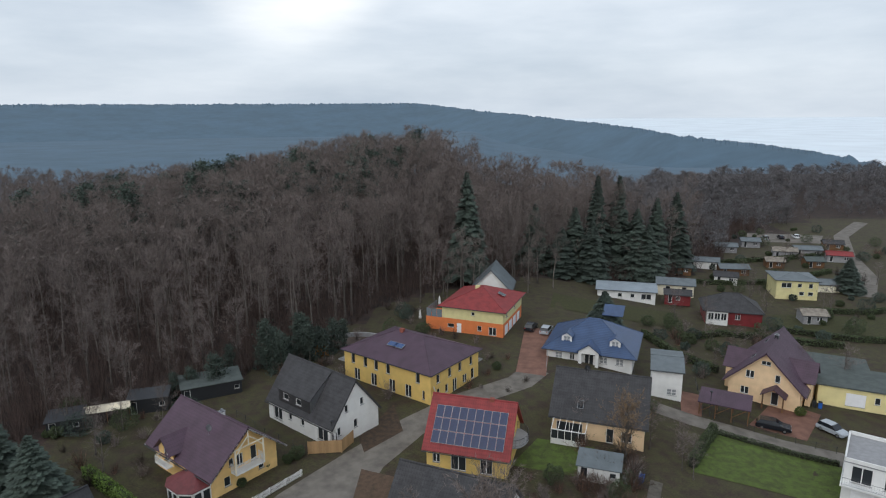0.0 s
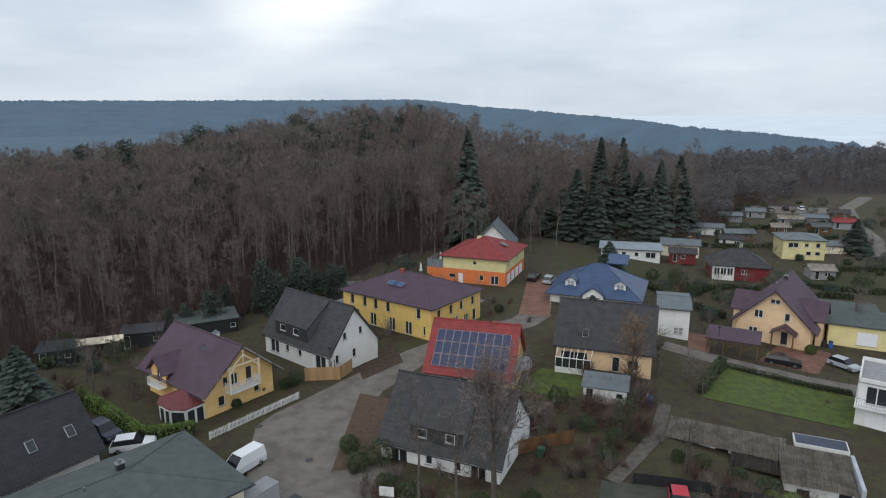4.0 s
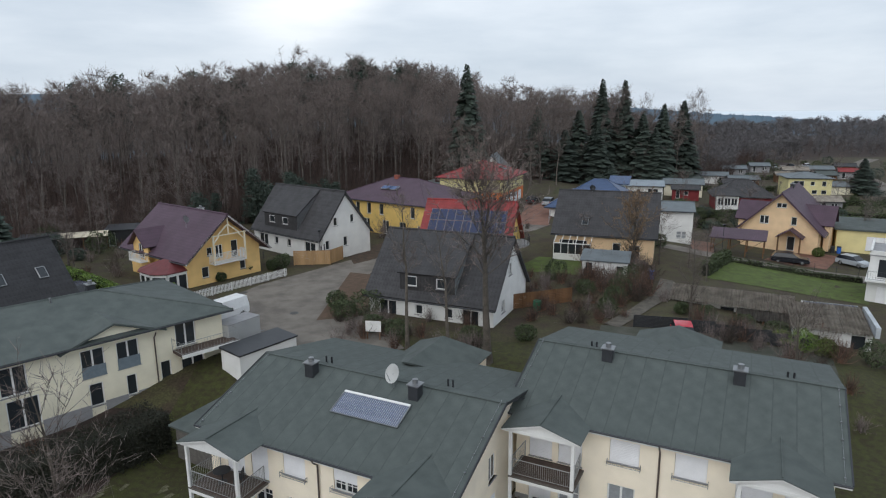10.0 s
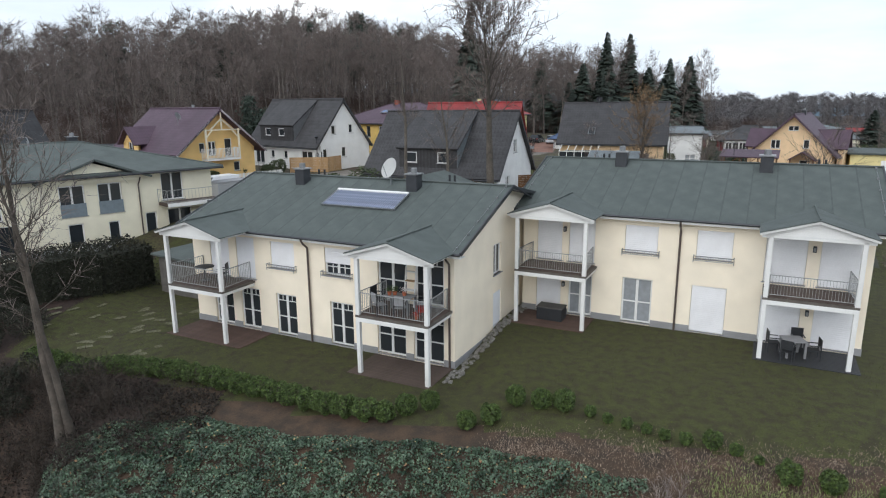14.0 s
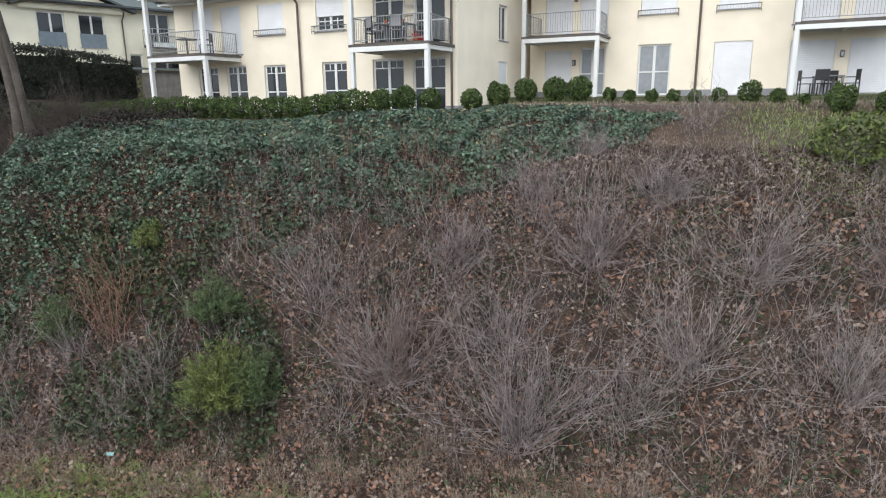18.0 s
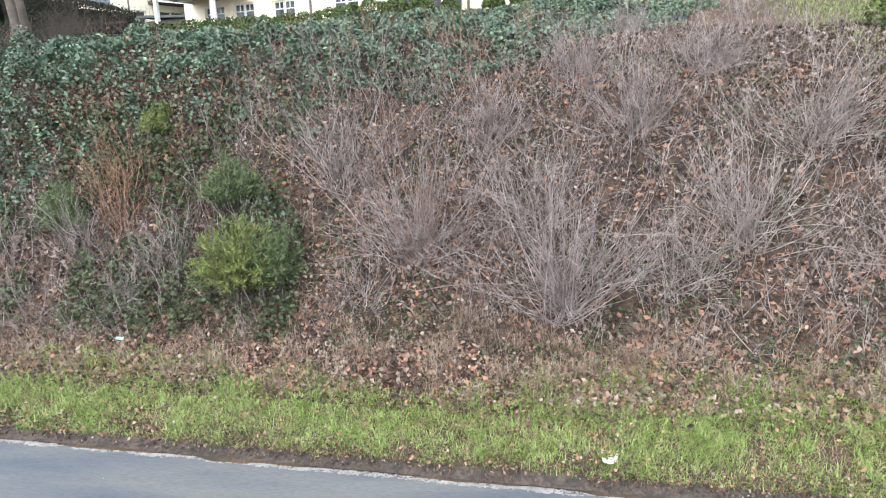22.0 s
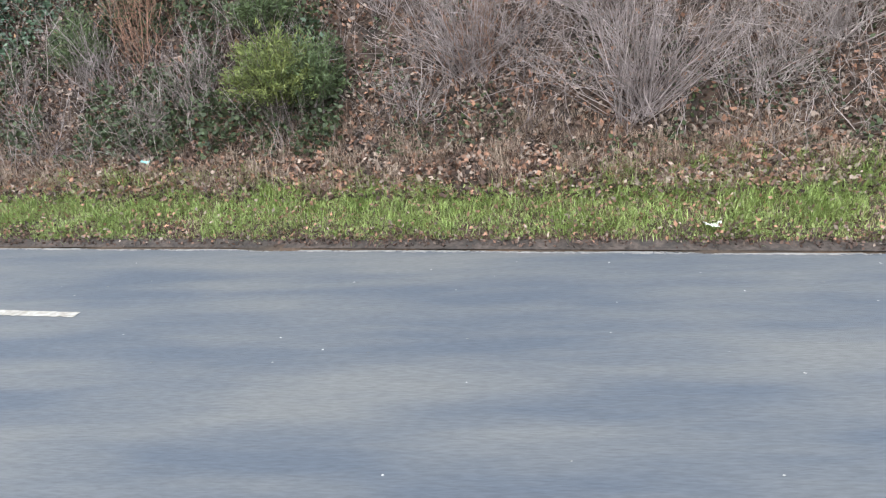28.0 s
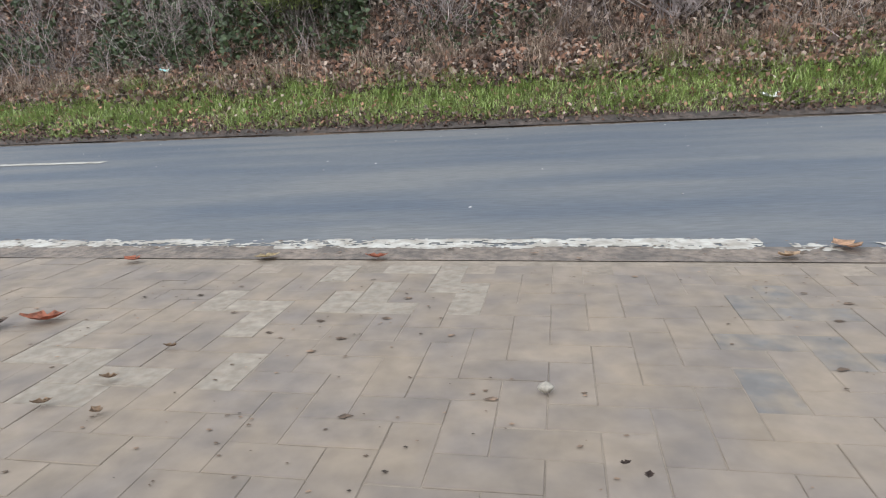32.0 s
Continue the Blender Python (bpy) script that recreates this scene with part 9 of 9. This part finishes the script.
house("lemon_house", "pale yellow house with a grey flat hipped roof", put(76.5, 163.2, -9, z=7.4), 9.8, 9, 4.6, 5.6, YELLOW2, TILE_GREY, {0: [(1.2, 2.6, 2.4, 1.3, "double"), (5.0, 2.8, 1.0, 1.0, "plain"), (7.6, 2.7, 1.0, 1.2, "plain"), (5.5, 0.7, 1.2, 1.0, "plain"), (7.6, 0.7, 1.2, 1.0, "plain")]}, roof="hip")
for x_, y_, w_, rm_ in ((64, 196, 9, TILE_GREY), (71, 187, 8, TILE_GREY), (80, 218, 7, TILE_GREY), (96, 210, 7, ETERNIT), (104, 212, 8, TILE_GREY), (110, 204, 7, TILE_RED), (66, 178, 6, TILE_DK), (88, 196, 5, ETERNIT), (118, 222, 6, TILE_DK), (92, 226, 6, TILE_GREY), (74, 143, 5, ETERNIT), (88, 170, 9, TILE_GREY), (100, 196, 5, FELT), (56, 186, 6, FELT)):
    house("allotment_hut", "small allotment hut with a low roof", put(x_, y_, -12 + r2.uniform(-8, 8)), w_, 4.5, 2.2, 3.0, (WWALL, BEIGE, BROWNW, PLINTH)[r2.randrange(4)], rm_, {0: [(0.8, 0.1, 0.9, 1.9, "plain"), (w_ - 2.2, 0.9, 1.2, 0.9, "double")]}, over=0.4, side=0.4)
patch("lawn", ((66, 140), (92, 133), (96, 148), (70, 150)), 6, 4, GRASS, 0.08, "dull green garden lawn", "lawn")
patch("lawn", ((16, 140), (44, 136), (46, 148), (18, 152)), 6, 4, GRASS, 0.08, "dull green garden lawn", "lawn")

# ---- markings, litter and bricks on the road and pavement ----
def road_z(x, y):
    return ground_z(x, min(y, far_edge(x) - 1e-3))


def worn_line(name, label, x0, x1, yc, w, cell, keep, dz, m=None):
    """A painted line with its paint worn off in flakes."""
    V, F = [], []
    nx_, ny_ = int((x1 - x0) / cell), max(3, int(w / min(cell, 0.02)))
    for i in range(nx_):
        for j in range(ny_):
            x, y = x0 + i * cell, yc(x0 + i * cell) + w * (j / ny_ - 0.5)
            edge = 1.0 - abs(2 * (j + 0.5) / ny_ - 1) ** 3
            worn = noise.noise((x * 2.0, y * 7.0, 2.0)) * 0.5 + noise.noise((x * 9.0, y * 22.0, 7.0)) * 0.5 + noise.noise((x * 34.0, y * 70.0, 4.0)) * 0.45
            if worn + edge * 0.45 > 0.35 - keep:
                k = len(V)
                for a, b in ((0, 0), (1, 0), (1, 1), (0, 1)):
                    xx, yy = x + a * cell, yc(x + a * cell) + w * ((j + b) / ny_ - 0.5)
                    xx += 0.5 * cell * noise.noise((xx * 70, yy * 70, 1.0))
                    yy += 0.5 * cell * noise.noise((xx * 70, yy * 70, 5.0))
                    V.append((xx, yy, road_z(xx, yy) + dz))
                F.append((k, k + 1, k + 2, k + 3))
    return tagged(new(name, fast_mesh(name, V, F, m or mat("road_paint", lin(164, 160, 152), 0.85, 0.14, 0.2, 40.0, 0.2, col2=lin(134, 127, 117)))), label, "road marking", kind="structure")


def edge_y(x):
    return 2.742 - 0.12 * x


worn_line("edge_line", "worn white painted edge line", -4.5, 0.42, edge_y, 0.15, 0.011, 0.12, 0.003)
worn_line("edge_line", "worn white painted edge line", 0.5, 3.5, lambda x: edge_y(x) - 0.05, 0.16, 0.011, 0.02, 0.0035)
worn_line("far_edge_line", "faint worn white line at the far edge", -9, 9, lambda x: far_edge(x) - 0.02, 0.13, 0.02, 0.1, 0.004, mat("faint_road_paint", lin(138, 134, 130), 0.85, 0.15, 0.4, 30.0, 0.2, col2=lin(112, 110, 108)))
for x0_ in (-12.3, -8.3):
    worn_line("centre_line", "white painted dash on the road's centre", x0_, x0_ + (4.08 if x0_ > -9 else 0.6), lambda x: 6.05 - 0.12 * (x + 4.2), 0.13, 0.05, 1.2, 0.005)
ribbon("mud_strip", [(x, far_edge(x) + 0.14) for x in range(-30, 31, 2)], 0.22, mat("dark_mud", lin(74, 64, 58), 0.95, 0.3, 0.6, 20.0, 0.8, col2=lin(52, 46, 42)), 0.015, "dark muddy strip along the road's edge", "mud", 3)

# herringbone bricks of the pavement
DUST = dict(rough=0.92, var=0.14, scale=0.6, fine=15.0, bump=0.5, col2=lin(105, 96, 89), bumpdist=0.004, world=True)
BRICK = mat("dusty_paver", lin(121, 108, 94), rnd=0.05, **DUST)
PALE = mat("pale_paver", lin(129, 120, 108), 0.9, 0.16, 0.09, 26.0, 0.5, col2=lin(116, 105, 93), rnd=0.06, bumpdist=0.004, world=True)
STAIN = mat("stained_paver", lin(116, 105, 93), 0.9, 0.16, 0.2, 18.0, 0.5, col2=lin(96, 92, 89), rnd=0.02, bumpdist=0.004, world=True)
brick_me = {m_.name: mesh_of(boxed(0.0009, 0.1991, 0.0009, 0.0991, -0.05, 0.0, 0.0014), "brick", m_) for m_ in (BRICK, PALE, STAIN)}


def lie(x, y, z, rot, wobble):
    """A place on the sloping pavement."""
    return pose(x, y, ground_z(x, y) + z) @ pose(0, 0, 0, 1.72 + r2.uniform(-wobble, wobble), -0.92 - 0.2 + r2.uniform(-wobble, wobble), 0) @ pose(0, 0, 0, 0, 0, rot)


cells = []
A_ = radians(-6)
ca, sa = math.cos(A_), math.sin(A_)
for i in range(-70, 71):
    for j in range(-40, 41):
        for up_, cx, cy in ((0, 0, 0), (1, 2, -1)):
            u, v = (i + 4 * j + cx) * 0.1, (i + cy) * 0.1
            x, y = -0.5 + ca * u - sa * v, 1.4 + sa * u + ca * v
            if -4.6 < x < 3.4 and 0.35 < y < kerb_y(x) - (0.2 if up_ else 0.1):
                cells.append((abs(x + 0.6) * 0.6 + abs(y - 1.5), x, y, up_))
cells.sort()
far_v, far_f = [], []
bs = [(0.0009, 0.0009), (0.1991, 0.0009), (0.1991, 0.0991), (0.0009, 0.0991)]
for n_, (d_, x, y, up_) in enumerate(cells):
    rot = -6 + (90 if up_ else 0)
    ox, oy = (0.1 * ca, 0.1 * sa) if up_ else (0, 0)
    light = noise.noise((x * 5.2 + 3.0, y * 4.6, 4.0)) + (0.28 if -1.9 < x < -1.15 and 1.4 < y < 1.85 or -1.6 < x < -0.65 and 1.8 < y < 2.5 else -0.5)
    dark = noise.noise((x * 4.0, y * 4.0, 11.0)) + (0.3 if -0.1 < x < 0.35 and y > 1.45 else -0.4)
    z = r2.uniform(-0.001, 0.001)
    if n_ < 300:
        m_ = PALE if light > 0.36 else STAIN if dark > 0.42 else BRICK
        share("brick", brick_me[m_.name], pavement, lie(x + ox, y + oy, z, rot, 0.2))
    else:
        q = lie(x + ox, y + oy, z, rot, 0.0)
        k = len(far_v)
        far_v += [tuple(q @ Vector((a, b, c))) for c in (0, 0, -0.03) for a, b in bs]
        far_f += [(k, k + 1, k + 2, k + 3)] + [(k + 4 + e, k + 8 + e, k + 8 + (e + 1) % 4, k + 4 + (e + 1) % 4) for e in range(4)]
fb = share("brick_rest", fast_mesh("brick_rest", far_v, far_f, mat("dusty_paver_rest", lin(121, 108, 94), island=0.05, **DUST)), pavement)
tagged(fb, kind="stuff")


def dead_leaf(x, y, rot, size, label, col, curl=0.5):
    """A lobed oak leaf, curled."""
    bm = bmesh.new()
    n = 9
    left, right, mid = [], [], []
    for i in range(n):
        t = i / (n - 1)
        w = size * 0.3 * math.sin(math.pi * min(t * 0.95 + 0.05, 1)) * (1 + 0.35 * math.cos(t * 6 * math.pi))
        up_ = size * curl * (t - 0.5) ** 2
        mid.append(bm.verts.new((size * (t - 0.5), 0, up_)))
        left.append(bm.verts.new((size * (t - 0.5), w, up_ + w * 0.5 * curl)))
        right.append(bm.verts.new((size * (t - 0.5), -w, up_ + w * 0.7 * curl)))
    for i in range(n - 1):
        bm.faces.new((mid[i], mid[i + 1], left[i + 1], left[i]))
        bm.faces.new((right[i], right[i + 1], mid[i + 1], mid[i]))
    bmesh.ops.solidify(bm, geom=bm.faces[:], thickness=0.002)
    ob = tagged(new("dead_leaf", mesh_of(bm, "dead_leaf", mat("dead_leaf_" + label.split()[0], col, 0.8, 0.2, 0.05, 60.0, 0.2))), label, "leaf", "loose leaves")
    ob.matrix_basis = pose(x, y, road_z(x, y) + 0.012, 0, 0, rot)
    return ob


dead_leaf(-1.95, 2.02, 15, 0.13, "reddish curled dead leaf on the pavement", lin(158, 96, 72), 0.7)
dead_leaf(-2.08, 1.98, 60, 0.09, "dark curled dead leaf on the pavement", lin(76, 60, 52), 0.7)
dead_leaf(0.66, 2.6, 100, 0.14, "pale brown oak leaf beside the road", lin(186, 150, 122), 0.5)
dead_leaf(0.42, 2.5, 20, 0.1, "tan dead leaf in the gutter", lin(168, 142, 116), 0.6)
dead_leaf(-1.49, 2.69, 40, 0.11, "yellowish dead leaf in the gutter", lin(172, 152, 116), 0.4)
dead_leaf(-1.04, 2.64, 10, 0.09, "reddish dead leaf in the gutter", lin(160, 104, 92), 0.6)
dead_leaf(-2.06, 2.7, 160, 0.09, "reddish dead leaf in the gutter", lin(160, 104, 92), 0.6)
dead_leaf(-1.58, 1.5, 30, 0.045, "small brown leaf crumb on bricks", lin(128, 104, 82), 0.8)
dead_leaf(-1.43, 1.46, 150, 0.04, "small brown leaf crumb on bricks", lin(128, 104, 82), 0.8)
dead_leaf(-1.5, 1.62, 10, 0.045, "small brown leaf crumb on bricks", lin(128, 104, 82), 0.8)
dead_leaf(-1.44, 1.8, 5, 0.04, "small brown leaf crumb on bricks", lin(128, 104, 82), 0.8)
dead_leaf(-0.38, 1.27, 20, 0.022, "dark leaf crumb on the bricks", lin(80, 66, 56), 1.0)
dead_leaf(-0.35, 1.235, 70, 0.024, "dark leaf crumb on the bricks", lin(80, 66, 56), 1.0)
bm = bmesh.new()
bmesh.ops.create_icosphere(bm, subdivisions=2, radius=0.0145)
for v in bm.verts:
    v.co = Vector((v.co.x * 1.15, v.co.y * 0.9, v.co.z * 0.75)) + Vector((r2.uniform(-1, 1), r2.uniform(-1, 1), r2.uniform(-1, 1))) * 0.0018
pb = tagged(new("pebble", mesh_of(bm, "pebble", mat("pale_pebble", lin(140, 133, 122), 0.8, 0.1, 0.02, 80.0, 0.2), True)), "small pale pebble lying on the pavement", "pebble")
pb.matrix_basis = pose(-0.49, 1.54, ground_z(-0.49, 1.54) + 0.016)
# crumbs of leaf and earth
bits_v, bits_f = [], []
for i_ in range(2200):
    x_, y_ = r2.uniform(-4, 3), 0.5 + 1.95 * r2.random()
    if i_ > 1500:
        y_ = kerb_y(x_) + r2.uniform(0.0, 0.3)
    if noise.noise((x_ * 1.7, y_ * 1.7, 9.0)) < -0.1 and i_ < 1500:
        continue
    s_ = r2.uniform(0.0015, 0.005) if r2.random() < 0.96 else r2.uniform(0.007, 0.012)
    k = len(bits_v)
    for a_ in range(4):
        an_ = a_ * 1.571 + r2.uniform(-0.5, 0.5)
        bits_v.append((x_ + s_ * 1.6 * math.cos(an_), y_ + s_ * math.sin(an_), road_z(x_, y_) + 0.008 if y_ > kerb_y(x_) else ground_z(x_, y_) + 0.003))
    bits_v.append((x_, y_, bits_v[-1][2] + s_ * 0.35))
    bits_f += [(k, k + 1, k + 4), (k + 1, k + 2, k + 4), (k + 2, k + 3, k + 4), (k + 3, k, k + 4)]
stuff("crumbs", fast_mesh("crumbs", bits_v, bits_f, mat("earth_crumbs", lin(112, 92, 76), 0.95, 0.3, 0.1, 30.0, 0.0, island=0.4)), "crumbs of earth and leaf on the pavement", "debris")
bits_v, bits_f = [], []
for i_ in range(60):
    x_ = r2.uniform(-7, 6)
    y_ = r2.uniform(2.9, far_edge(x_) - 0.1)
    s_ = r2.uniform(0.006, 0.016)
    k = len(bits_v)
    z_ = road_z(x_, y_) + 0.004
    for a_ in range(4):
        an_ = a_ * 1.571 + r2.uniform(-0.5, 0.5)
        bits_v.append((x_ + s_ * math.cos(an_), y_ + s_ * math.sin(an_), z_))
    bits_v.append((x_, y_, z_ + 0.006))
    bits_f += [(k, k + 1, k + 4), (k + 1, k + 2, k + 4), (k + 2, k + 3, k + 4), (k + 3, k, k + 4)]
stuff("grit", fast_mesh("grit", bits_v, bits_f, mat("pale_grit", lin(164, 162, 158), 0.9, 0.3, 0.1, 30.0, 0.0, island=0.4)), "pale specks of grit on the road", "debris")
# litter on the verge


def scrap(x, y, z, size, m, label, name):
    bm = bmesh.new()
    bmesh.ops.create_grid(bm, x_segments=6, y_segments=6, size=size)
    for v in bm.verts:
        v.co.z += 0.45 * size * noise.noise((v.co.x * 9 / size * 0.2, v.co.y * 9 / size * 0.2, x)) + 0.5 * size * (v.co.x / size) ** 2 * 0.5
        v.co.y *= 0.55
    bmesh.ops.solidify(bm, geom=bm.faces[:], thickness=0.003)
    ob = tagged(new(name, mesh_of(bm, name, m)), label, "litter")
    ob.matrix_basis = pose(x, y, z, 20, 5, 15)


scrap(2.62, 8.08, ground_z(2.62, 8.08) + 0.05, 0.11, WPAINT, "crumpled white paper lying on the verge", "paper_scrap")
scrap(-5.9, 10.65, ground_z(-5.9, 10.65) + 0.12, 0.07, mat("turquoise_plastic", lin(150, 200, 196), 0.5), "pale turquoise plastic scrap on the bank", "plastic_scrap")
